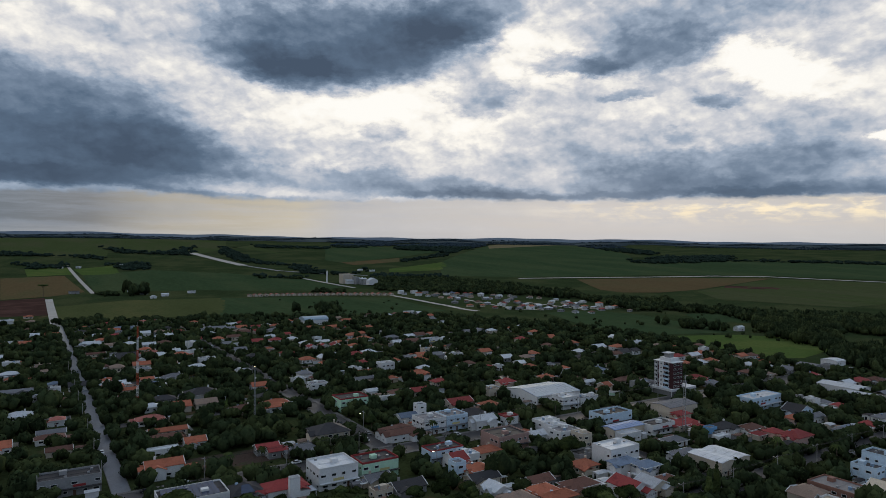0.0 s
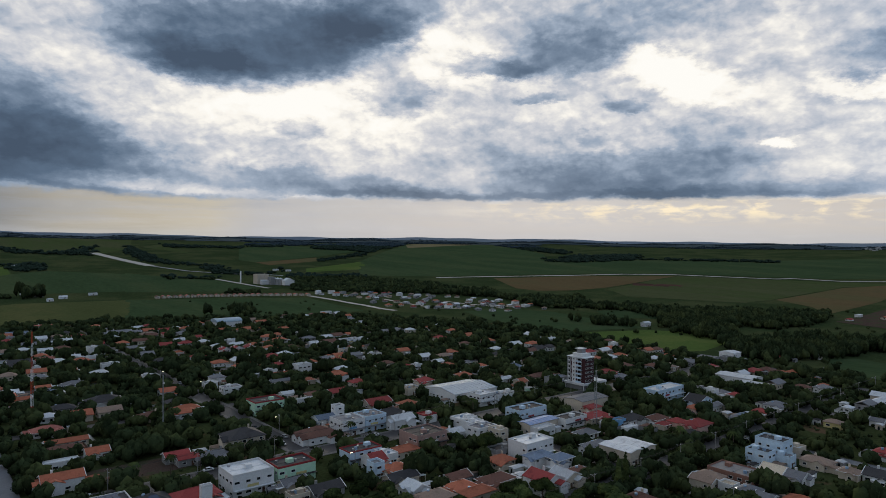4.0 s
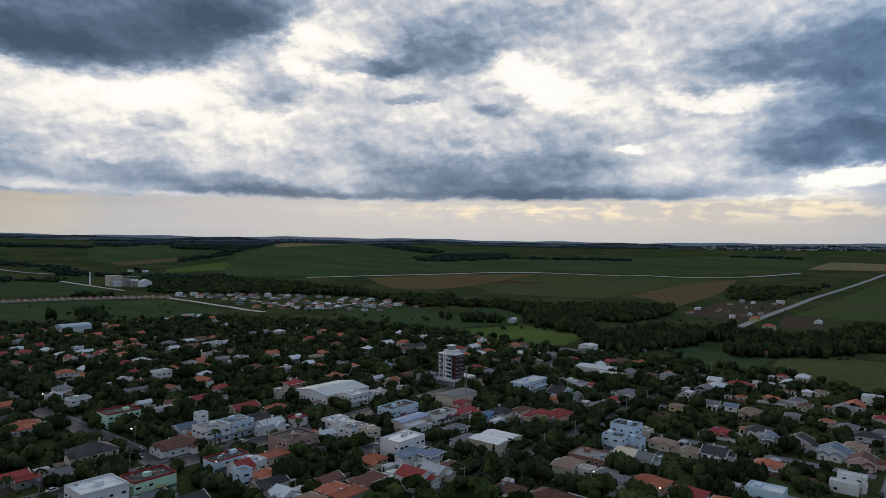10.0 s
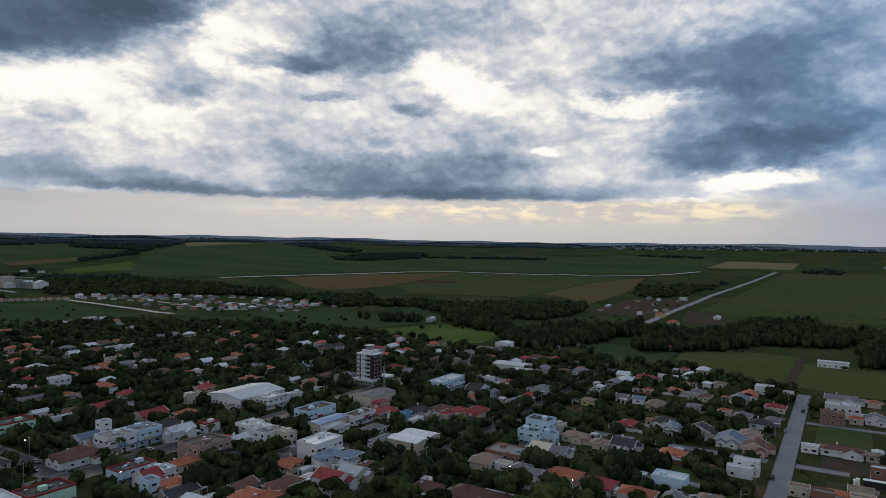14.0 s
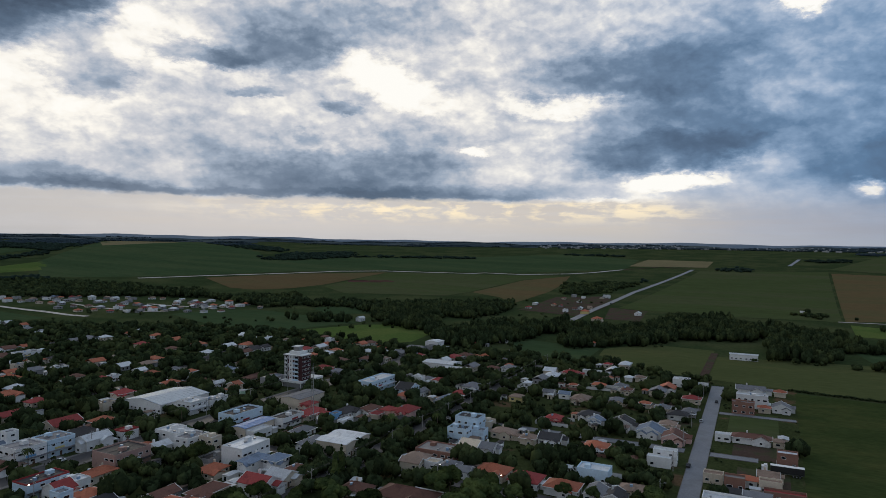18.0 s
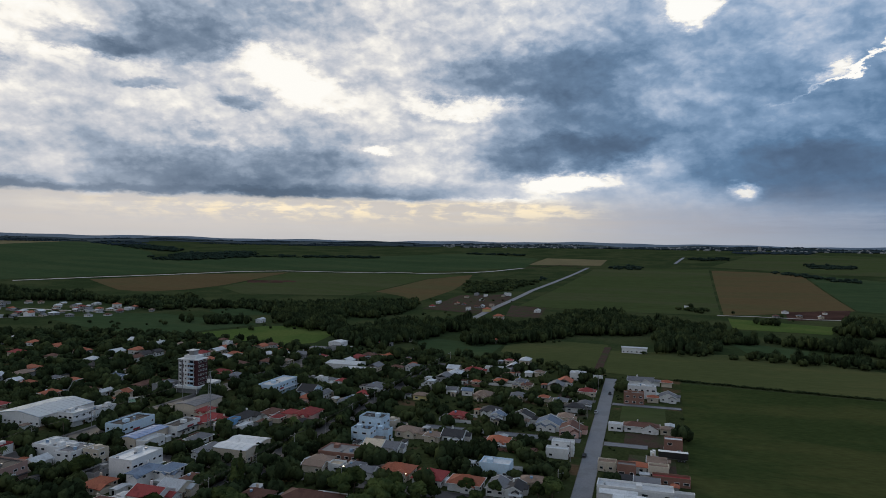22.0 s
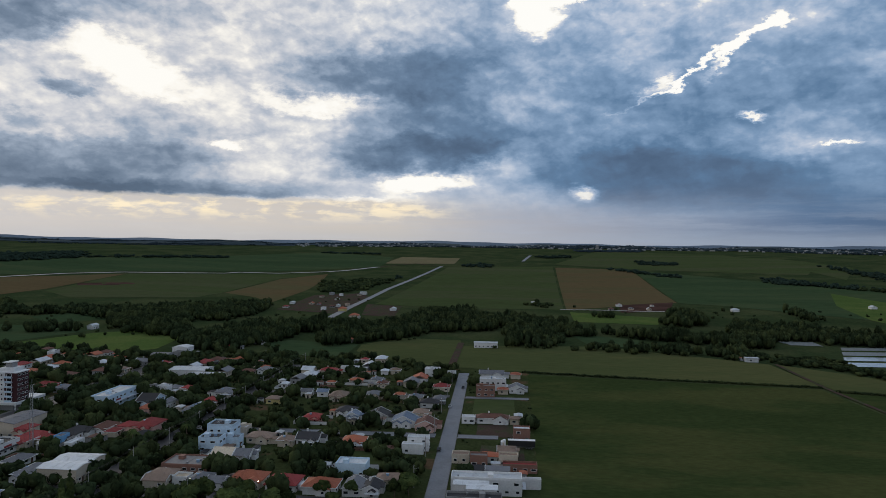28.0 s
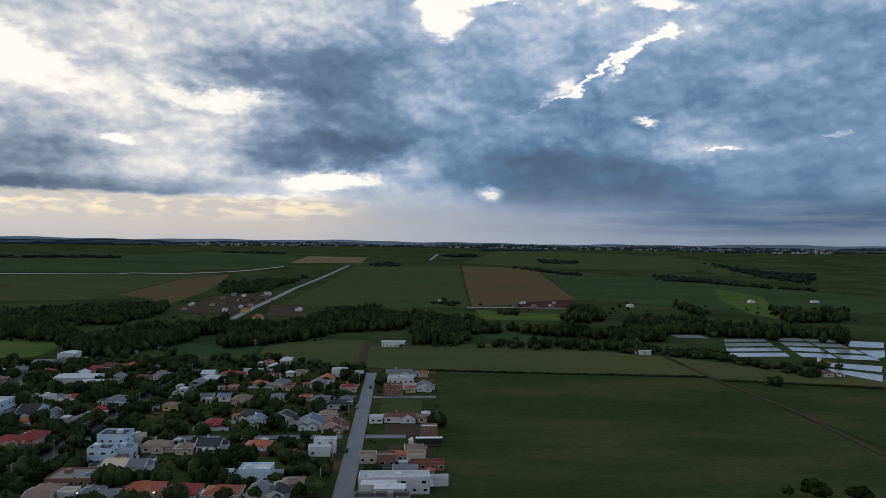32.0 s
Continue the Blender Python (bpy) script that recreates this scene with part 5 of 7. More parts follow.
house("Gx", 68.2, 482.5, 8.3, 5.5, 2.8, "white", "terracotta")
house("H", 70.0, 463.7, 8.3, 6.4, 2.8, "white", "slate")
house("F", 63.2, 451.5, 8.6, 3.8, 3.2, "white", "pale")
house("H", 45.5, 491.7, 8.3, 7.4, 2.7, "cream", "terracotta")
house("H", 46.1, 582.4, 7.4, 5.5, 2.7, "white", "terracotta")
house("Gx", 47.6, 613.3, 13.8, 4.6, 2.7, "cream", "brown")
house("H", 45.1, 548.8, 11.0, 6.4, 2.7, "cream", "brown")
house("Gx", 66.9, 582.0, 15.6, 12.9, 3.7, "grey", "dark")
house("H", 87.6, 593.5, 12.0, 8.3, 3.3, "white", "pinkred")
house("Gx", 104.2, 597.5, 12.0, 7.4, 2.7, "white", "pale")
house("F", 126.1, 613.2, 11.5, 6.4, 6.0, "white", "grey")
house("F", 119.2, 586.7, 11.5, 5.8, 3.2, "white", "pale")
house("F", 119.1, 536.3, 12.5, 5.8, 4.5, "white", "grey")
house("Gx", 90.1, 534.9, 12.9, 6.4, 2.8, "cream", "terracotta")
house("F", 73.9, 559.8, 7.7, 5.8, 3.0, "white", "pale")
house("H", 86.0, 482.3, 12.9, 8.3, 3.0, "white", "grey")
house("F", 129.2, 469.3, 9.6, 8.6, 5.0, "white", "grey")
house("H", 54.1, 371.5, 12.9, 8.3, 3.0, "white", "pinkred")
house("Gx", 58.4, 345.9, 17.5, 5.5, 2.7, "cream", "terracotta")
house("H", 55.2, 333.4, 14.7, 6.4, 2.8, "cream", "brown")
house("Gx", 65.9, 320.6, 9.2, 7.4, 3.0, "white", "terracotta")
house("F", -11.0, 595.7, 11.5, 5.8, 3.2, "white", "pale")
house("Gx", 9.1, 570.4, 9.2, 6.4, 2.8, "cream", "tan")
house("Gx", 9.5, 547.9, 8.3, 4.6, 2.7, "cream", "tan")
house("H", -7.7, 528.1, 8.3, 6.4, 2.7, "cream", "terracotta")
house("Gx", -7.0, 480.8, 18.4, 6.4, 2.8, "grey", "grey")
house("H", 5.2, 487.5, 6.4, 5.5, 2.7, "cream", "brown")
house("H", 14.7, 496.7, 7.4, 5.5, 2.8, "white", "slate")
house("F", 14.6, 479.5, 5.8, 4.8, 3.0, "white", "pale")
house("Gx", 9.2, 458.4, 16.6, 4.6, 2.7, "grey", "grey")
house("H", 15.2, 440.1, 10.1, 7.4, 3.0, "white", "brown")
house("H", -4.1, 415.1, 12.0, 8.3, 2.8, "white", "pale")
house("H", 12.9, 393.7, 6.4, 6.4, 3.3, "white", "pinkred")
house("Gx", 9.5, 370.3, 12.0, 5.5, 2.7, "cream", "grey")
house("H", 8.7, 360.4, 12.0, 6.4, 2.8, "white", "brown")
house("Gx", 11.7, 337.8, 10.1, 5.5, 2.7, "cream", "brown")
house("Gx", -10.1, 354.6, 7.4, 9.2, 3.3, "white", "terracotta")
house("H", 6.1, 674.1, 10.1, 6.9, 2.8, "white", "pale")
house("F", -13.3, 719.0, 10.6, 4.1, 3.2, "white", "pale")
house("Gx", 50.4, 672.1, 11.0, 5.2, 3.0, "white", "pale")
house("H", 71.4, 522.8, 9.2, 5.5, 2.7, "cream", "grey")
house("H", 38.9, 660.8, 6.4, 5.5, 2.7, "cream", "grey")
house("Gx", -20.9, 907.5, 12.9, 7.4, 3.3, "white", "pale")
house("H", 0.9, 955.0, 8.3, 6.4, 2.8, "cream", "terracotta")
house("H", 2.8, 897.6, 8.3, 6.4, 2.8, "cream", "tan")
house("H", 3.4, 817.5, 13.8, 6.4, 2.7, "cream", "brown")
house("H", 48.6, 805.6, 12.0, 7.4, 2.8, "white", "terracotta")
house("H", 62.5, 816.9, 9.2, 6.4, 2.7, "grey", "dark")
house("H", 74.8, 836.8, 10.1, 6.4, 2.7, "cream", "darkred")
house("Gx", 87.4, 779.6, 18.4, 8.3, 3.0, "grey", "slate")
house("Gx", 116.5, 822.1, 18.4, 7.4, 3.8, "white", "pinkred")
house("Gx", 114.9, 697.5, 13.8, 8.3, 3.0, "white", "pale")
house("F", 126.3, 620.3, 13.4, 6.4, 6.0, "white", "grey")
house("H", 164.3, 804.4, 8.3, 6.4, 2.7, "cream", "terracotta")
house("Gx", 170.7, 730.4, 22.1, 8.6, 3.3, "white", "grey")
house("Gx", 48.6, 678.7, 13.8, 6.7, 3.0, "white", "pale")
house("F", -10.5, 713.9, 13.4, 5.0, 3.4, "white", "pale")
house("H", 6.5, 682.2, 11.0, 7.8, 3.0, "white", "pale")
house("H", 63.6, 701.4, 7.4, 5.5, 2.7, "cream", "terracotta")
house("Gx", 74.8, 747.4, 12.9, 7.4, 2.8, "cream", "grey")
house("A", 285.1, 736.2, 28.8, 19.2, 6.0, "white", "metal")
house("H", 288.5, 679.2, 21.2, 9.2, 3.3, "cream", "terracotta")
house("H", 233.2, 716.9, 12.9, 7.4, 3.8, "white", "terracotta")
house("H", 190.5, 697.9, 15.6, 9.2, 3.3, "cream", "tan")
house("Gx", 181.0, 721.9, 15.6, 7.0, 3.3, "grey", "grey")
house("Gx", 201.9, 638.4, 8.3, 7.4, 3.3, "white", "pale")
house("H", 319.4, 660.4, 12.9, 7.4, 3.0, "cream", "terracotta")
house("H", 377.3, 777.4, 11.0, 6.4, 2.8, "cream", "brown")
house("F", 441.1, 784.6, 15.4, 3.8, 3.4, "white", "pale")
house("H", 278.9, 586.1, 12.9, 8.3, 3.1, "white", "terracotta")
house("Gx", 312.3, 604.3, 10.1, 7.4, 4.9, "white", "dark")
house("F", 323.9, 530.9, 19.2, 8.6, 5.6, "white", "grey")
house("F", 292.0, 483.2, 13.4, 7.7, 5.8, "cream", "grey")
house("Gy", 209.7, 545.9, 7.4, 9.2, 5.4, "white", "darkred")
house("Gy", 220.6, 546.1, 7.4, 9.2, 5.4, "white", "darkred")
house("Gy", 231.8, 546.3, 7.4, 9.2, 5.4, "white", "darkred")
house("F", 241.1, 609.5, 11.5, 6.7, 3.0, "white", "pale")
house("H", 179.1, 569.1, 7.4, 5.5, 2.8, "white", "terracotta")
house("H", 390.5, 687.3, 9.2, 6.4, 2.8, "cream", "terracotta")
house("H", 418.5, 661.6, 8.3, 7.4, 3.3, "white", "grey")
house("H", 268.3, 538.4, 11.0, 8.3, 3.0, "cream", "brown")
house("F", 245.6, 535.1, 11.5, 4.8, 3.2, "white", "pale")
house("H", 264.4, 453.0, 12.0, 9.2, 3.6, "yellow", "terracotta")
house("F", 303.0, 457.8, 10.6, 5.8, 4.0, "white", "grey")
house("H", 199.1, 477.4, 17.5, 7.4, 3.1, "white", "terracotta")
house("H", 219.8, 465.3, 10.1, 7.4, 3.1, "cream", "darkred")
house("Gx", 206.3, 430.1, 12.0, 6.4, 3.0, "white", "terracotta")
house("F", 225.9, 436.8, 11.5, 8.6, 6.5, "white", "pale")
house("F", 203.8, 442.6, 8.6, 5.8, 4.0, "white", "pale")
house("H", 163.3, 437.9, 9.2, 8.3, 5.0, "white", "grey")
house("F", 154.4, 426.7, 8.6, 5.8, 4.0, "white", "pale")
house("F", 157.6, 399.7, 11.5, 8.6, 5.6, "white", "grey")
house("H", 167.7, 429.8, 7.4, 5.5, 2.8, "cream", "brown")
house("Gx", 195.2, 409.9, 13.8, 5.5, 2.8, "cream", "grey")
house("H", 212.3, 401.3, 7.4, 6.4, 3.0, "cream", "terracotta")
house("H", 232.4, 399.1, 12.9, 9.2, 5.0, "white", "terracotta")
house("H", 235.2, 376.1, 10.1, 7.4, 3.0, "cream", "darkred")
house("Gx", 209.4, 357.3, 13.8, 8.3, 3.3, "cream", "darkred")
house("H", 194.9, 360.1, 10.1, 8.3, 3.0, "cream", "brown")
house("Gx", 181.8, 371.2, 7.4, 5.5, 3.3, "white", "pale")
house("F", 185.2, 352.3, 12.5, 2.9, 3.0, "white", "pale")
house("F", 157.5, 348.6, 17.3, 12.5, 7.0, "green", "dark", "redfascia")
house("H", 121.7, 372.5, 12.9, 7.3, 3.3, "cream", "terracotta")
house("H", 122.3, 295.7, 16.6, 13.8, 5.8, "cream", "dark")
house("H", 105.2, 283.7, 12.3, 9.2, 2.7, "grey", "grey")
house("Gx", 93.9, 286.4, 8.8, 6.0, 3.3, "grey", "darkred")
house("H", 154.7, 283.1, 16.6, 13.8, 3.8, "white", "brown")
house("F", 172.6, 285.2, 13.0, 12.5, 7.4, "white", "grey")
house("F", 186.4, 285.5, 12.7, 11.5, 7.4, "blue", "grey")
house("Gx", 170.7, 305.4, 10.4, 7.4, 3.8, "white", "slate")
house("F", 179.3, 306.0, 5.4, 4.8, 8.5, "white", "grey")
house("Gx", 213.5, 320.2, 15.6, 9.2, 3.3, "cream", "darkred")
house("H", 225.1, 304.2, 11.0, 11.0, 3.3, "cream", "terracotta")
house("H", 203.7, 293.5, 18.4, 12.0, 3.3, "grey", "dark")
house("Gx", 199.7, 276.7, 12.5, 8.3, 5.0, "white", "pale")
house("F", 216.2, 276.0, 8.6, 6.7, 4.4, "white", "darkred", "redfascia")
house("F", 189.5, 244.5, 17.3, 14.4, 7.0, "brownpink", "dark")
house("Gx", 209.3, 245.4, 8.3, 7.1, 3.3, "white", "pale")
house("F", 222.0, 245.8, 9.6, 6.8, 6.0, "white", "pale")
house("F", 154.4, 243.6, 16.3, 8.7, 6.0, "blue", "dark", "redfascia")
house("Gx", 153.6, 231.7, 7.2, 9.5, 5.0, "white", "darkred")
house("F", 161.8, 234.9, 7.9, 7.4, 4.5, "white", "pale")
house("H", 173.2, 238.0, 13.4, 7.4, 3.3, "cream", "terracotta")
house("H", 156.5, 220.0, 9.0, 8.3, 3.6, "cream", "terracotta")
house("F", 148.8, 223.4, 5.1, 5.7, 6.0, "blue", "grey")
house("F", 102.4, 243.7, 16.3, 14.4, 8.0, "white", "pale")
house("F", 120.9, 243.1, 16.3, 11.5, 7.0, "green", "dark", "redfascia")
house("Gx", 123.2, 219.8, 12.8, 8.3, 2.8, "grey", "dark")
house("Gx", 116.8, 233.1, 10.1, 6.4, 2.8, "cream", "grey")
house("F", 112.4, 220.4, 7.5, 5.8, 3.0, "cream", "tan")
house("Gx", 152.6, 211.4, 12.9, 7.4, 3.1, "cream", "dark")
house("Gy", 149.9, 198.3, 7.4, 8.3, 3.4, "white", "pale")
house("H", 151.2, 187.3, 12.0, 9.2, 3.0, "cream", "tan")
house("H", 164.2, 188.6, 10.1, 7.2, 3.3, "cream", "terracotta")
house("Gx", 169.7, 197.6, 11.0, 7.4, 3.0, "grey", "brown")
house("H", 292.5, 399.1, 10.6, 7.4, 3.1, "white", "darkred")
house("F", 302.1, 398.3, 7.3, 5.8, 3.4, "white", "pale")
house("Gx", 319.4, 394.4, 7.4, 6.4, 5.0, "white", "pale")
house("H", 322.6, 386.1, 7.4, 6.4, 3.6, "cream", "terracotta")
house("H", 267.8, 344.5, 11.0, 9.2, 5.0, "cream", "darkred")
house("F", 248.0, 334.0, 7.7, 6.7, 4.0, "cream", "tan")
house("H", 306.7, 349.1, 10.1, 8.3, 3.3, "cream", "terracotta")
house("S", 272.3, 312.4, 34.6, 29.0, 5.2, "white", "metal")
house("F", 267.2, 287.1, 12.8, 10.6, 6.4, "white", "pale")
house("F", 278.8, 285.4, 8.9, 8.6, 5.0, "white", "grey")
house("F", 286.7, 285.2, 5.6, 5.8, 5.0, "white", "grey")
house("H", 332.1, 359.1, 7.4, 6.4, 5.4, "white", "terracotta")
house("H", 359.3, 352.0, 10.1, 8.3, 3.3, "white", "slate")
house("H", 320.0, 333.8, 11.0, 7.4, 3.0, "cream", "brown")
house("Gx", 319.8, 323.6, 13.8, 5.5, 2.8, "white", "pale")
house("Gx", 316.6, 303.1, 6.4, 7.4, 5.0, "cream", "terracotta")
house("H", 350.2, 315.2, 20.2, 7.4, 3.1, "cream", "brown")
house("F", 346.3, 297.7, 15.4, 8.6, 4.6, "grey", "slate")
house("F", 261.1, 245.7, 21.1, 10.6, 7.0, "blue", "dark")
house("S", 252.0, 228.6, 21.0, 8.1, 5.2, "cream", "bluemetal")
house("F", 247.4, 221.2, 12.5, 5.4, 4.0, "white", "pale")
house("F", 271.7, 223.9, 17.0, 8.6, 5.0, "white", "dark")
house("S", 306.3, 240.9, 23.0, 13.4, 7.0, "cream", "grey")
house("H", 298.9, 230.4, 8.3, 6.5, 4.9, "cream", "darkred")
house("H", 289.1, 222.1, 16.1, 8.8, 3.3, "cream", "darkred")
house("H", 289.8, 212.7, 7.1, 6.8, 3.0, "cream", "darkred")
house("F", 290.1, 206.5, 5.8, 4.5, 4.0, "bluewall", "grey")
house("H", 300.7, 206.9, 13.4, 8.7, 3.3, "white", "dark")
house("H", 311.5, 198.1, 11.0, 7.8, 3.3, "white", "brown")
house("H", 305.1, 190.0, 6.1, 5.5, 2.8, "cream", "darkred")
house("H", 312.7, 186.9, 7.8, 6.4, 3.8, "pink", "darkred")
house("H", 261.0, 205.2, 11.0, 7.4, 2.7, "white", "grey")
house("F", 285.2, 196.6, 9.6, 3.8, 3.0, "white", "pale")
house("F", 366.3, 227.8, 28.8, 10.6, 7.0, "blue", "pale")
house("Gy", 359.3, 201.1, 13.2, 10.1, 5.4, "blue", "dark")
house("H", 347.9, 197.1, 8.3, 6.4, 3.6, "pink", "terracotta")
house("Gx", 360.6, 192.6, 11.0, 5.5, 3.6, "white", "grey")
house("H", 311.3, 174.7, 12.8, 10.1, 5.4, "pink", "darkred")
house("H", 299.0, 171.3, 10.2, 9.2, 3.0, "cream", "dark")
house("F", 217.4, 201.5, 17.3, 11.4, 8.0, "white", "pale")
house("H", 210.1, 190.4, 12.0, 7.0, 5.4, "white", "slate")
house("H", 215.3, 182.7, 9.2, 7.0, 5.4, "white", "slate")
house("H", 198.7, 202.3, 11.0, 8.2, 2.8, "cream", "terracotta")
house("F", 223.5, 254.0, 11.5, 8.3, 6.0, "white", "pale")
house("F", 220.1, 236.7, 12.5, 8.8, 6.0, "white", "grey")
house("F", 222.4, 227.6, 5.8, 8.1, 6.0, "cream", "pale")
house("F", 208.9, 211.3, 13.4, 6.9, 3.6, "grey", "dark")
house("H", 247.6, 187.5, 12.9, 9.8, 3.3, "white", "grey")
house("S", 245.7, 173.8, 9.2, 16.3, 6.0, "cream", "pale")
house("S", 255.6, 173.8, 9.2, 16.3, 6.0, "cream", "pale")
house("Gy", 192.4, 171.6, 10.1, 12.0, 5.0, "white", "darkred")
house("Gy", 203.6, 170.2, 10.2, 9.2, 3.8, "cream", "pale")
house("H", 213.2, 169.7, 7.7, 8.3, 3.6, "cream", "brown")
house("H", 165.4, 180.7, 12.9, 7.2, 3.3, "cream", "terracotta")
house("H", 180.1, 185.4, 13.8, 8.3, 3.3, "cream", "brown")
house("H", 250.9, 134.6, 6.4, 9.5, 3.3, "cream", "tan")
house("H", 502.3, 394.6, 6.4, 5.5, 2.8, "cream", "terracotta")
house("H", 528.1, 389.1, 9.2, 6.4, 3.3, "white", "brown")
house("F", 511.7, 370.7, 9.6, 5.8, 4.0, "white", "pale")
house("H", 479.5, 433.7, 10.7, 7.4, 3.3, "white", "slate")
house("Gx", 490.9, 430.1, 10.7, 6.4, 3.3, "white", "pale")
house("H", 497.2, 411.1, 7.4, 5.5, 2.8, "cream", "tan")
house("H", 386.3, 361.4, 9.2, 6.4, 2.8, "cream", "brown")
house("H", 343.0, 386.6, 7.4, 6.4, 2.8, "cream", "grey")
house("S", 449.0, 221.0, 15.0, 26.0, 5.4, "white", "pale")
house("S", 433.4, 202.0, 11.0, 20.0, 5.0, "white", "pale")
house("S", 533.0, 270.1, 12.6, 12.6, 7.0, "white", "pale")
house("S", 508.1, 275.0, 10.8, 14.4, 5.0, "grey", "grey")
house("H", 445.8, 285.5, 7.1, 12.6, 3.2, "grey", "brown")
house("H", 453.6, 276.8, 7.1, 8.4, 3.2, "cream", "tan")
house("Gy", 485.6, 277.6, 8.4, 10.1, 3.2, "grey", "grey")
house("H", 480.4, 258.0, 6.7, 6.7, 3.2, "cream", "darkred")
house("H", 486.9, 326.2, 7.6, 9.2, 3.0, "cream", "terracotta")
house("H", 468.1, 332.8, 7.6, 10.1, 3.0, "cream", "terracotta")
house("H", 399.4, 294.2, 6.7, 11.8, 3.0, "cream", "darkred")
house("H", 392.4, 277.2, 7.6, 9.2, 3.0, "grey", "grey")
house("F", 417.7, 256.9, 9.0, 9.0, 4.0, "grey", "grey")
house("F", 394.4, 221.1, 8.1, 11.2, 4.0, "grey", "dark")
house("F", 393.2, 211.3, 6.3, 6.9, 5.0, "white", "pale")
house("H", 399.9, 207.7, 5.9, 6.7, 3.2, "white", "grey")
house("H", 399.4, 199.1, 6.7, 6.7, 3.2, "cream", "darkred")
house("H", 346.5, 170.7, 6.2, 7.6, 3.2, "blue", "grey")
house("H", 353.7, 170.2, 7.0, 9.2, 3.2, "blue", "slate")
house("H", 393.3, 171.1, 10.1, 10.9, 3.2, "white", "grey")
house("H", 371.4, 169.8, 6.7, 8.4, 3.0, "cream", "darkred")
house("H", 491.4, 188.3, 5.0, 5.9, 3.0, "cream", "terracotta")
house("H", 465.9, 172.9, 8.4, 9.2, 3.2, "white", "grey")
house("H", 475.1, 176.3, 4.2, 5.0, 3.2, "white", "terracotta")
house("H", 458.8, 183.2, 5.9, 9.2, 3.0, "cream", "brown")
house("H", 378.4, 135.0, 5.9, 8.4, 3.2, "yellow", "tan")
house("H", 420.1, 142.6, 5.0, 4.2, 3.2, "white", "pale")
house("H", 468.0, 126.0, 7.6, 11.8, 3.2, "cream", "darkred")
house("H", 342.0, 100.5, 6.7, 8.4, 3.2, "pink", "darkred")
house("F", 304.9, 133.8, 9.4, 12.6, 8.0, "blue", "dark")
house("F", 288.7, 132.3, 7.1, 9.9, 6.5, "blue", "dark")
house("F", 313.8, 128.8, 7.1, 8.1, 4.0, "cream", "pale")
house("F", 296.0, 127.0, 6.3, 10.8, 4.5, "blue", "grey")
house("H", 304.3, 115.0, 7.6, 11.8, 3.2, "cream", "tan")
house("Gy", 277.9, 121.1, 9.2, 9.2, 3.2, "cream", "sand")
house("Gy", 277.5, 112.4, 8.4, 6.9, 3.2, "white", "grey")
house("F", 265.4, 130.8, 12.6, 19.8, 3.0, "brick", "concrete")
house("Gy", 244.1, 133.8, 5.8, 9.2, 3.2, "cream", "tan")
house("F", 247.7, 125.5, 5.4, 6.2, 3.0, "white", "sand")
house("H", 247.4, 117.2, 8.4, 7.2, 3.2, "white", "grey")
house("Gy", 244.6, 109.8, 6.7, 6.4, 3.2, "white", "grey")
house("H", 250.7, 99.1, 9.2, 12.6, 3.2, "cream", "terracotta")
house("H", 247.6, 84.1, 10.9, 11.8, 3.2, "white", "darkred")
house("H", 246.1, 68.9, 9.2, 12.6, 3.2, "white", "terracotta")
house("H", 210.8, 117.5, 11.8, 21.8, 3.2, "cream", "brown")
house("H", 208.3, 137.9, 8.4, 10.9, 3.0, "cream", "brown")
house("Gy", 305.0, 91.4, 9.2, 10.4, 3.2, "white", "dark")
house("H", 300.6, 100.9, 6.7, 7.2, 3.2, "cream", "tan")
house("F", 545.7, 198.3, 9.0, 5.4, 3.0, "grey", "brown")
house("H", 357.4, 86.0, 9.2, 10.1, 3.2, "white", "dark")
house("Gx", 347.6, 80.0, 6.7, 6.7, 3.2, "white", "slate")
house("Gx", 350.0, 66.4, 9.2, 10.9, 3.2, "white", "dark")
house("H", 342.0, 69.2, 5.4, 6.7, 3.2, "white", "dark")
house("Gx", 341.1, 51.1, 10.9, 12.2, 3.2, "white", "slate")
house("H", 357.8, 44.6, 7.6, 7.6, 3.2, "cream", "tan")
house("Gx", 335.3, 39.0, 10.9, 10.6, 3.2, "pink", "brown")
house("H", 381.0, 42.5, 7.6, 10.1, 3.2, "white", "dark")
house("H", 393.0, 52.1, 7.6, 7.6, 3.2, "cream", "grey")
house("H", 391.9, 37.4, 6.7, 6.7, 3.2, "grey", "grey")
house("H", 424.0, 39.4, 7.6, 10.1, 3.2, "cream", "darkred")
house("H", 399.6, 63.0, 5.0, 5.9, 2.8, "cream", "terracotta")
house("F", 471.9, 50.5, 8.1, 10.8, 5.0, "white", "pale")
house("F", 469.9, 39.0, 5.4, 10.8, 3.2, "white", "grey")
house("H", 474.6, 78.0, 5.9, 6.7, 3.2, "cream", "tan")
house("H", 471.4, 85.5, 5.0, 5.0, 3.2, "white", "pale")
house("H", 440.1, 85.4, 8.4, 6.7, 3.2, "white", "grey")
house("H", 437.6, 98.7, 5.0, 8.4, 3.0, "cream", "terracotta")
house("H", 429.9, 79.2, 6.7, 6.7, 3.2, "cream", "brown")
house("H", 393.1, 99.4, 10.9, 10.1, 3.2, "cream", "tan")
house("F", 479.1, 113.1, 4.5, 13.5, 3.6, "white", "pale")
house("H", 515.1, 109.5, 5.0, 5.9, 3.2, "cream", "darkred")
house("H", 398.6, 78.6, 7.6, 10.1, 3.0, "cream", "grey")
house("Gy", 399.9, 111.2, 5.9, 6.7, 3.2, "white", "slate")
house("Gy", 399.9, 121.5, 5.9, 6.7, 3.2, "white", "grey")
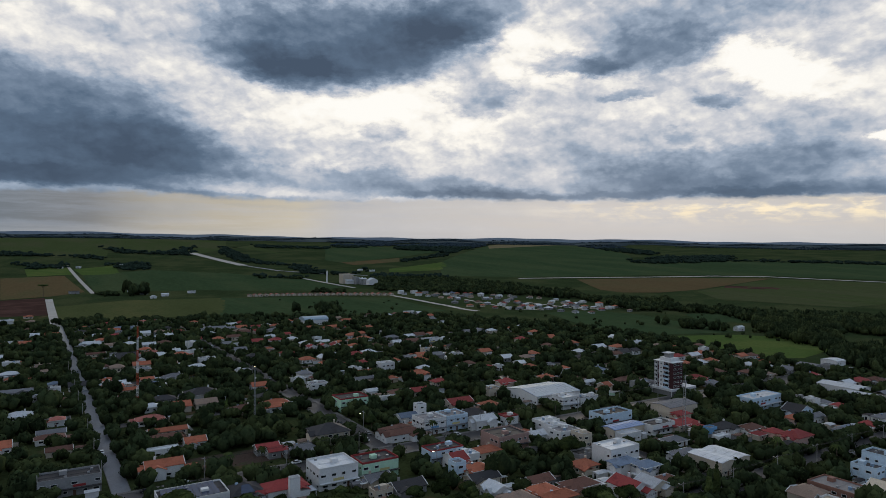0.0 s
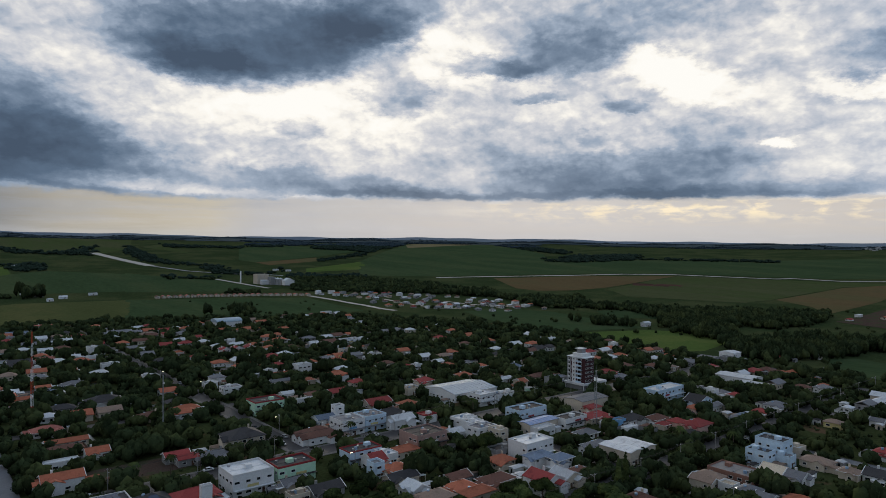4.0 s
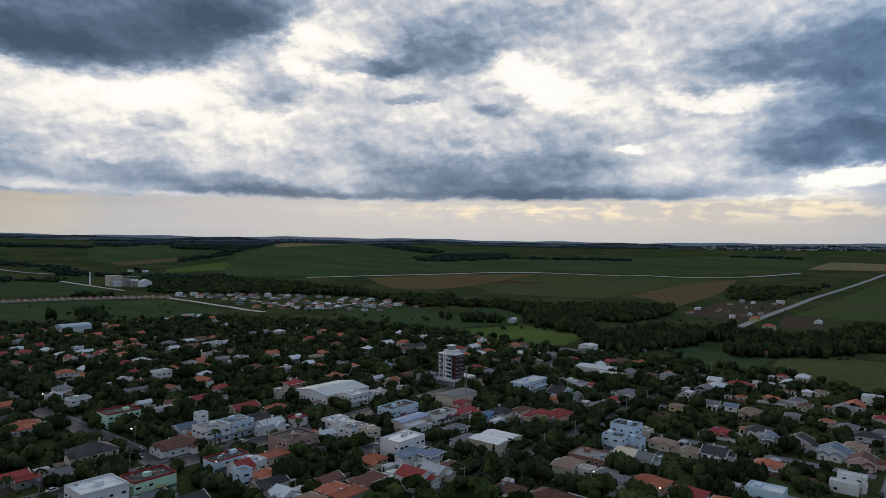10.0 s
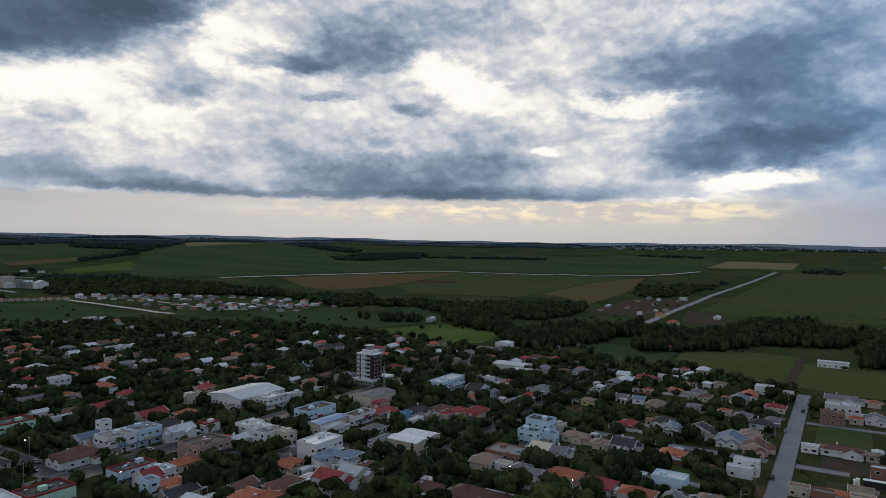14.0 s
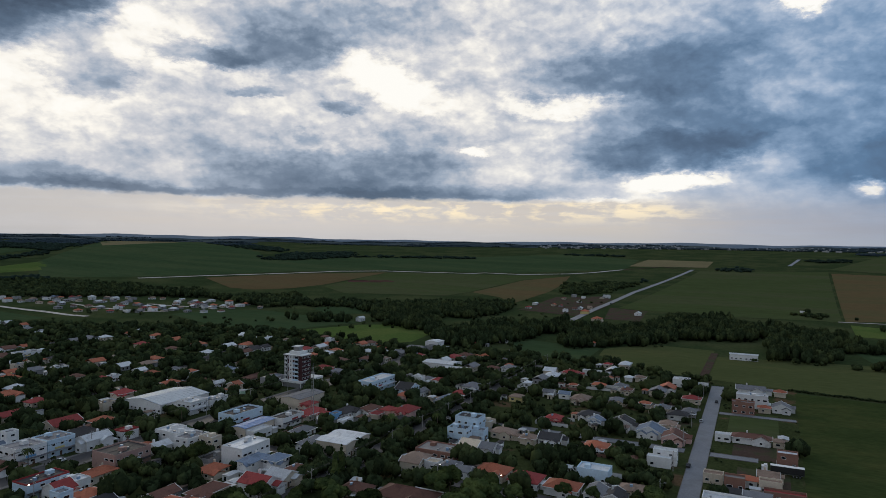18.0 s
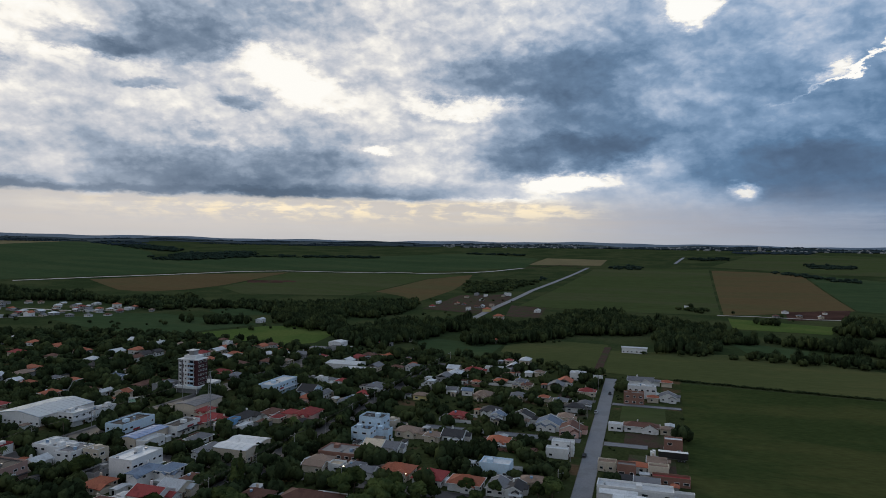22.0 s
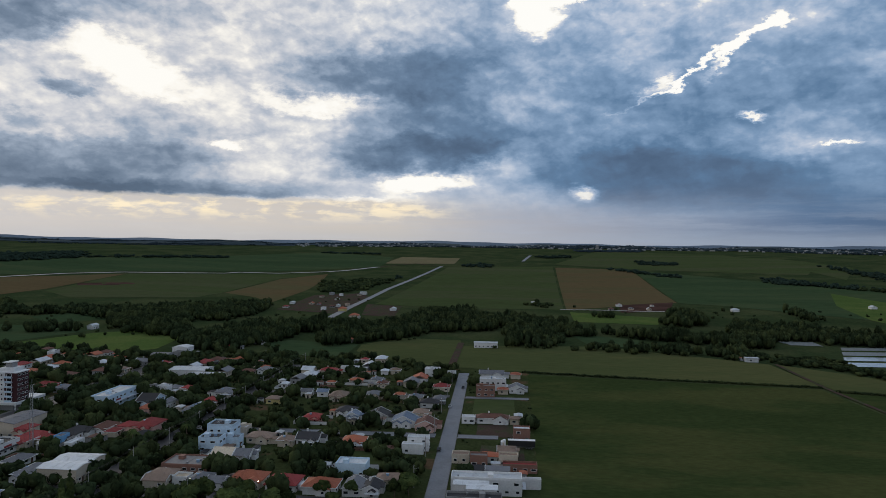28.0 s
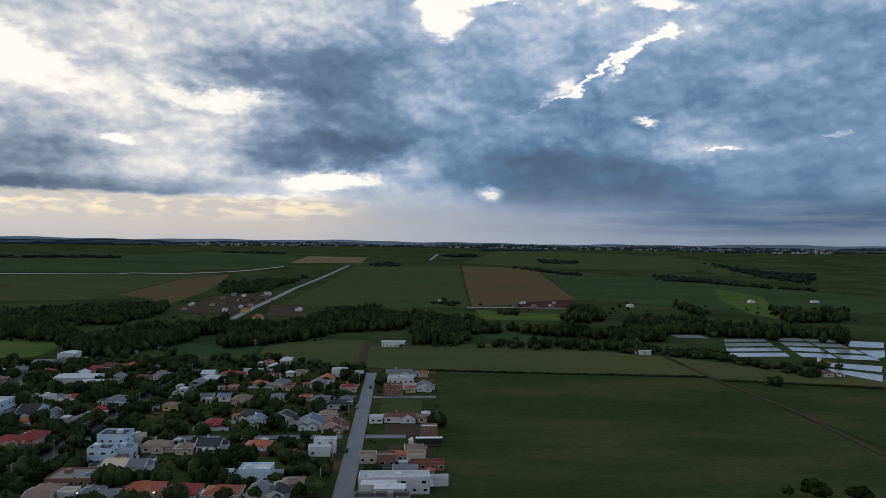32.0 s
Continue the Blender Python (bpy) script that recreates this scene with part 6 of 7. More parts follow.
house("H", 429.4, 114.0, 4.2, 5.0, 2.8, "cream", "terracotta")
house("H", 302.9, 69.1, 8.4, 10.1, 3.2, "white", "terracotta")
house("F", 265.7, 61.4, 8.1, 12.6, 5.0, "blue", "pale")
house("F", 300.6, 38.5, 5.0, 9.9, 6.0, "white", "pale")
house("F", 295.4, 40.4, 4.2, 9.9, 4.0, "white", "pale")
house("S", 607.1, 15.8, 7.2, 21.6, 5.0, "white", "pale")
house("Gy", 468.2, 7.9, 8.4, 16.8, 3.8, "white", "grey")
house("F", 430.4, 6.4, 7.2, 17.1, 7.2, "white", "pale")
house("F", 411.7, 10.7, 6.3, 11.7, 6.4, "brick", "concrete")
house("H", 419.9, -0.2, 5.0, 6.4, 3.2, "cream", "terracotta")
house("Gx", 425.5, -9.0, 9.2, 9.6, 3.2, "white", "grey")
house("H", 469.5, -9.0, 5.9, 6.7, 3.2, "cream", "terracotta")
house("H", 351.2, 5.2, 6.7, 16.9, 3.2, "white", "brown")
house("H", 349.8, -6.4, 4.2, 4.9, 3.2, "cream", "tan")
house("F", 349.1, 18.0, 4.5, 7.1, 3.2, "white", "pale")
house("F", 320.0, -9.3, 5.4, 8.1, 6.0, "brick", "pale")
house("Gy", 295.6, -1.9, 6.7, 7.6, 3.2, "cream", "tan")
house("F", 286.0, 18.1, 5.4, 7.5, 3.6, "cream", "tan")
house("F", 281.9, 10.0, 5.2, 7.5, 4.4, "brick", "concrete")
house("H", 287.5, 5.9, 4.8, 7.6, 3.2, "white", "terracotta")
house("F", 283.2, -2.6, 4.5, 8.1, 4.6, "cream", "tan")
house("F", 276.1, -7.4, 4.5, 14.4, 3.0, "brick", "darkred")
house("Gy", 269.9, 12.2, 5.0, 10.1, 3.2, "grey", "dark")
house("Gy", 269.4, 1.8, 5.0, 9.3, 3.2, "white", "grey")
house("F", 251.8, 5.9, 7.2, 27.0, 6.0, "white", "pale")
house("S", 243.0, 11.4, 4.4, 12.6, 6.6, "white", "pale")
house("S", 237.9, 7.2, 4.4, 10.8, 7.0, "white", "pale")
house("F", 232.1, 9.8, 5.9, 19.8, 5.6, "grey", "dark")
house("F", 257.2, -9.8, 2.4, 10.8, 3.4, "white", "pale")
house("H", 255.4, 43.1, 6.6, 11.8, 3.2, "cream", "tan")
house("Gx", 246.2, 56.4, 10.1, 6.9, 3.2, "white", "grey")
house("Gx", 245.7, 49.2, 9.0, 6.1, 3.2, "white", "dark")
house("F", 522.7, 267.1, 6.7, 9.6, 4.0, "grey", "grey")
house("H", 500.9, 225.3, 8.4, 10.1, 3.0, "grey", "brown")
house("H", 817.3, 188.0, 10.1, 12.0, 5.0, "cream", "terracotta")
house("H", 568.8, 242.3, 5.0, 7.6, 3.0, "white", "darkred")
house("H", 598.9, 225.2, 4.2, 6.7, 2.8, "white", "pale")

# ---- garden walls round the nearer plots ----
plots = random.Random(17)


def garden_wall(x, y, w, d):
    """A low plastered wall with a coping round the back and sides of a plot."""
    root = new("garden_wall", None)
    root.location = (x, y, 0)
    a, b, h = w / 2, d / 2, plots.uniform(1.5, 2.2)
    mat = plots.choice((M["wall_white"], M["wall_cream"], M["wall_grey"], M["wall_brick"]))
    for name, box in (("side_wall", (-a, -b, -a + 0.18, b)), ("side_wall", (a - 0.18, -b, a, b)), ("back_wall", (-a + 0.18, b - 0.18, a - 0.18, b))):
        part(name, *box_mesh(box[0], box[1], -0.2, box[2], box[3], h), mat, root)
        part("coping", *box_mesh(box[0] - 0.05, box[1] - 0.02, h, box[2] + 0.05, box[3] + 0.02, h + 0.07), M["paving"], root)
    return tagged(root, "low plastered garden wall round a house plot", "wall", "garden walls")


made = 0
for hx, hy, hw, hd in list(FOOT):
    if made >= 110 or math.hypot(hx, hy) > 470 or hw * hd > 260:
        continue
    w, d = hw + plots.uniform(4.5, 7), hd + plots.uniform(6, 10)
    if plots.random() < 0.65 and all((a == hx and b == hy) or abs(hx - a) > (w + c) / 2 + 0.4 or abs(hy - b) > (d + e) / 2 + 0.4 for a, b, c, e in FOOT) and not any(abs(hx - s) < w / 2 + 5 for s in (30, 141, 236, 323, 408)) and not any(abs(hy - s) < d / 2 + 5.5 for s in (28, 160, 267)):
        garden_wall(hx, hy, w, d)
        made += 1

# ---- the farther streets: small houses among the trees, joined into one mesh ----
fill = random.Random(3)
far_v, far_f, far_m = [], [], []
FAR_MATS = [M["wall_white"], M["wall_cream"], M["wall_grey"], M["roof_terracotta"], M["roof_darkred"], M["roof_brown"], M["roof_grey"], M["roof_pale"], M["roof_tan"], M["roof_dark"], M["glass"]]


def far_piece(piece, x, y, mat):
    n, z = len(far_v), height(x, y)
    far_v.extend((a + x, b + y, c + z) for a, b, c in piece[0])
    far_f.extend(tuple(i + n for i in f) for f in piece[1])
    far_m.extend([mat] * len(piece[1]))


def far_house(x, y, w, d, h, walls=(0, 0, 0, 1, 1, 2), roofs=(3, 3, 3, 4, 5, 6, 7, 7, 7, 8, 9)):
    wall, roof = fill.choice(walls), fill.choice(roofs)
    FOOT.append((x, y, w, d))
    far_piece(box_mesh(-w / 2, -d / 2, -0.3, w / 2, d / 2, h, False), x, y, wall)
    far_piece(hip(w, d, h) if fill.random() < 0.6 else gable(w, d, h, w > d), x, y, roof)
    for i in range(int(w / 3.5)):
        a = -w / 2 + (i + 0.5) * 3.5
        far_piece(box_mesh(a - 0.6, -d / 2 - 0.05, 1.1, a + 0.6, -d / 2 + 0.05, 2.2), x, y, 10)
    for i in range(int(d / 3.5)):
        a = -d / 2 + (i + 0.5) * 3.5
        far_piece(box_mesh(-w / 2 - 0.05, a - 0.6, 1.1, -w / 2 + 0.05, a + 0.6, 2.2), x, y, 10)


def inside(x, y, poly):
    hit = False
    for (ax, ay), (bx, by) in zip(poly, poly[1:] + poly[:1]):
        if (ay > y) != (by > y) and x < (bx - ax) * (y - ay) / (by - ay) + ax:
            hit = not hit
    return hit


def free(x, y, w, d):
    return all(abs(x - a) > (w + c) / 2 + 2.5 or abs(y - b) > (d + e) / 2 + 2.5 for a, b, c, e in FOOT)


def row_of_houses(x0, x1, y, chance):
    x = x0
    while x < x1:
        w, d = fill.uniform(8, 13), fill.uniform(7, 10)
        px_, py_ = x + w / 2, y + fill.uniform(-6, 6)
        if fill.random() < chance and free(px_, py_, w, d):
            far_house(px_, py_, w, d, fill.choice((3.2, 3.4, 3.6)))
        x += w + fill.uniform(2.6, 7)


for y in (395, 425, 465, 505, 540, 575, 615, 650, 690, 725, 760):
    row_of_houses(40, 130, y, 0.6)
    row_of_houses(150, 250, y, 0.52)
    row_of_houses(258, 380 if y < 640 else 330, y, 0.45)
    row_of_houses(388, 500 if y < 600 else 440, y, 0.42)
for y in (430, 480, 540, 625, 700, 760):
    row_of_houses(-110, 22, y, 0.66)
for y in (300, 335, 360):
    row_of_houses(370, 520, y, 0.5)
for y in (60, 100, 135, 180, 205, 235):
    row_of_houses(430, 520, y, 0.45)
# the new estate and the building site are crowded with small houses
for yard, count in (([(567, 1049), (683, 1007), (744, 891), (762, 671), (716, 630), (628, 690), (570, 784), (558, 967)], 62), ([(919, 332), (1120, 311), (1159, 243), (978, 236), (871, 238), (872, 292)], 9), ([(1016, -156), (1046, -260), (987, -249), (952, -150)], 4)):
    for k in range(count * 6):
        if count == 0:
            break
        x, y = fill.uniform(min(p[0] for p in yard), max(p[0] for p in yard)), fill.uniform(min(p[1] for p in yard), max(p[1] for p in yard))
        w, d = fill.uniform(5.5, 9), fill.uniform(5, 8)
        if inside(x, y, yard) and free(x, y, w, d):
            far_house(x, y, w, d, fill.choice((2.2, 2.6, 2.9)), (0, 1, 2, 2), (3, 4, 5, 6, 6, 7, 8))
            count -= 1
me = bpy.data.meshes.new("far_houses")
me.from_pydata(far_v, [], far_f)
for m in FAR_MATS:
    me.materials.append(m)
me.polygons.foreach_set("material_index", far_m)
tagged(new("far_houses", me), "small tile-roofed houses of the farther streets among trees", "houses", kind="stuff")

# sheds, lean-tos and covered yards behind the houses
far_v, far_f, far_m = [], [], []
for hx, hy, hw, hd in list(FOOT):
    if math.hypot(hx, hy) > 640:
        continue
    for k in range(1):
        side_ = fill.choice((-1, 1))
        w, d, h = fill.uniform(2.5, 6), fill.uniform(2.2, 4.5), fill.uniform(2.1, 2.8)
        x, y = hx + fill.uniform(-0.5, 0.5) * hw, hy + side_ * (hd / 2 + d / 2 + fill.uniform(0.8, 5))
        if fill.random() < 0.5:
            x, y = hx + side_ * (hw / 2 + w / 2 + fill.uniform(0.8, 4)), hy + fill.uniform(-0.5, 0.5) * hd
        if any(abs(x - a) < (w + c) / 2 + 0.4 and abs(y - b) < (d + e) / 2 + 0.4 for a, b, c, e in FOOT):
            continue
        if any(abs(x - s) < w / 2 + 5.4 for s in (30, 141, 236, 323, 408)) or any(abs(y - s) < d / 2 + 6 for s in (28, 160, 267)):
            continue
        if y < -15 and math.hypot(x, y) < 500:
            continue
        FOOT.append((x, y, w, d))
        far_piece(box_mesh(-w / 2, -d / 2, -0.3, w / 2, d / 2, h, False), x, y, fill.choice((0, 0, 1, 2)))
        far_piece(gable(w, d, h, w > d, 0.3, 0.2, 0.1), x, y, fill.choice((3, 3, 5, 6, 7, 7, 7, 8, 9)))
        far_piece(box_mesh(-w / 2 - 0.04, -0.5, 0, -w / 2 + 0.05, 0.5, 1.9), x, y, 10)
me = bpy.data.meshes.new("garden_sheds")
me.from_pydata(far_v, [], far_f)
for m in FAR_MATS:
    me.materials.append(m)
me.polygons.foreach_set("material_index", far_m)
tagged(new("garden_sheds", me), "small sheds and lean-tos behind the houses", "sheds", kind="stuff")

# the next town, far off on the skyline: pale blocks between trees
dist_v, dist_f = [], []
for k in range(460):
    a, r_ = math.radians(fill.uniform(72, 124)), fill.uniform(3250, 4150)
    x, y = r_ * math.sin(a), r_ * math.cos(a)
    w, d, h = fill.uniform(6, 15), fill.uniform(6, 15), fill.choice((3, 4, 4, 5, 6, 22 if fill.random() < 0.08 else 5))
    n = len(dist_v)
    piece = joined(box_mesh(-w / 2, -d / 2, -4, w / 2, d / 2, h, False), hip(w, d, h))
    dist_v.extend((p + x, q + y, s + height(x, y)) for p, q, s in piece[0])
    dist_f.extend(tuple(i + n for i in f) for f in piece[1])
tagged(part("distant_town", dist_v, dist_f, M["wall_grey"]), "pale houses of a distant town on the skyline", "houses", kind="stuff")

# ---- trees ----
def ico(level):
    bm = bmesh.new()
    bmesh.ops.create_icosphere(bm, subdivisions=level, radius=1)
    vs = np.array([v.co[:] for v in bm.verts])
    fs = np.array([[v.index for v in f.verts] for f in bm.faces])
    bm.free()
    return vs, fs


ICO1, ICO2 = ico(1), ico(2)


def lump(r, centre, radius, flat, level=ICO2, rough=0.28):
    """One uneven clump of foliage."""
    vs, fs = level
    off = r.uniform(0, 50)
    k = np.array([1 + rough * 2 * noise.noise(Vector(v * 1.7 + off)) for v in vs])
    return vs * k[:, None] * np.array([radius, radius, radius * flat]) + np.array(centre), fs


def leaves(r, centre, radius, flat, count, size):
    """Loose sprays of leaves over a clump."""
    vs, fs = [], []
    for i in range(count):
        z = r.uniform(-0.5, 1)
        a = r.uniform(0, 2 * math.pi)
        s = math.sqrt(1 - z * z)
        n = Vector((s * math.cos(a), s * math.sin(a), z))
        p = Vector(centre) + Vector((n.x * radius, n.y * radius, n.z * radius * flat)) * r.uniform(0.88, 1.14)
        t = n.orthogonal().normalized()
        t.rotate(Matrix.Rotation(r.uniform(0, 6.3), 3, n))
        t = (t + n * r.uniform(-0.5, 0.7)).normalized()
        b = n.cross(t).normalized()
        q = size * r.uniform(0.6, 1.3)
        vs += [p - t * q - b * q * 0.5, p + b * q * 0.6, p + t * q * 1.1, p - b * q * 0.6]
        fs.append((4 * i, 4 * i + 1, 4 * i + 2, 4 * i + 3))
    return np.array([v[:] for v in vs]), fs


def broad_tree(seed, tall, spread, lumps, flat):
    """A broad-leaved tree: tapered trunk, limbs and a crown of clumps and leaf sprays."""
    r = random.Random(seed)
    root = new("tree", None)
    fork = tall * 0.34
    wood_, crown = [limb((0, 0, -0.3), (0.1, 0, fork), 0.045 * tall * 0.6, 0.02 * tall)], []
    for i in range(lumps):
        a = i * 2.4 + r.uniform(-0.4, 0.4)
        q = math.sqrt((i + 0.3) / lumps) * spread * 0.62
        z = tall * (0.80 - 0.34 * (q / spread) ** 1.3 - r.uniform(0.0, 0.14))
        rad = spread * r.uniform(0.28, 0.42)
        c = (q * math.cos(a), q * math.sin(a), z)
        if i % 2 == 0:
            wood_.append(limb((0.1, 0, fork - 0.2), (c[0] * 0.8, c[1] * 0.8, z - rad * 0.4), 0.014 * tall, 0.006 * tall))
        crown.append(lump(r, c, rad, flat))
        crown.append(leaves(r, c, rad, flat, 60, 0.42 + 0.03 * spread))
    part("trunk", *stack(wood_), M["bark"], root)
    part("crown", *stack(crown), M["leaf"], root)
    return root


def cypress(seed, tall, wide):
    r = random.Random(seed)
    root = new("conifer", None)
    crown = []
    for i in range(9):
        f = i / 8
        rad = wide * (1 - f) ** 0.7 * 0.55 + 0.25
        c = (r.uniform(-0.2, 0.2), r.uniform(-0.2, 0.2), tall * (0.14 + 0.80 * f))
        crown += [lump(r, c, rad, 1.5), leaves(r, c, rad, 1.5, 50, 0.35)]
    part("trunk", *stack([limb((0, 0, -0.3), (0, 0, tall * 0.5), 0.25, 0.1)]), M["bark"], root)
    part("crown", *stack(crown), M["leaf"], root)
    return root


def palm(seed, tall):
    r = random.Random(seed)
    root = new("palm_tree", None)
    part("trunk", *stack([limb((0, 0, -0.3), (0.2, 0.1, tall), 0.22, 0.15)]), M["bark"], root)
    vs, fs = [], []
    for i in range(18):
        a, lift = i * 2.4, r.uniform(-0.1, 0.9)
        u = Vector((math.cos(a), math.sin(a), 0))
        side = Vector((-u.y, u.x, 0))
        last = None
        for k in range(6):
            f = k / 5
            p = Vector((0.2, 0.1, tall)) + u * 2.8 * f + Vector((0, 0, lift * 1.6 * f - 2.3 * f * f))
            wd = 0.42 * math.sin(math.pi * (0.15 + 0.8 * f))
            row = [len(vs), len(vs) + 1, len(vs) + 2]
            vs += [(p + side * wd - Vector((0, 0, wd * 0.5)))[:], p[:], (p - side * wd - Vector((0, 0, wd * 0.5)))[:]]
            if last:
                fs += [(last[0], last[1], row[1], row[0]), (last[1], last[2], row[2], row[1])]
            last = row
    part("fronds", vs, fs, M["leaf"], root, "drooping feathery fronds")
    return root


BROAD = [broad_tree(1, 7.5, 4.0, 11, 0.85), broad_tree(2, 9.0, 5.0, 13, 0.8), broad_tree(3, 6.0, 3.3, 9, 0.9), broad_tree(4, 11.0, 5.6, 15, 0.85), broad_tree(5, 8.0, 3.2, 10, 1.15), broad_tree(6, 5.0, 2.8, 8, 0.9)]
for ob in BROAD:
    tagged(ob, "dark green broad-leaved tree between the houses", "tree", "town trees")
CYPRESS = tagged(cypress(7, 15, 2.6), "tall dark cypress tree beside the street", "tree", "cypresses")
PALM = tagged(palm(8, 8.5), "slender palm tree with drooping fronds", "palm tree", "palms")
BROAD[0].location, BROAD[1].location, BROAD[2].location = (112, 256, 0), (101, 355, 0), (204, 334, 0)
BROAD[3].location, BROAD[4].location, BROAD[5].location = (204, 216, 0), (150, 305, 0), (217, 366, 0)
CYPRESS.location, PALM.location = (212, 151, 0), (84, 276, 0)

for x, y, turn in ((273, 449, 40), (218, 152, 90)):
    copy_thing(CYPRESS, pose(x, y, 0, 0, 0, turn))
for x, y, turn in ((70, 275, 50), (96, 276, 130), (168, 274, 20), (205, 260, 200), (248, 274, 77), (262, 259, 310), (288, 170, 15), (300, 150, 140)):
    copy_thing(PALM, pose(x, y, 0, 0, 0, turn))
# a few trees stand at the near edge of the crop
for k, x, y, turn, size in ((3, 232, -148, 30, 1.0), (1, 229, -163, 110, 1.05), (4, 238, -141, 200, 0.8)):
    copy_thing(BROAD[k], pose(x, y, 0, 0, 0, turn)).scale = (size, size, size)


def umbrella_pine(x, y):
    r = random.Random(77)
    root = new("umbrella_pine", None)
    root.location = (x, y, height(x, y))
    crown = []
    for i in range(11):
        a, q = i * 2.4, 6.5 * math.sqrt(i / 11)
        crown += [lump(r, (q * math.cos(a), q * math.sin(a), 19 + 0.12 * q), 2.4, 0.45), leaves(r, (q * math.cos(a), q * math.sin(a), 19), 2.4, 0.5, 30, 0.6)]
    part("trunk", *stack([limb((0, 0, -0.5), (0, 0, 18.5), 0.5, 0.3)] + [limb((0, 0, 16), (5 * math.cos(k), 5 * math.sin(k), 19), 0.2, 0.1) for k in range(6)]), M["bark"], root)
    part("crown", *stack(crown), M["leaf"], root, "flat umbrella-shaped crown")
    return tagged(root, "tall flat-crowned pine standing alone by the road", "tree")


umbrella_pine(20, 1225)
tree_rng = random.Random(21)
STREETS_X = ((30, 5.2, 150, 860), (141, 5.0, 262, 840), (236, 4.2, 30, 262), (323, 4.5, 0, 156), (408, 4.5, -16, 156))
STREETS_Y = ((28, 6.5, 190, 490), (160, 4.2, 120, 500), (267, 6.5, -60, 480), (375, 3, 36, 330), (485, 2, 36, 400), (595, 2, 36, 420))
OPEN = ((390, 5, 24, 12), (335, 2, 11, 11), (300, 0, 10, 10), (75, 292, 22, 10), (-40, 272, 30, 18), (430, 262, 20, 13), (345, 38, 6, 6), (410, 2, 60, 16), (270, -2, 40, 15))


def built(x, y, gap):
    for hx, hy, hw, hd in FOOT:
        if abs(x - hx) < hw / 2 + gap and abs(y - hy) < hd / 2 + gap:
            return True
    return False


def on_street(x, y, gap=0.0):
    return any(abs(x - s) < q + gap and a < y < b for s, q, a, b in STREETS_X) or any(abs(y - s) < q + gap and a < x < b for s, q, a, b in STREETS_Y)


def in_open(x, y):
    return any(abs(x - a) < w and abs(y - b) < d for a, b, w, d in OPEN)


TOWN = [(-150, 290), (20, 120), (170, 20), (252, -16), (470, -16), (545, 120), (525, 290), (555, 440), (540, 560), (470, 740), (210, 850), (20, 900), (-150, 860)]
spots = []
# street trees stand close along the older streets, their crowns meeting over the road
for k in range(70):
    spots += [(124 + k * 5.5, 160 + tree_rng.choice((-5.2, 5.2)) + tree_rng.uniform(-0.6, 0.6), tree_rng.uniform(0.75, 1.2))]
for s0, y0, y1, gap in ((141, 345, 840, 8), (236, 40, 255, 8), (323, 50, 150, 10), (408, 40, 150, 7), (30, 290, 860, 6)):
    y = y0
    while y < y1:
        if not any(abs(y - c) < 9 for c in (28, 160, 267)):
            spots.append((s0 + tree_rng.choice((-1, 1)) * (5.4 if s0 != 30 else 4.9), y, tree_rng.uniform(0.7, 1.1)))
        y += gap * tree_rng.uniform(0.7, 1.4)
for k in range(60000):
    x, y = tree_rng.uniform(-150, 560), tree_rng.uniform(-18, 905)
    near = math.hypot(x, y)
    if not inside(x, y, TOWN) or near < 190 or on_street(x, y) or in_open(x, y):
        continue
    if y < 30 and x > 200 and tree_rng.random() < 0.93:
        continue
    size = tree_rng.choice((0.6, 0.75, 0.9, 1.0, 1.15, 1.3, 1.5))
    if built(x, y, 0.7 + 1.25 * size):
        continue
    if any(abs(x - a) < 2.0 * (size + s) and abs(y - b) < 2.0 * (size + s) for a, b, s in spots):
        continue
    spots.append((x, y, size))
    if len(spots) > 5000:
        break
# the gardens by the last streets are younger and more open
spots = [(x, y, s * 0.85 if x > 285 and 33 < y < 155 else s) for k, (x, y, s) in enumerate(spots) if not (x > 285 and 33 < y < 155 and k % 3 == 0)]
spots.sort(key=lambda s: math.hypot(s[0], s[1]))
for x, y, size in spots[:280]:
    pick = tree_rng.choices(BROAD, (5, 4, 4, 2, 3, 4))[0]
    ob = copy_thing(pick, pose(x, y, 0, 0, 0, tree_rng.uniform(0, 360)))
    ob.scale = (size, size, size * tree_rng.uniform(0.85, 1.15))


class Grove:
    """Many crowns joined into one mesh."""

    def __init__(self):
        self.v, self.f, self.n = [], [], 0

    def add(self, vs, fs):
        self.v.append(vs)
        self.f.append(np.asarray(fs) + self.n)
        self.n += len(vs)

    def build(self, name, mat, label, category):
        vs, fs = np.concatenate(self.v), np.concatenate(self.f)
        me = bpy.data.meshes.new(name)
        me.vertices.add(len(vs))
        me.vertices.foreach_set("co", vs.ravel())
        me.loops.add(len(fs) * 3)
        me.loops.foreach_set("vertex_index", fs.ravel().astype(np.int32))
        me.polygons.add(len(fs))
        me.polygons.foreach_set("loop_start", np.arange(0, len(fs) * 3, 3, dtype=np.int32))
        me.update(calc_edges=True)
        me.materials.append(mat)
        return tagged(new(name, me), label, category, kind="stuff")


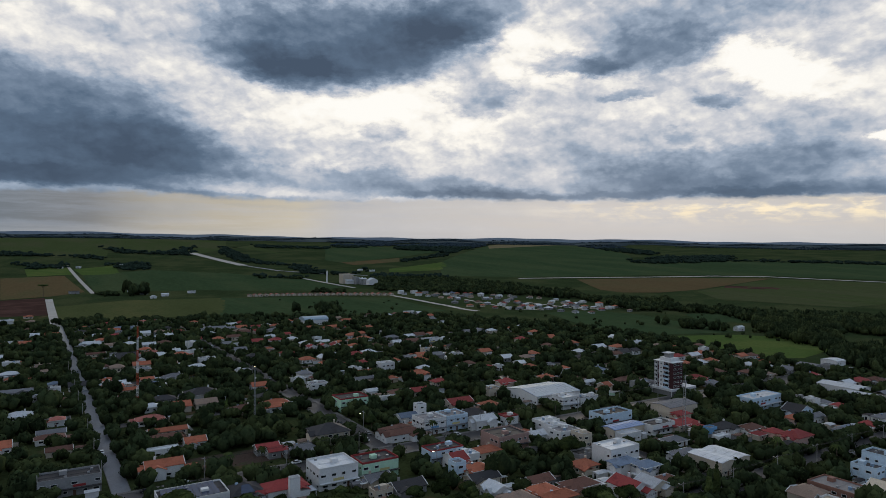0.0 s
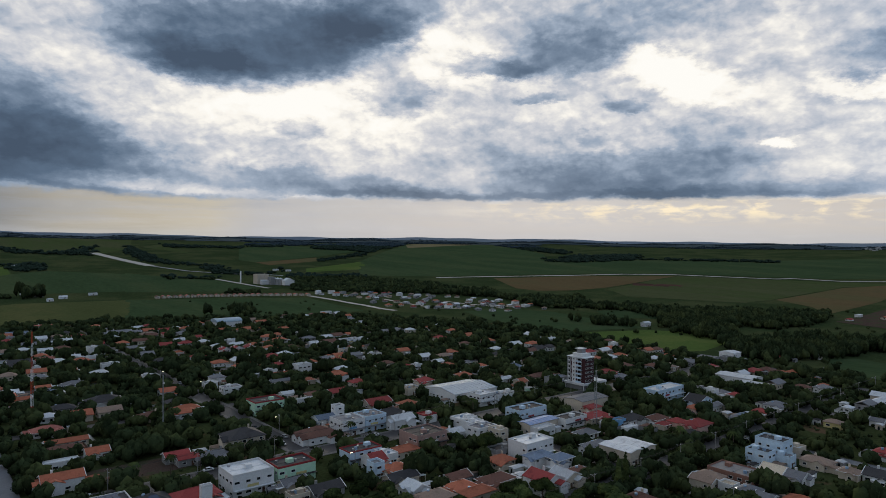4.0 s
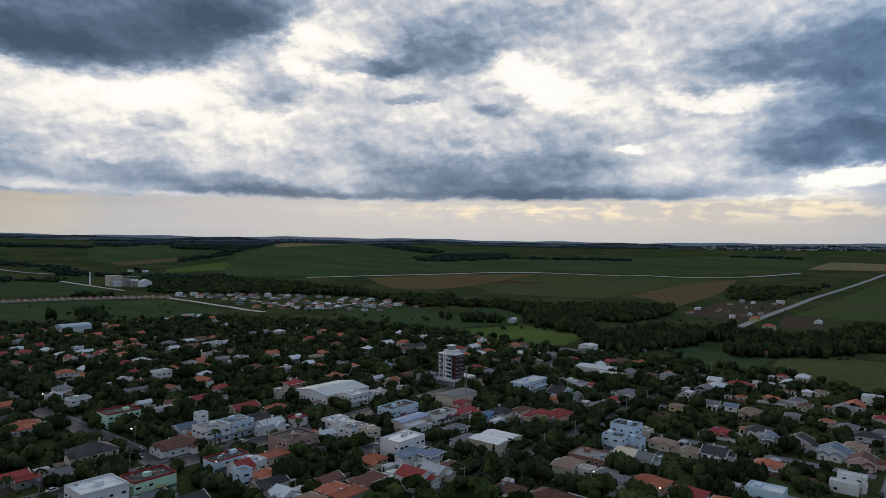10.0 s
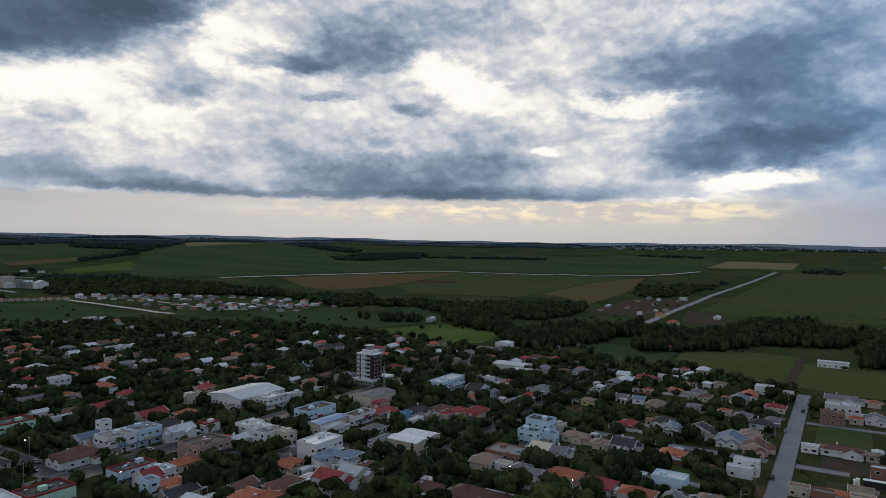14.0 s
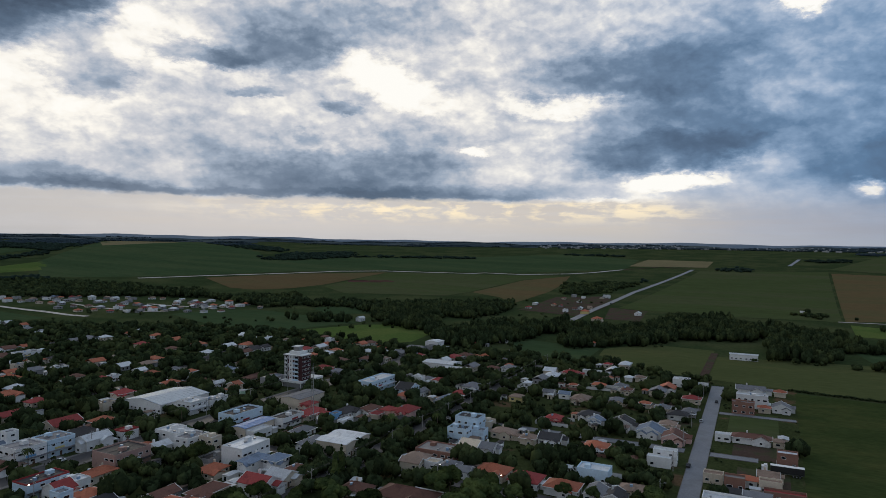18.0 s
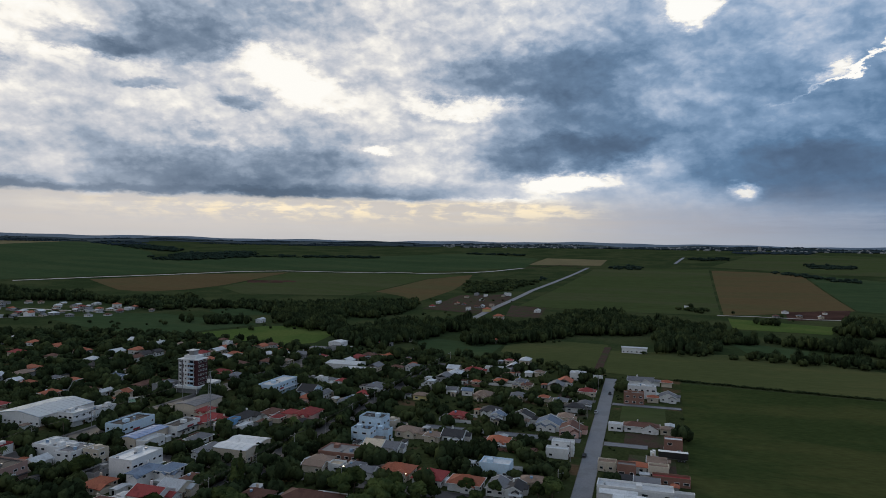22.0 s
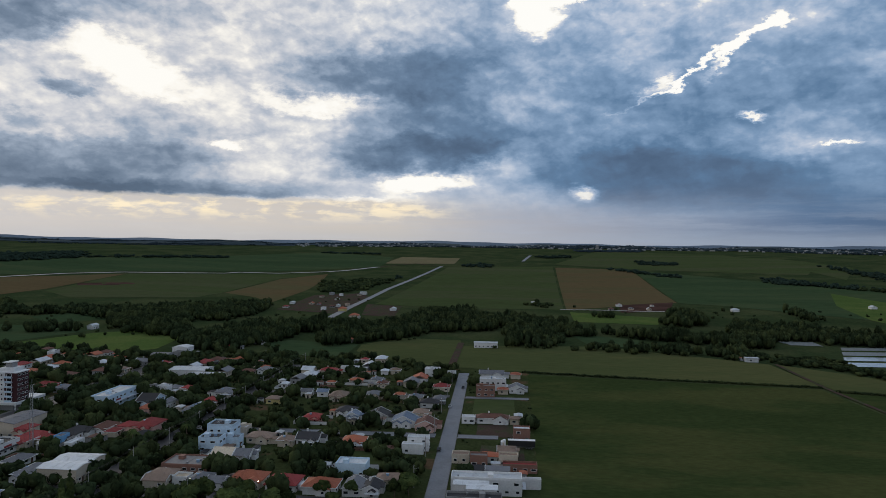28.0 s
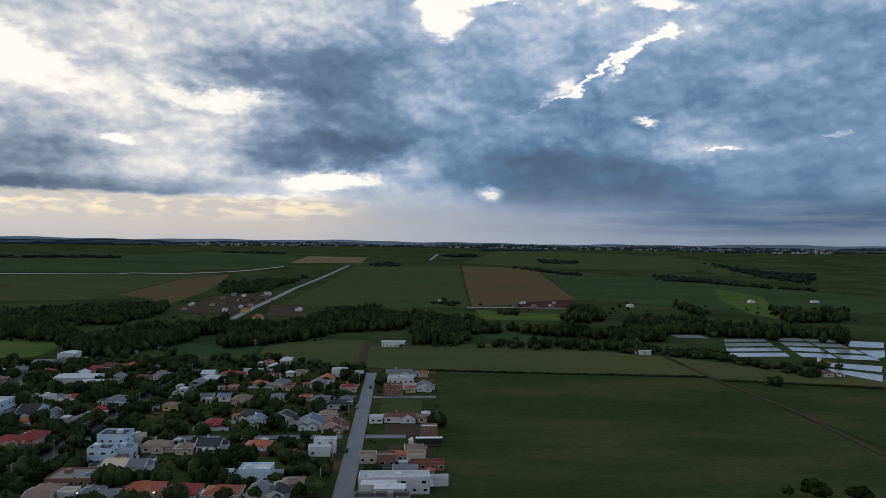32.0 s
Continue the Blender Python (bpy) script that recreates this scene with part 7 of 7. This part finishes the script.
def crown_kit(seed, lumps, level, sprays, flat=0.85):
    """A crown of unit size made of triangles, to be scattered."""
    r = random.Random(seed)
    vs, fs, n = [], [], 0
    for i in range(lumps):
        a, q = i * 2.4, math.sqrt((i + 0.2) / lumps) * 0.62
        c = (q * math.cos(a), q * math.sin(a), 0.62 - 0.28 * q + r.uniform(-0.08, 0.08))
        rad = r.uniform(0.36, 0.5) if lumps > 1 else 0.9
        v, f = lump(r, c, rad, flat, level, 0.4)
        vs.append(v), fs.append(f + n)
        n += len(v)
        if sprays:
            v, f = leaves(r, c, rad, flat, sprays, 0.10)
            tri = np.array([t for a_, b_, c_, d_ in f for t in ((a_, b_, c_), (a_, c_, d_))])
            vs.append(v), fs.append(tri + n)
            n += len(v)
    return np.concatenate(vs), np.concatenate(fs)


KITS_NEAR = [crown_kit(s, 6, ICO1, 16) for s in range(30, 38)]
KITS_MID = [crown_kit(s, 4, ICO1, 6) for s in range(40, 48)]
KITS_FAR = [crown_kit(s, 3, ICO1, 0) for s in range(50, 56)]


def scatter(grove, kits, x, y, size, tall):
    vs, fs = tree_rng.choice(kits)
    a = tree_rng.uniform(0, 6.3)
    c, s = math.cos(a), math.sin(a)
    turn = np.array([[c, s, 0], [-s, c, 0], [0, 0, 1]])
    grove.add(vs @ turn * np.array([size, size, tall]) + np.array([x, y, height(x, y) - 0.02 * tall]), fs)


town_grove = Grove()
for x, y, size in spots[280:]:
    s = size * tree_rng.uniform(3.6, 5.0)
    scatter(town_grove, KITS_NEAR if math.hypot(x, y) < 560 else KITS_MID, x, y, s, s * tree_rng.uniform(1.2, 1.7))
town_grove.build("town_trees", M["wood_leaf"], "dense dark green trees among the houses", "trees")

# shrubs, hedges and rank growth in the gardens
shrubs = Grove()
for k in range(9000):
    x, y = tree_rng.uniform(-120, 540), tree_rng.uniform(-18, 620)
    if math.hypot(x, y) < 190 or not inside(x, y, TOWN) or on_street(x, y) or in_open(x, y) or built(x, y, 0.6):
        continue
    s = tree_rng.uniform(0.5, 1.5)
    scatter(shrubs, KITS_MID, x, y, s, s * tree_rng.uniform(0.8, 1.5))
shrubs.build("garden_shrubs", M["wood_leaf"], "low shrubs and hedges in the gardens", "shrubs")

# woods along the stream, between the fields and on the far slopes
near_wood, mid_wood, far_wood, ridge_wood = Grove(), Grove(), Grove(), Grove()


def wood(poly, tall, gap):
    """Fill a stretch of land with trees, spaced by a gap."""
    xs, ys = [p[0] for p in poly], [p[1] for p in poly]
    y = min(ys)
    while y < max(ys):
        x = min(xs)
        while x < max(xs):
            px_, py_ = x + tree_rng.uniform(-0.7, 0.7) * gap, y + tree_rng.uniform(-0.7, 0.7) * gap
            stand = noise.noise(Vector((px_ / 38, py_ / 38, 0)))
            if inside(px_ + tree_rng.uniform(-1, 1) * gap, py_ + tree_rng.uniform(-1, 1) * gap, poly) and stand > -0.45 and not any(inside(px_, py_, p) for p in PONDS):
                d = math.hypot(px_, py_)
                t = tall * tree_rng.uniform(0.6, 1.2) * (1 + 0.5 * stand)
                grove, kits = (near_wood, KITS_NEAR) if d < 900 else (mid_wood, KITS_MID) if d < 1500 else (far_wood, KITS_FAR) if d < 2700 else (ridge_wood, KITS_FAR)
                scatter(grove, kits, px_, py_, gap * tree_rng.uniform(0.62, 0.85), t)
            x += gap
        y += gap


wood([(-29, 1928), (28, 1797), (80, 1859), (74, 1752), (-2, 1747)], 8, 11.3)
wood([(-67, 2215), (43, 2142), (117, 2101), (181, 2063), (170, 1981), (83, 2093), (-63, 2088)], 8, 12.7)
wood([(204, 2519), (251, 2352), (335, 2208), (503, 2468), (413, 2097), (275, 2177), (229, 2237)], 8, 14.4)
wood([(172, 1856), (270, 1844), (247, 1689), (172, 1684)], 8, 10.9)
wood([(145, 1258), (180, 1246), (170, 1193), (141, 1204)], 20, 12.3)
wood([(94, 1266), (132, 1232), (123, 1203), (94, 1226)], 7, 8.2)
wood([(598, 2483), (556, 1858), (640, 1713), (610, 1500), (643, 1460), (781, 1569), (630, 1430), (559, 1510), (593, 1718), (504, 1868), (527, 2186)], 8, 11.9)
wood([(732, 2549), (891, 2385), (983, 2380), (921, 2266), (860, 2322), (709, 2371)], 7, 15.0)
wood([(1086, 2607), (1308, 2751), (1095, 2312), (1003, 2350)], 7, 15.7)
wood([(1488, 3084), (1420, 2686), (1313, 2482), (1171, 2407)], 7, 17.9)
wood([(1350, 2508), (1637, 2561), (1276, 1996), (1170, 2158)], 9, 16.9)
wood([(964, 1766), (1210, 1892), (1173, 1835), (936, 1708)], 7, 12.5)
wood([(449, 1516), (474, 1508), (446, 1421), (426, 1437)], 8, 9.7)
wood([(476, 1473), (533, 1437), (508, 1384), (463, 1420)], 7, 9.6)
wood([(457, 1172), (496, 1126), (485, 1100), (441, 1129)], 7, 8.2)
wood([(311, 881), (329, 887), (311, 843), (301, 849)], 20, 9.9)
wood([(352, 901), (379, 887), (348, 815), (326, 827)], 13, 6.9)
wood([(696, 1419), (840, 1312), (661, 1033), (596, 1068), (560, 1126)], 8, 8.8)
wood([(787, 1253), (853, 1058), (818, 1003), (843, 952), (849, 883), (791, 786), (903, 727), (765, 616), (740, 651), (790, 822), (740, 929), (637, 1014)], 11, 8.3)
wood([(1866, 2974), (1757, 2403), (1407, 2076), (1154, 1839)], 8, 16.0)
wood([(2011, 2060), (2078, 1935), (1948, 1616), (1794, 1496), (1812, 1615), (1904, 1823)], 8, 15.6)
wood([(1586, 1413), (1536, 1347), (1812, 1460), (1560, 1257), (1498, 1320)], 8, 12.7)
wood([(1746, 1434), (1989, 1338), (1760, 1184), (1531, 1257)], 8, 12.9)
wood([(1801, 1211), (1883, 1090), (1946, 1012), (2018, 884), (1964, 860), (1891, 1010), (1772, 1192)], 8, 13.3)
wood([(796, 652), (859, 600), (849, 527), (900, 465), (930, 407), (762, 333), (790, 393), (647, 328), (631, 340), (663, 407), (756, 466), (807, 563), (788, 602), (768, 630)], 11, 6.8)
wood([(662, 543), (662, 506), (661, 486), (669, 454), (658, 442), (646, 488), (640, 524)], 11, 6.5)
wood([(646, 335), (644, 291), (643, 281), (602, 304)], 11, 6.5)
wood([(775, 482), (894, 459), (933, 432), (993, 364), (903, 334), (811, 331), (770, 346), (777, 393), (640, 326), (657, 359), (697, 437)], 11, 6.6)
wood([(589, 309), (645, 298), (664, 289), (733, 280), (738, 237), (788, 214), (692, 188), (672, 215), (601, 218), (576, 239), (535, 247), (570, 279)], 11, 6.5)
wood([(1368, 386), (1460, 300), (1437, 254), (1556, 244), (1424, 248), (1193, 277), (1168, 330)], 8, 9.4)
wood([(1949, 130), (2015, 37), (1903, 39), (1917, 130)], 8, 11.8)
wood([(716, 202), (730, 145), (814, 125), (892, 103), (911, 59), (849, 11), (767, 1), (727, 0), (703, 71), (636, 110), (593, 167)], 11, 6.5)
wood([(2416, 683), (2407, 458), (2357, 448), (2364, 669)], 8, 14.8)
wood([(858, -2), (796, -73), (728, -75), (717, -121), (697, -167), (693, -241), (627, -218), (660, -178), (673, -137), (703, -119), (687, -63), (617, -49), (603, -2)], 11, 6.5)
wood([(613, -55), (611, -107), (597, -103), (604, -54)], 7, 6.5)
wood([(609, -117), (603, -138), (598, -176), (612, -213), (569, -198), (585, -175), (590, -114)], 11, 6.5)
wood([(1922, -294), (1661, -412), (1617, -454), (1630, -400), (1884, -288)], 8, 11.1)
wood([(2174, -423), (2128, -547), (2039, -524), (2060, -407)], 8, 12.8)
wood([(2374, -110), (2436, -235), (2318, -217), (2300, -113)], 8, 13.8)
wood([(2835, -307), (2906, -591), (2730, -547), (2700, -293)], 7, 16.1)
wood([(857, -207), (925, -238), (926, -260), (814, -248), (770, -208), (789, -192)], 15, 8.1)
wood([(888, -126), (890, -144), (871, -142), (869, -123)], 11, 6.6)
wood([(1043, -38), (1058, -54), (1027, -51), (1026, -37)], 7, 7.2)
wood([(1033, -53), (1029, -76), (993, -73), (992, -51)], 7, 7.1)
wood([(1612, -615), (1461, -658), (1345, -711), (1204, -779), (1283, -715), (1444, -611), (1480, -568)], 8, 10.0)
wood([(1969, -907), (1717, -909), (1579, -945), (1582, -1006), (1361, -833), (1566, -850), (1769, -870)], 8, 11.9)
wood([(1003, -404), (885, -399), (911, -433), (863, -386), (948, -385)], 14, 8.1)
wood([(837, -283), (787, -307), (768, -351), (730, -382), (691, -404), (687, -470), (601, -412), (647, -397), (637, -351), (667, -313), (672, -264), (630, -239), (644, -218)], 11, 6.5)
wood([(910, -514), (895, -548), (892, -611), (787, -539), (785, -460)], 11, 7.2)
wood([(609, -206), (597, -230), (574, -222), (556, -188)], 5, 6.5)
wood([(593, -229), (565, -280), (531, -264), (510, -289), (493, -277), (525, -257), (551, -215)], 4, 6.5)
wood([(510, -293), (474, -291), (482, -312), (451, -291), (458, -275), (489, -282)], 5, 6.5)
wood([(528, -324), (508, -344), (495, -335), (486, -315)], 4, 6.5)
wood([(445, -241), (442, -249), (434, -243), (435, -236)], 7, 6.5)

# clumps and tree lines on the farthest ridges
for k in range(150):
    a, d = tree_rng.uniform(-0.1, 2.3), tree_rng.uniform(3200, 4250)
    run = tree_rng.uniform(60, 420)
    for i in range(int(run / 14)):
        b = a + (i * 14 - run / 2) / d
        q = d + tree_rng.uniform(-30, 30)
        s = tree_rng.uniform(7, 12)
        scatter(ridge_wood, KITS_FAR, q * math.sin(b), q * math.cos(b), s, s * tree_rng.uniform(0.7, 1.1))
# lone trees and bushes scattered along the valley and the field edges
for k in range(900):
    a, d = tree_rng.uniform(-0.05, 2.2), tree_rng.uniform(600, 1100)
    x, y = d * math.sin(a), d * math.cos(a)
    if noise.noise(Vector((x / 90, y / 90, 3))) > 0.08 and not inside(x, y, TOWN) and not (x > 850 and -95 < y < 220) and not (x < 330 and y > 700) and not (y < -60 and x < 780):
        s = tree_rng.uniform(1.5, 4.2)
        scatter(near_wood, KITS_MID, x, y, s, s * tree_rng.uniform(0.9, 1.7))
# a hedge between the crop fields
for (ax, ay), (bx, by) in (((490, -15), (478, -89)), ((478, -89), (462, -215)), ((450, -218), (422, -317))):
    n = int(math.hypot(bx - ax, by - ay) / 1.6)
    for i in range(n):
        scatter(near_wood, KITS_MID, ax + (bx - ax) * i / n, ay + (by - ay) * i / n, 1.5, tree_rng.uniform(1.4, 2.4))
near_wood.build("stream_woods", M["wood_leaf"], "thick dark woods along the stream", "woods")
mid_wood.build("field_woods", M["wood_leaf"], "dark woods between the fields", "woods")
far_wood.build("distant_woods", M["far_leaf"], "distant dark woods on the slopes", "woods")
ridge_wood.build("ridge_woods", M["hazed_ridge_leaf"], "tree lines on the farthest ridges, haze in their colour", "woods")
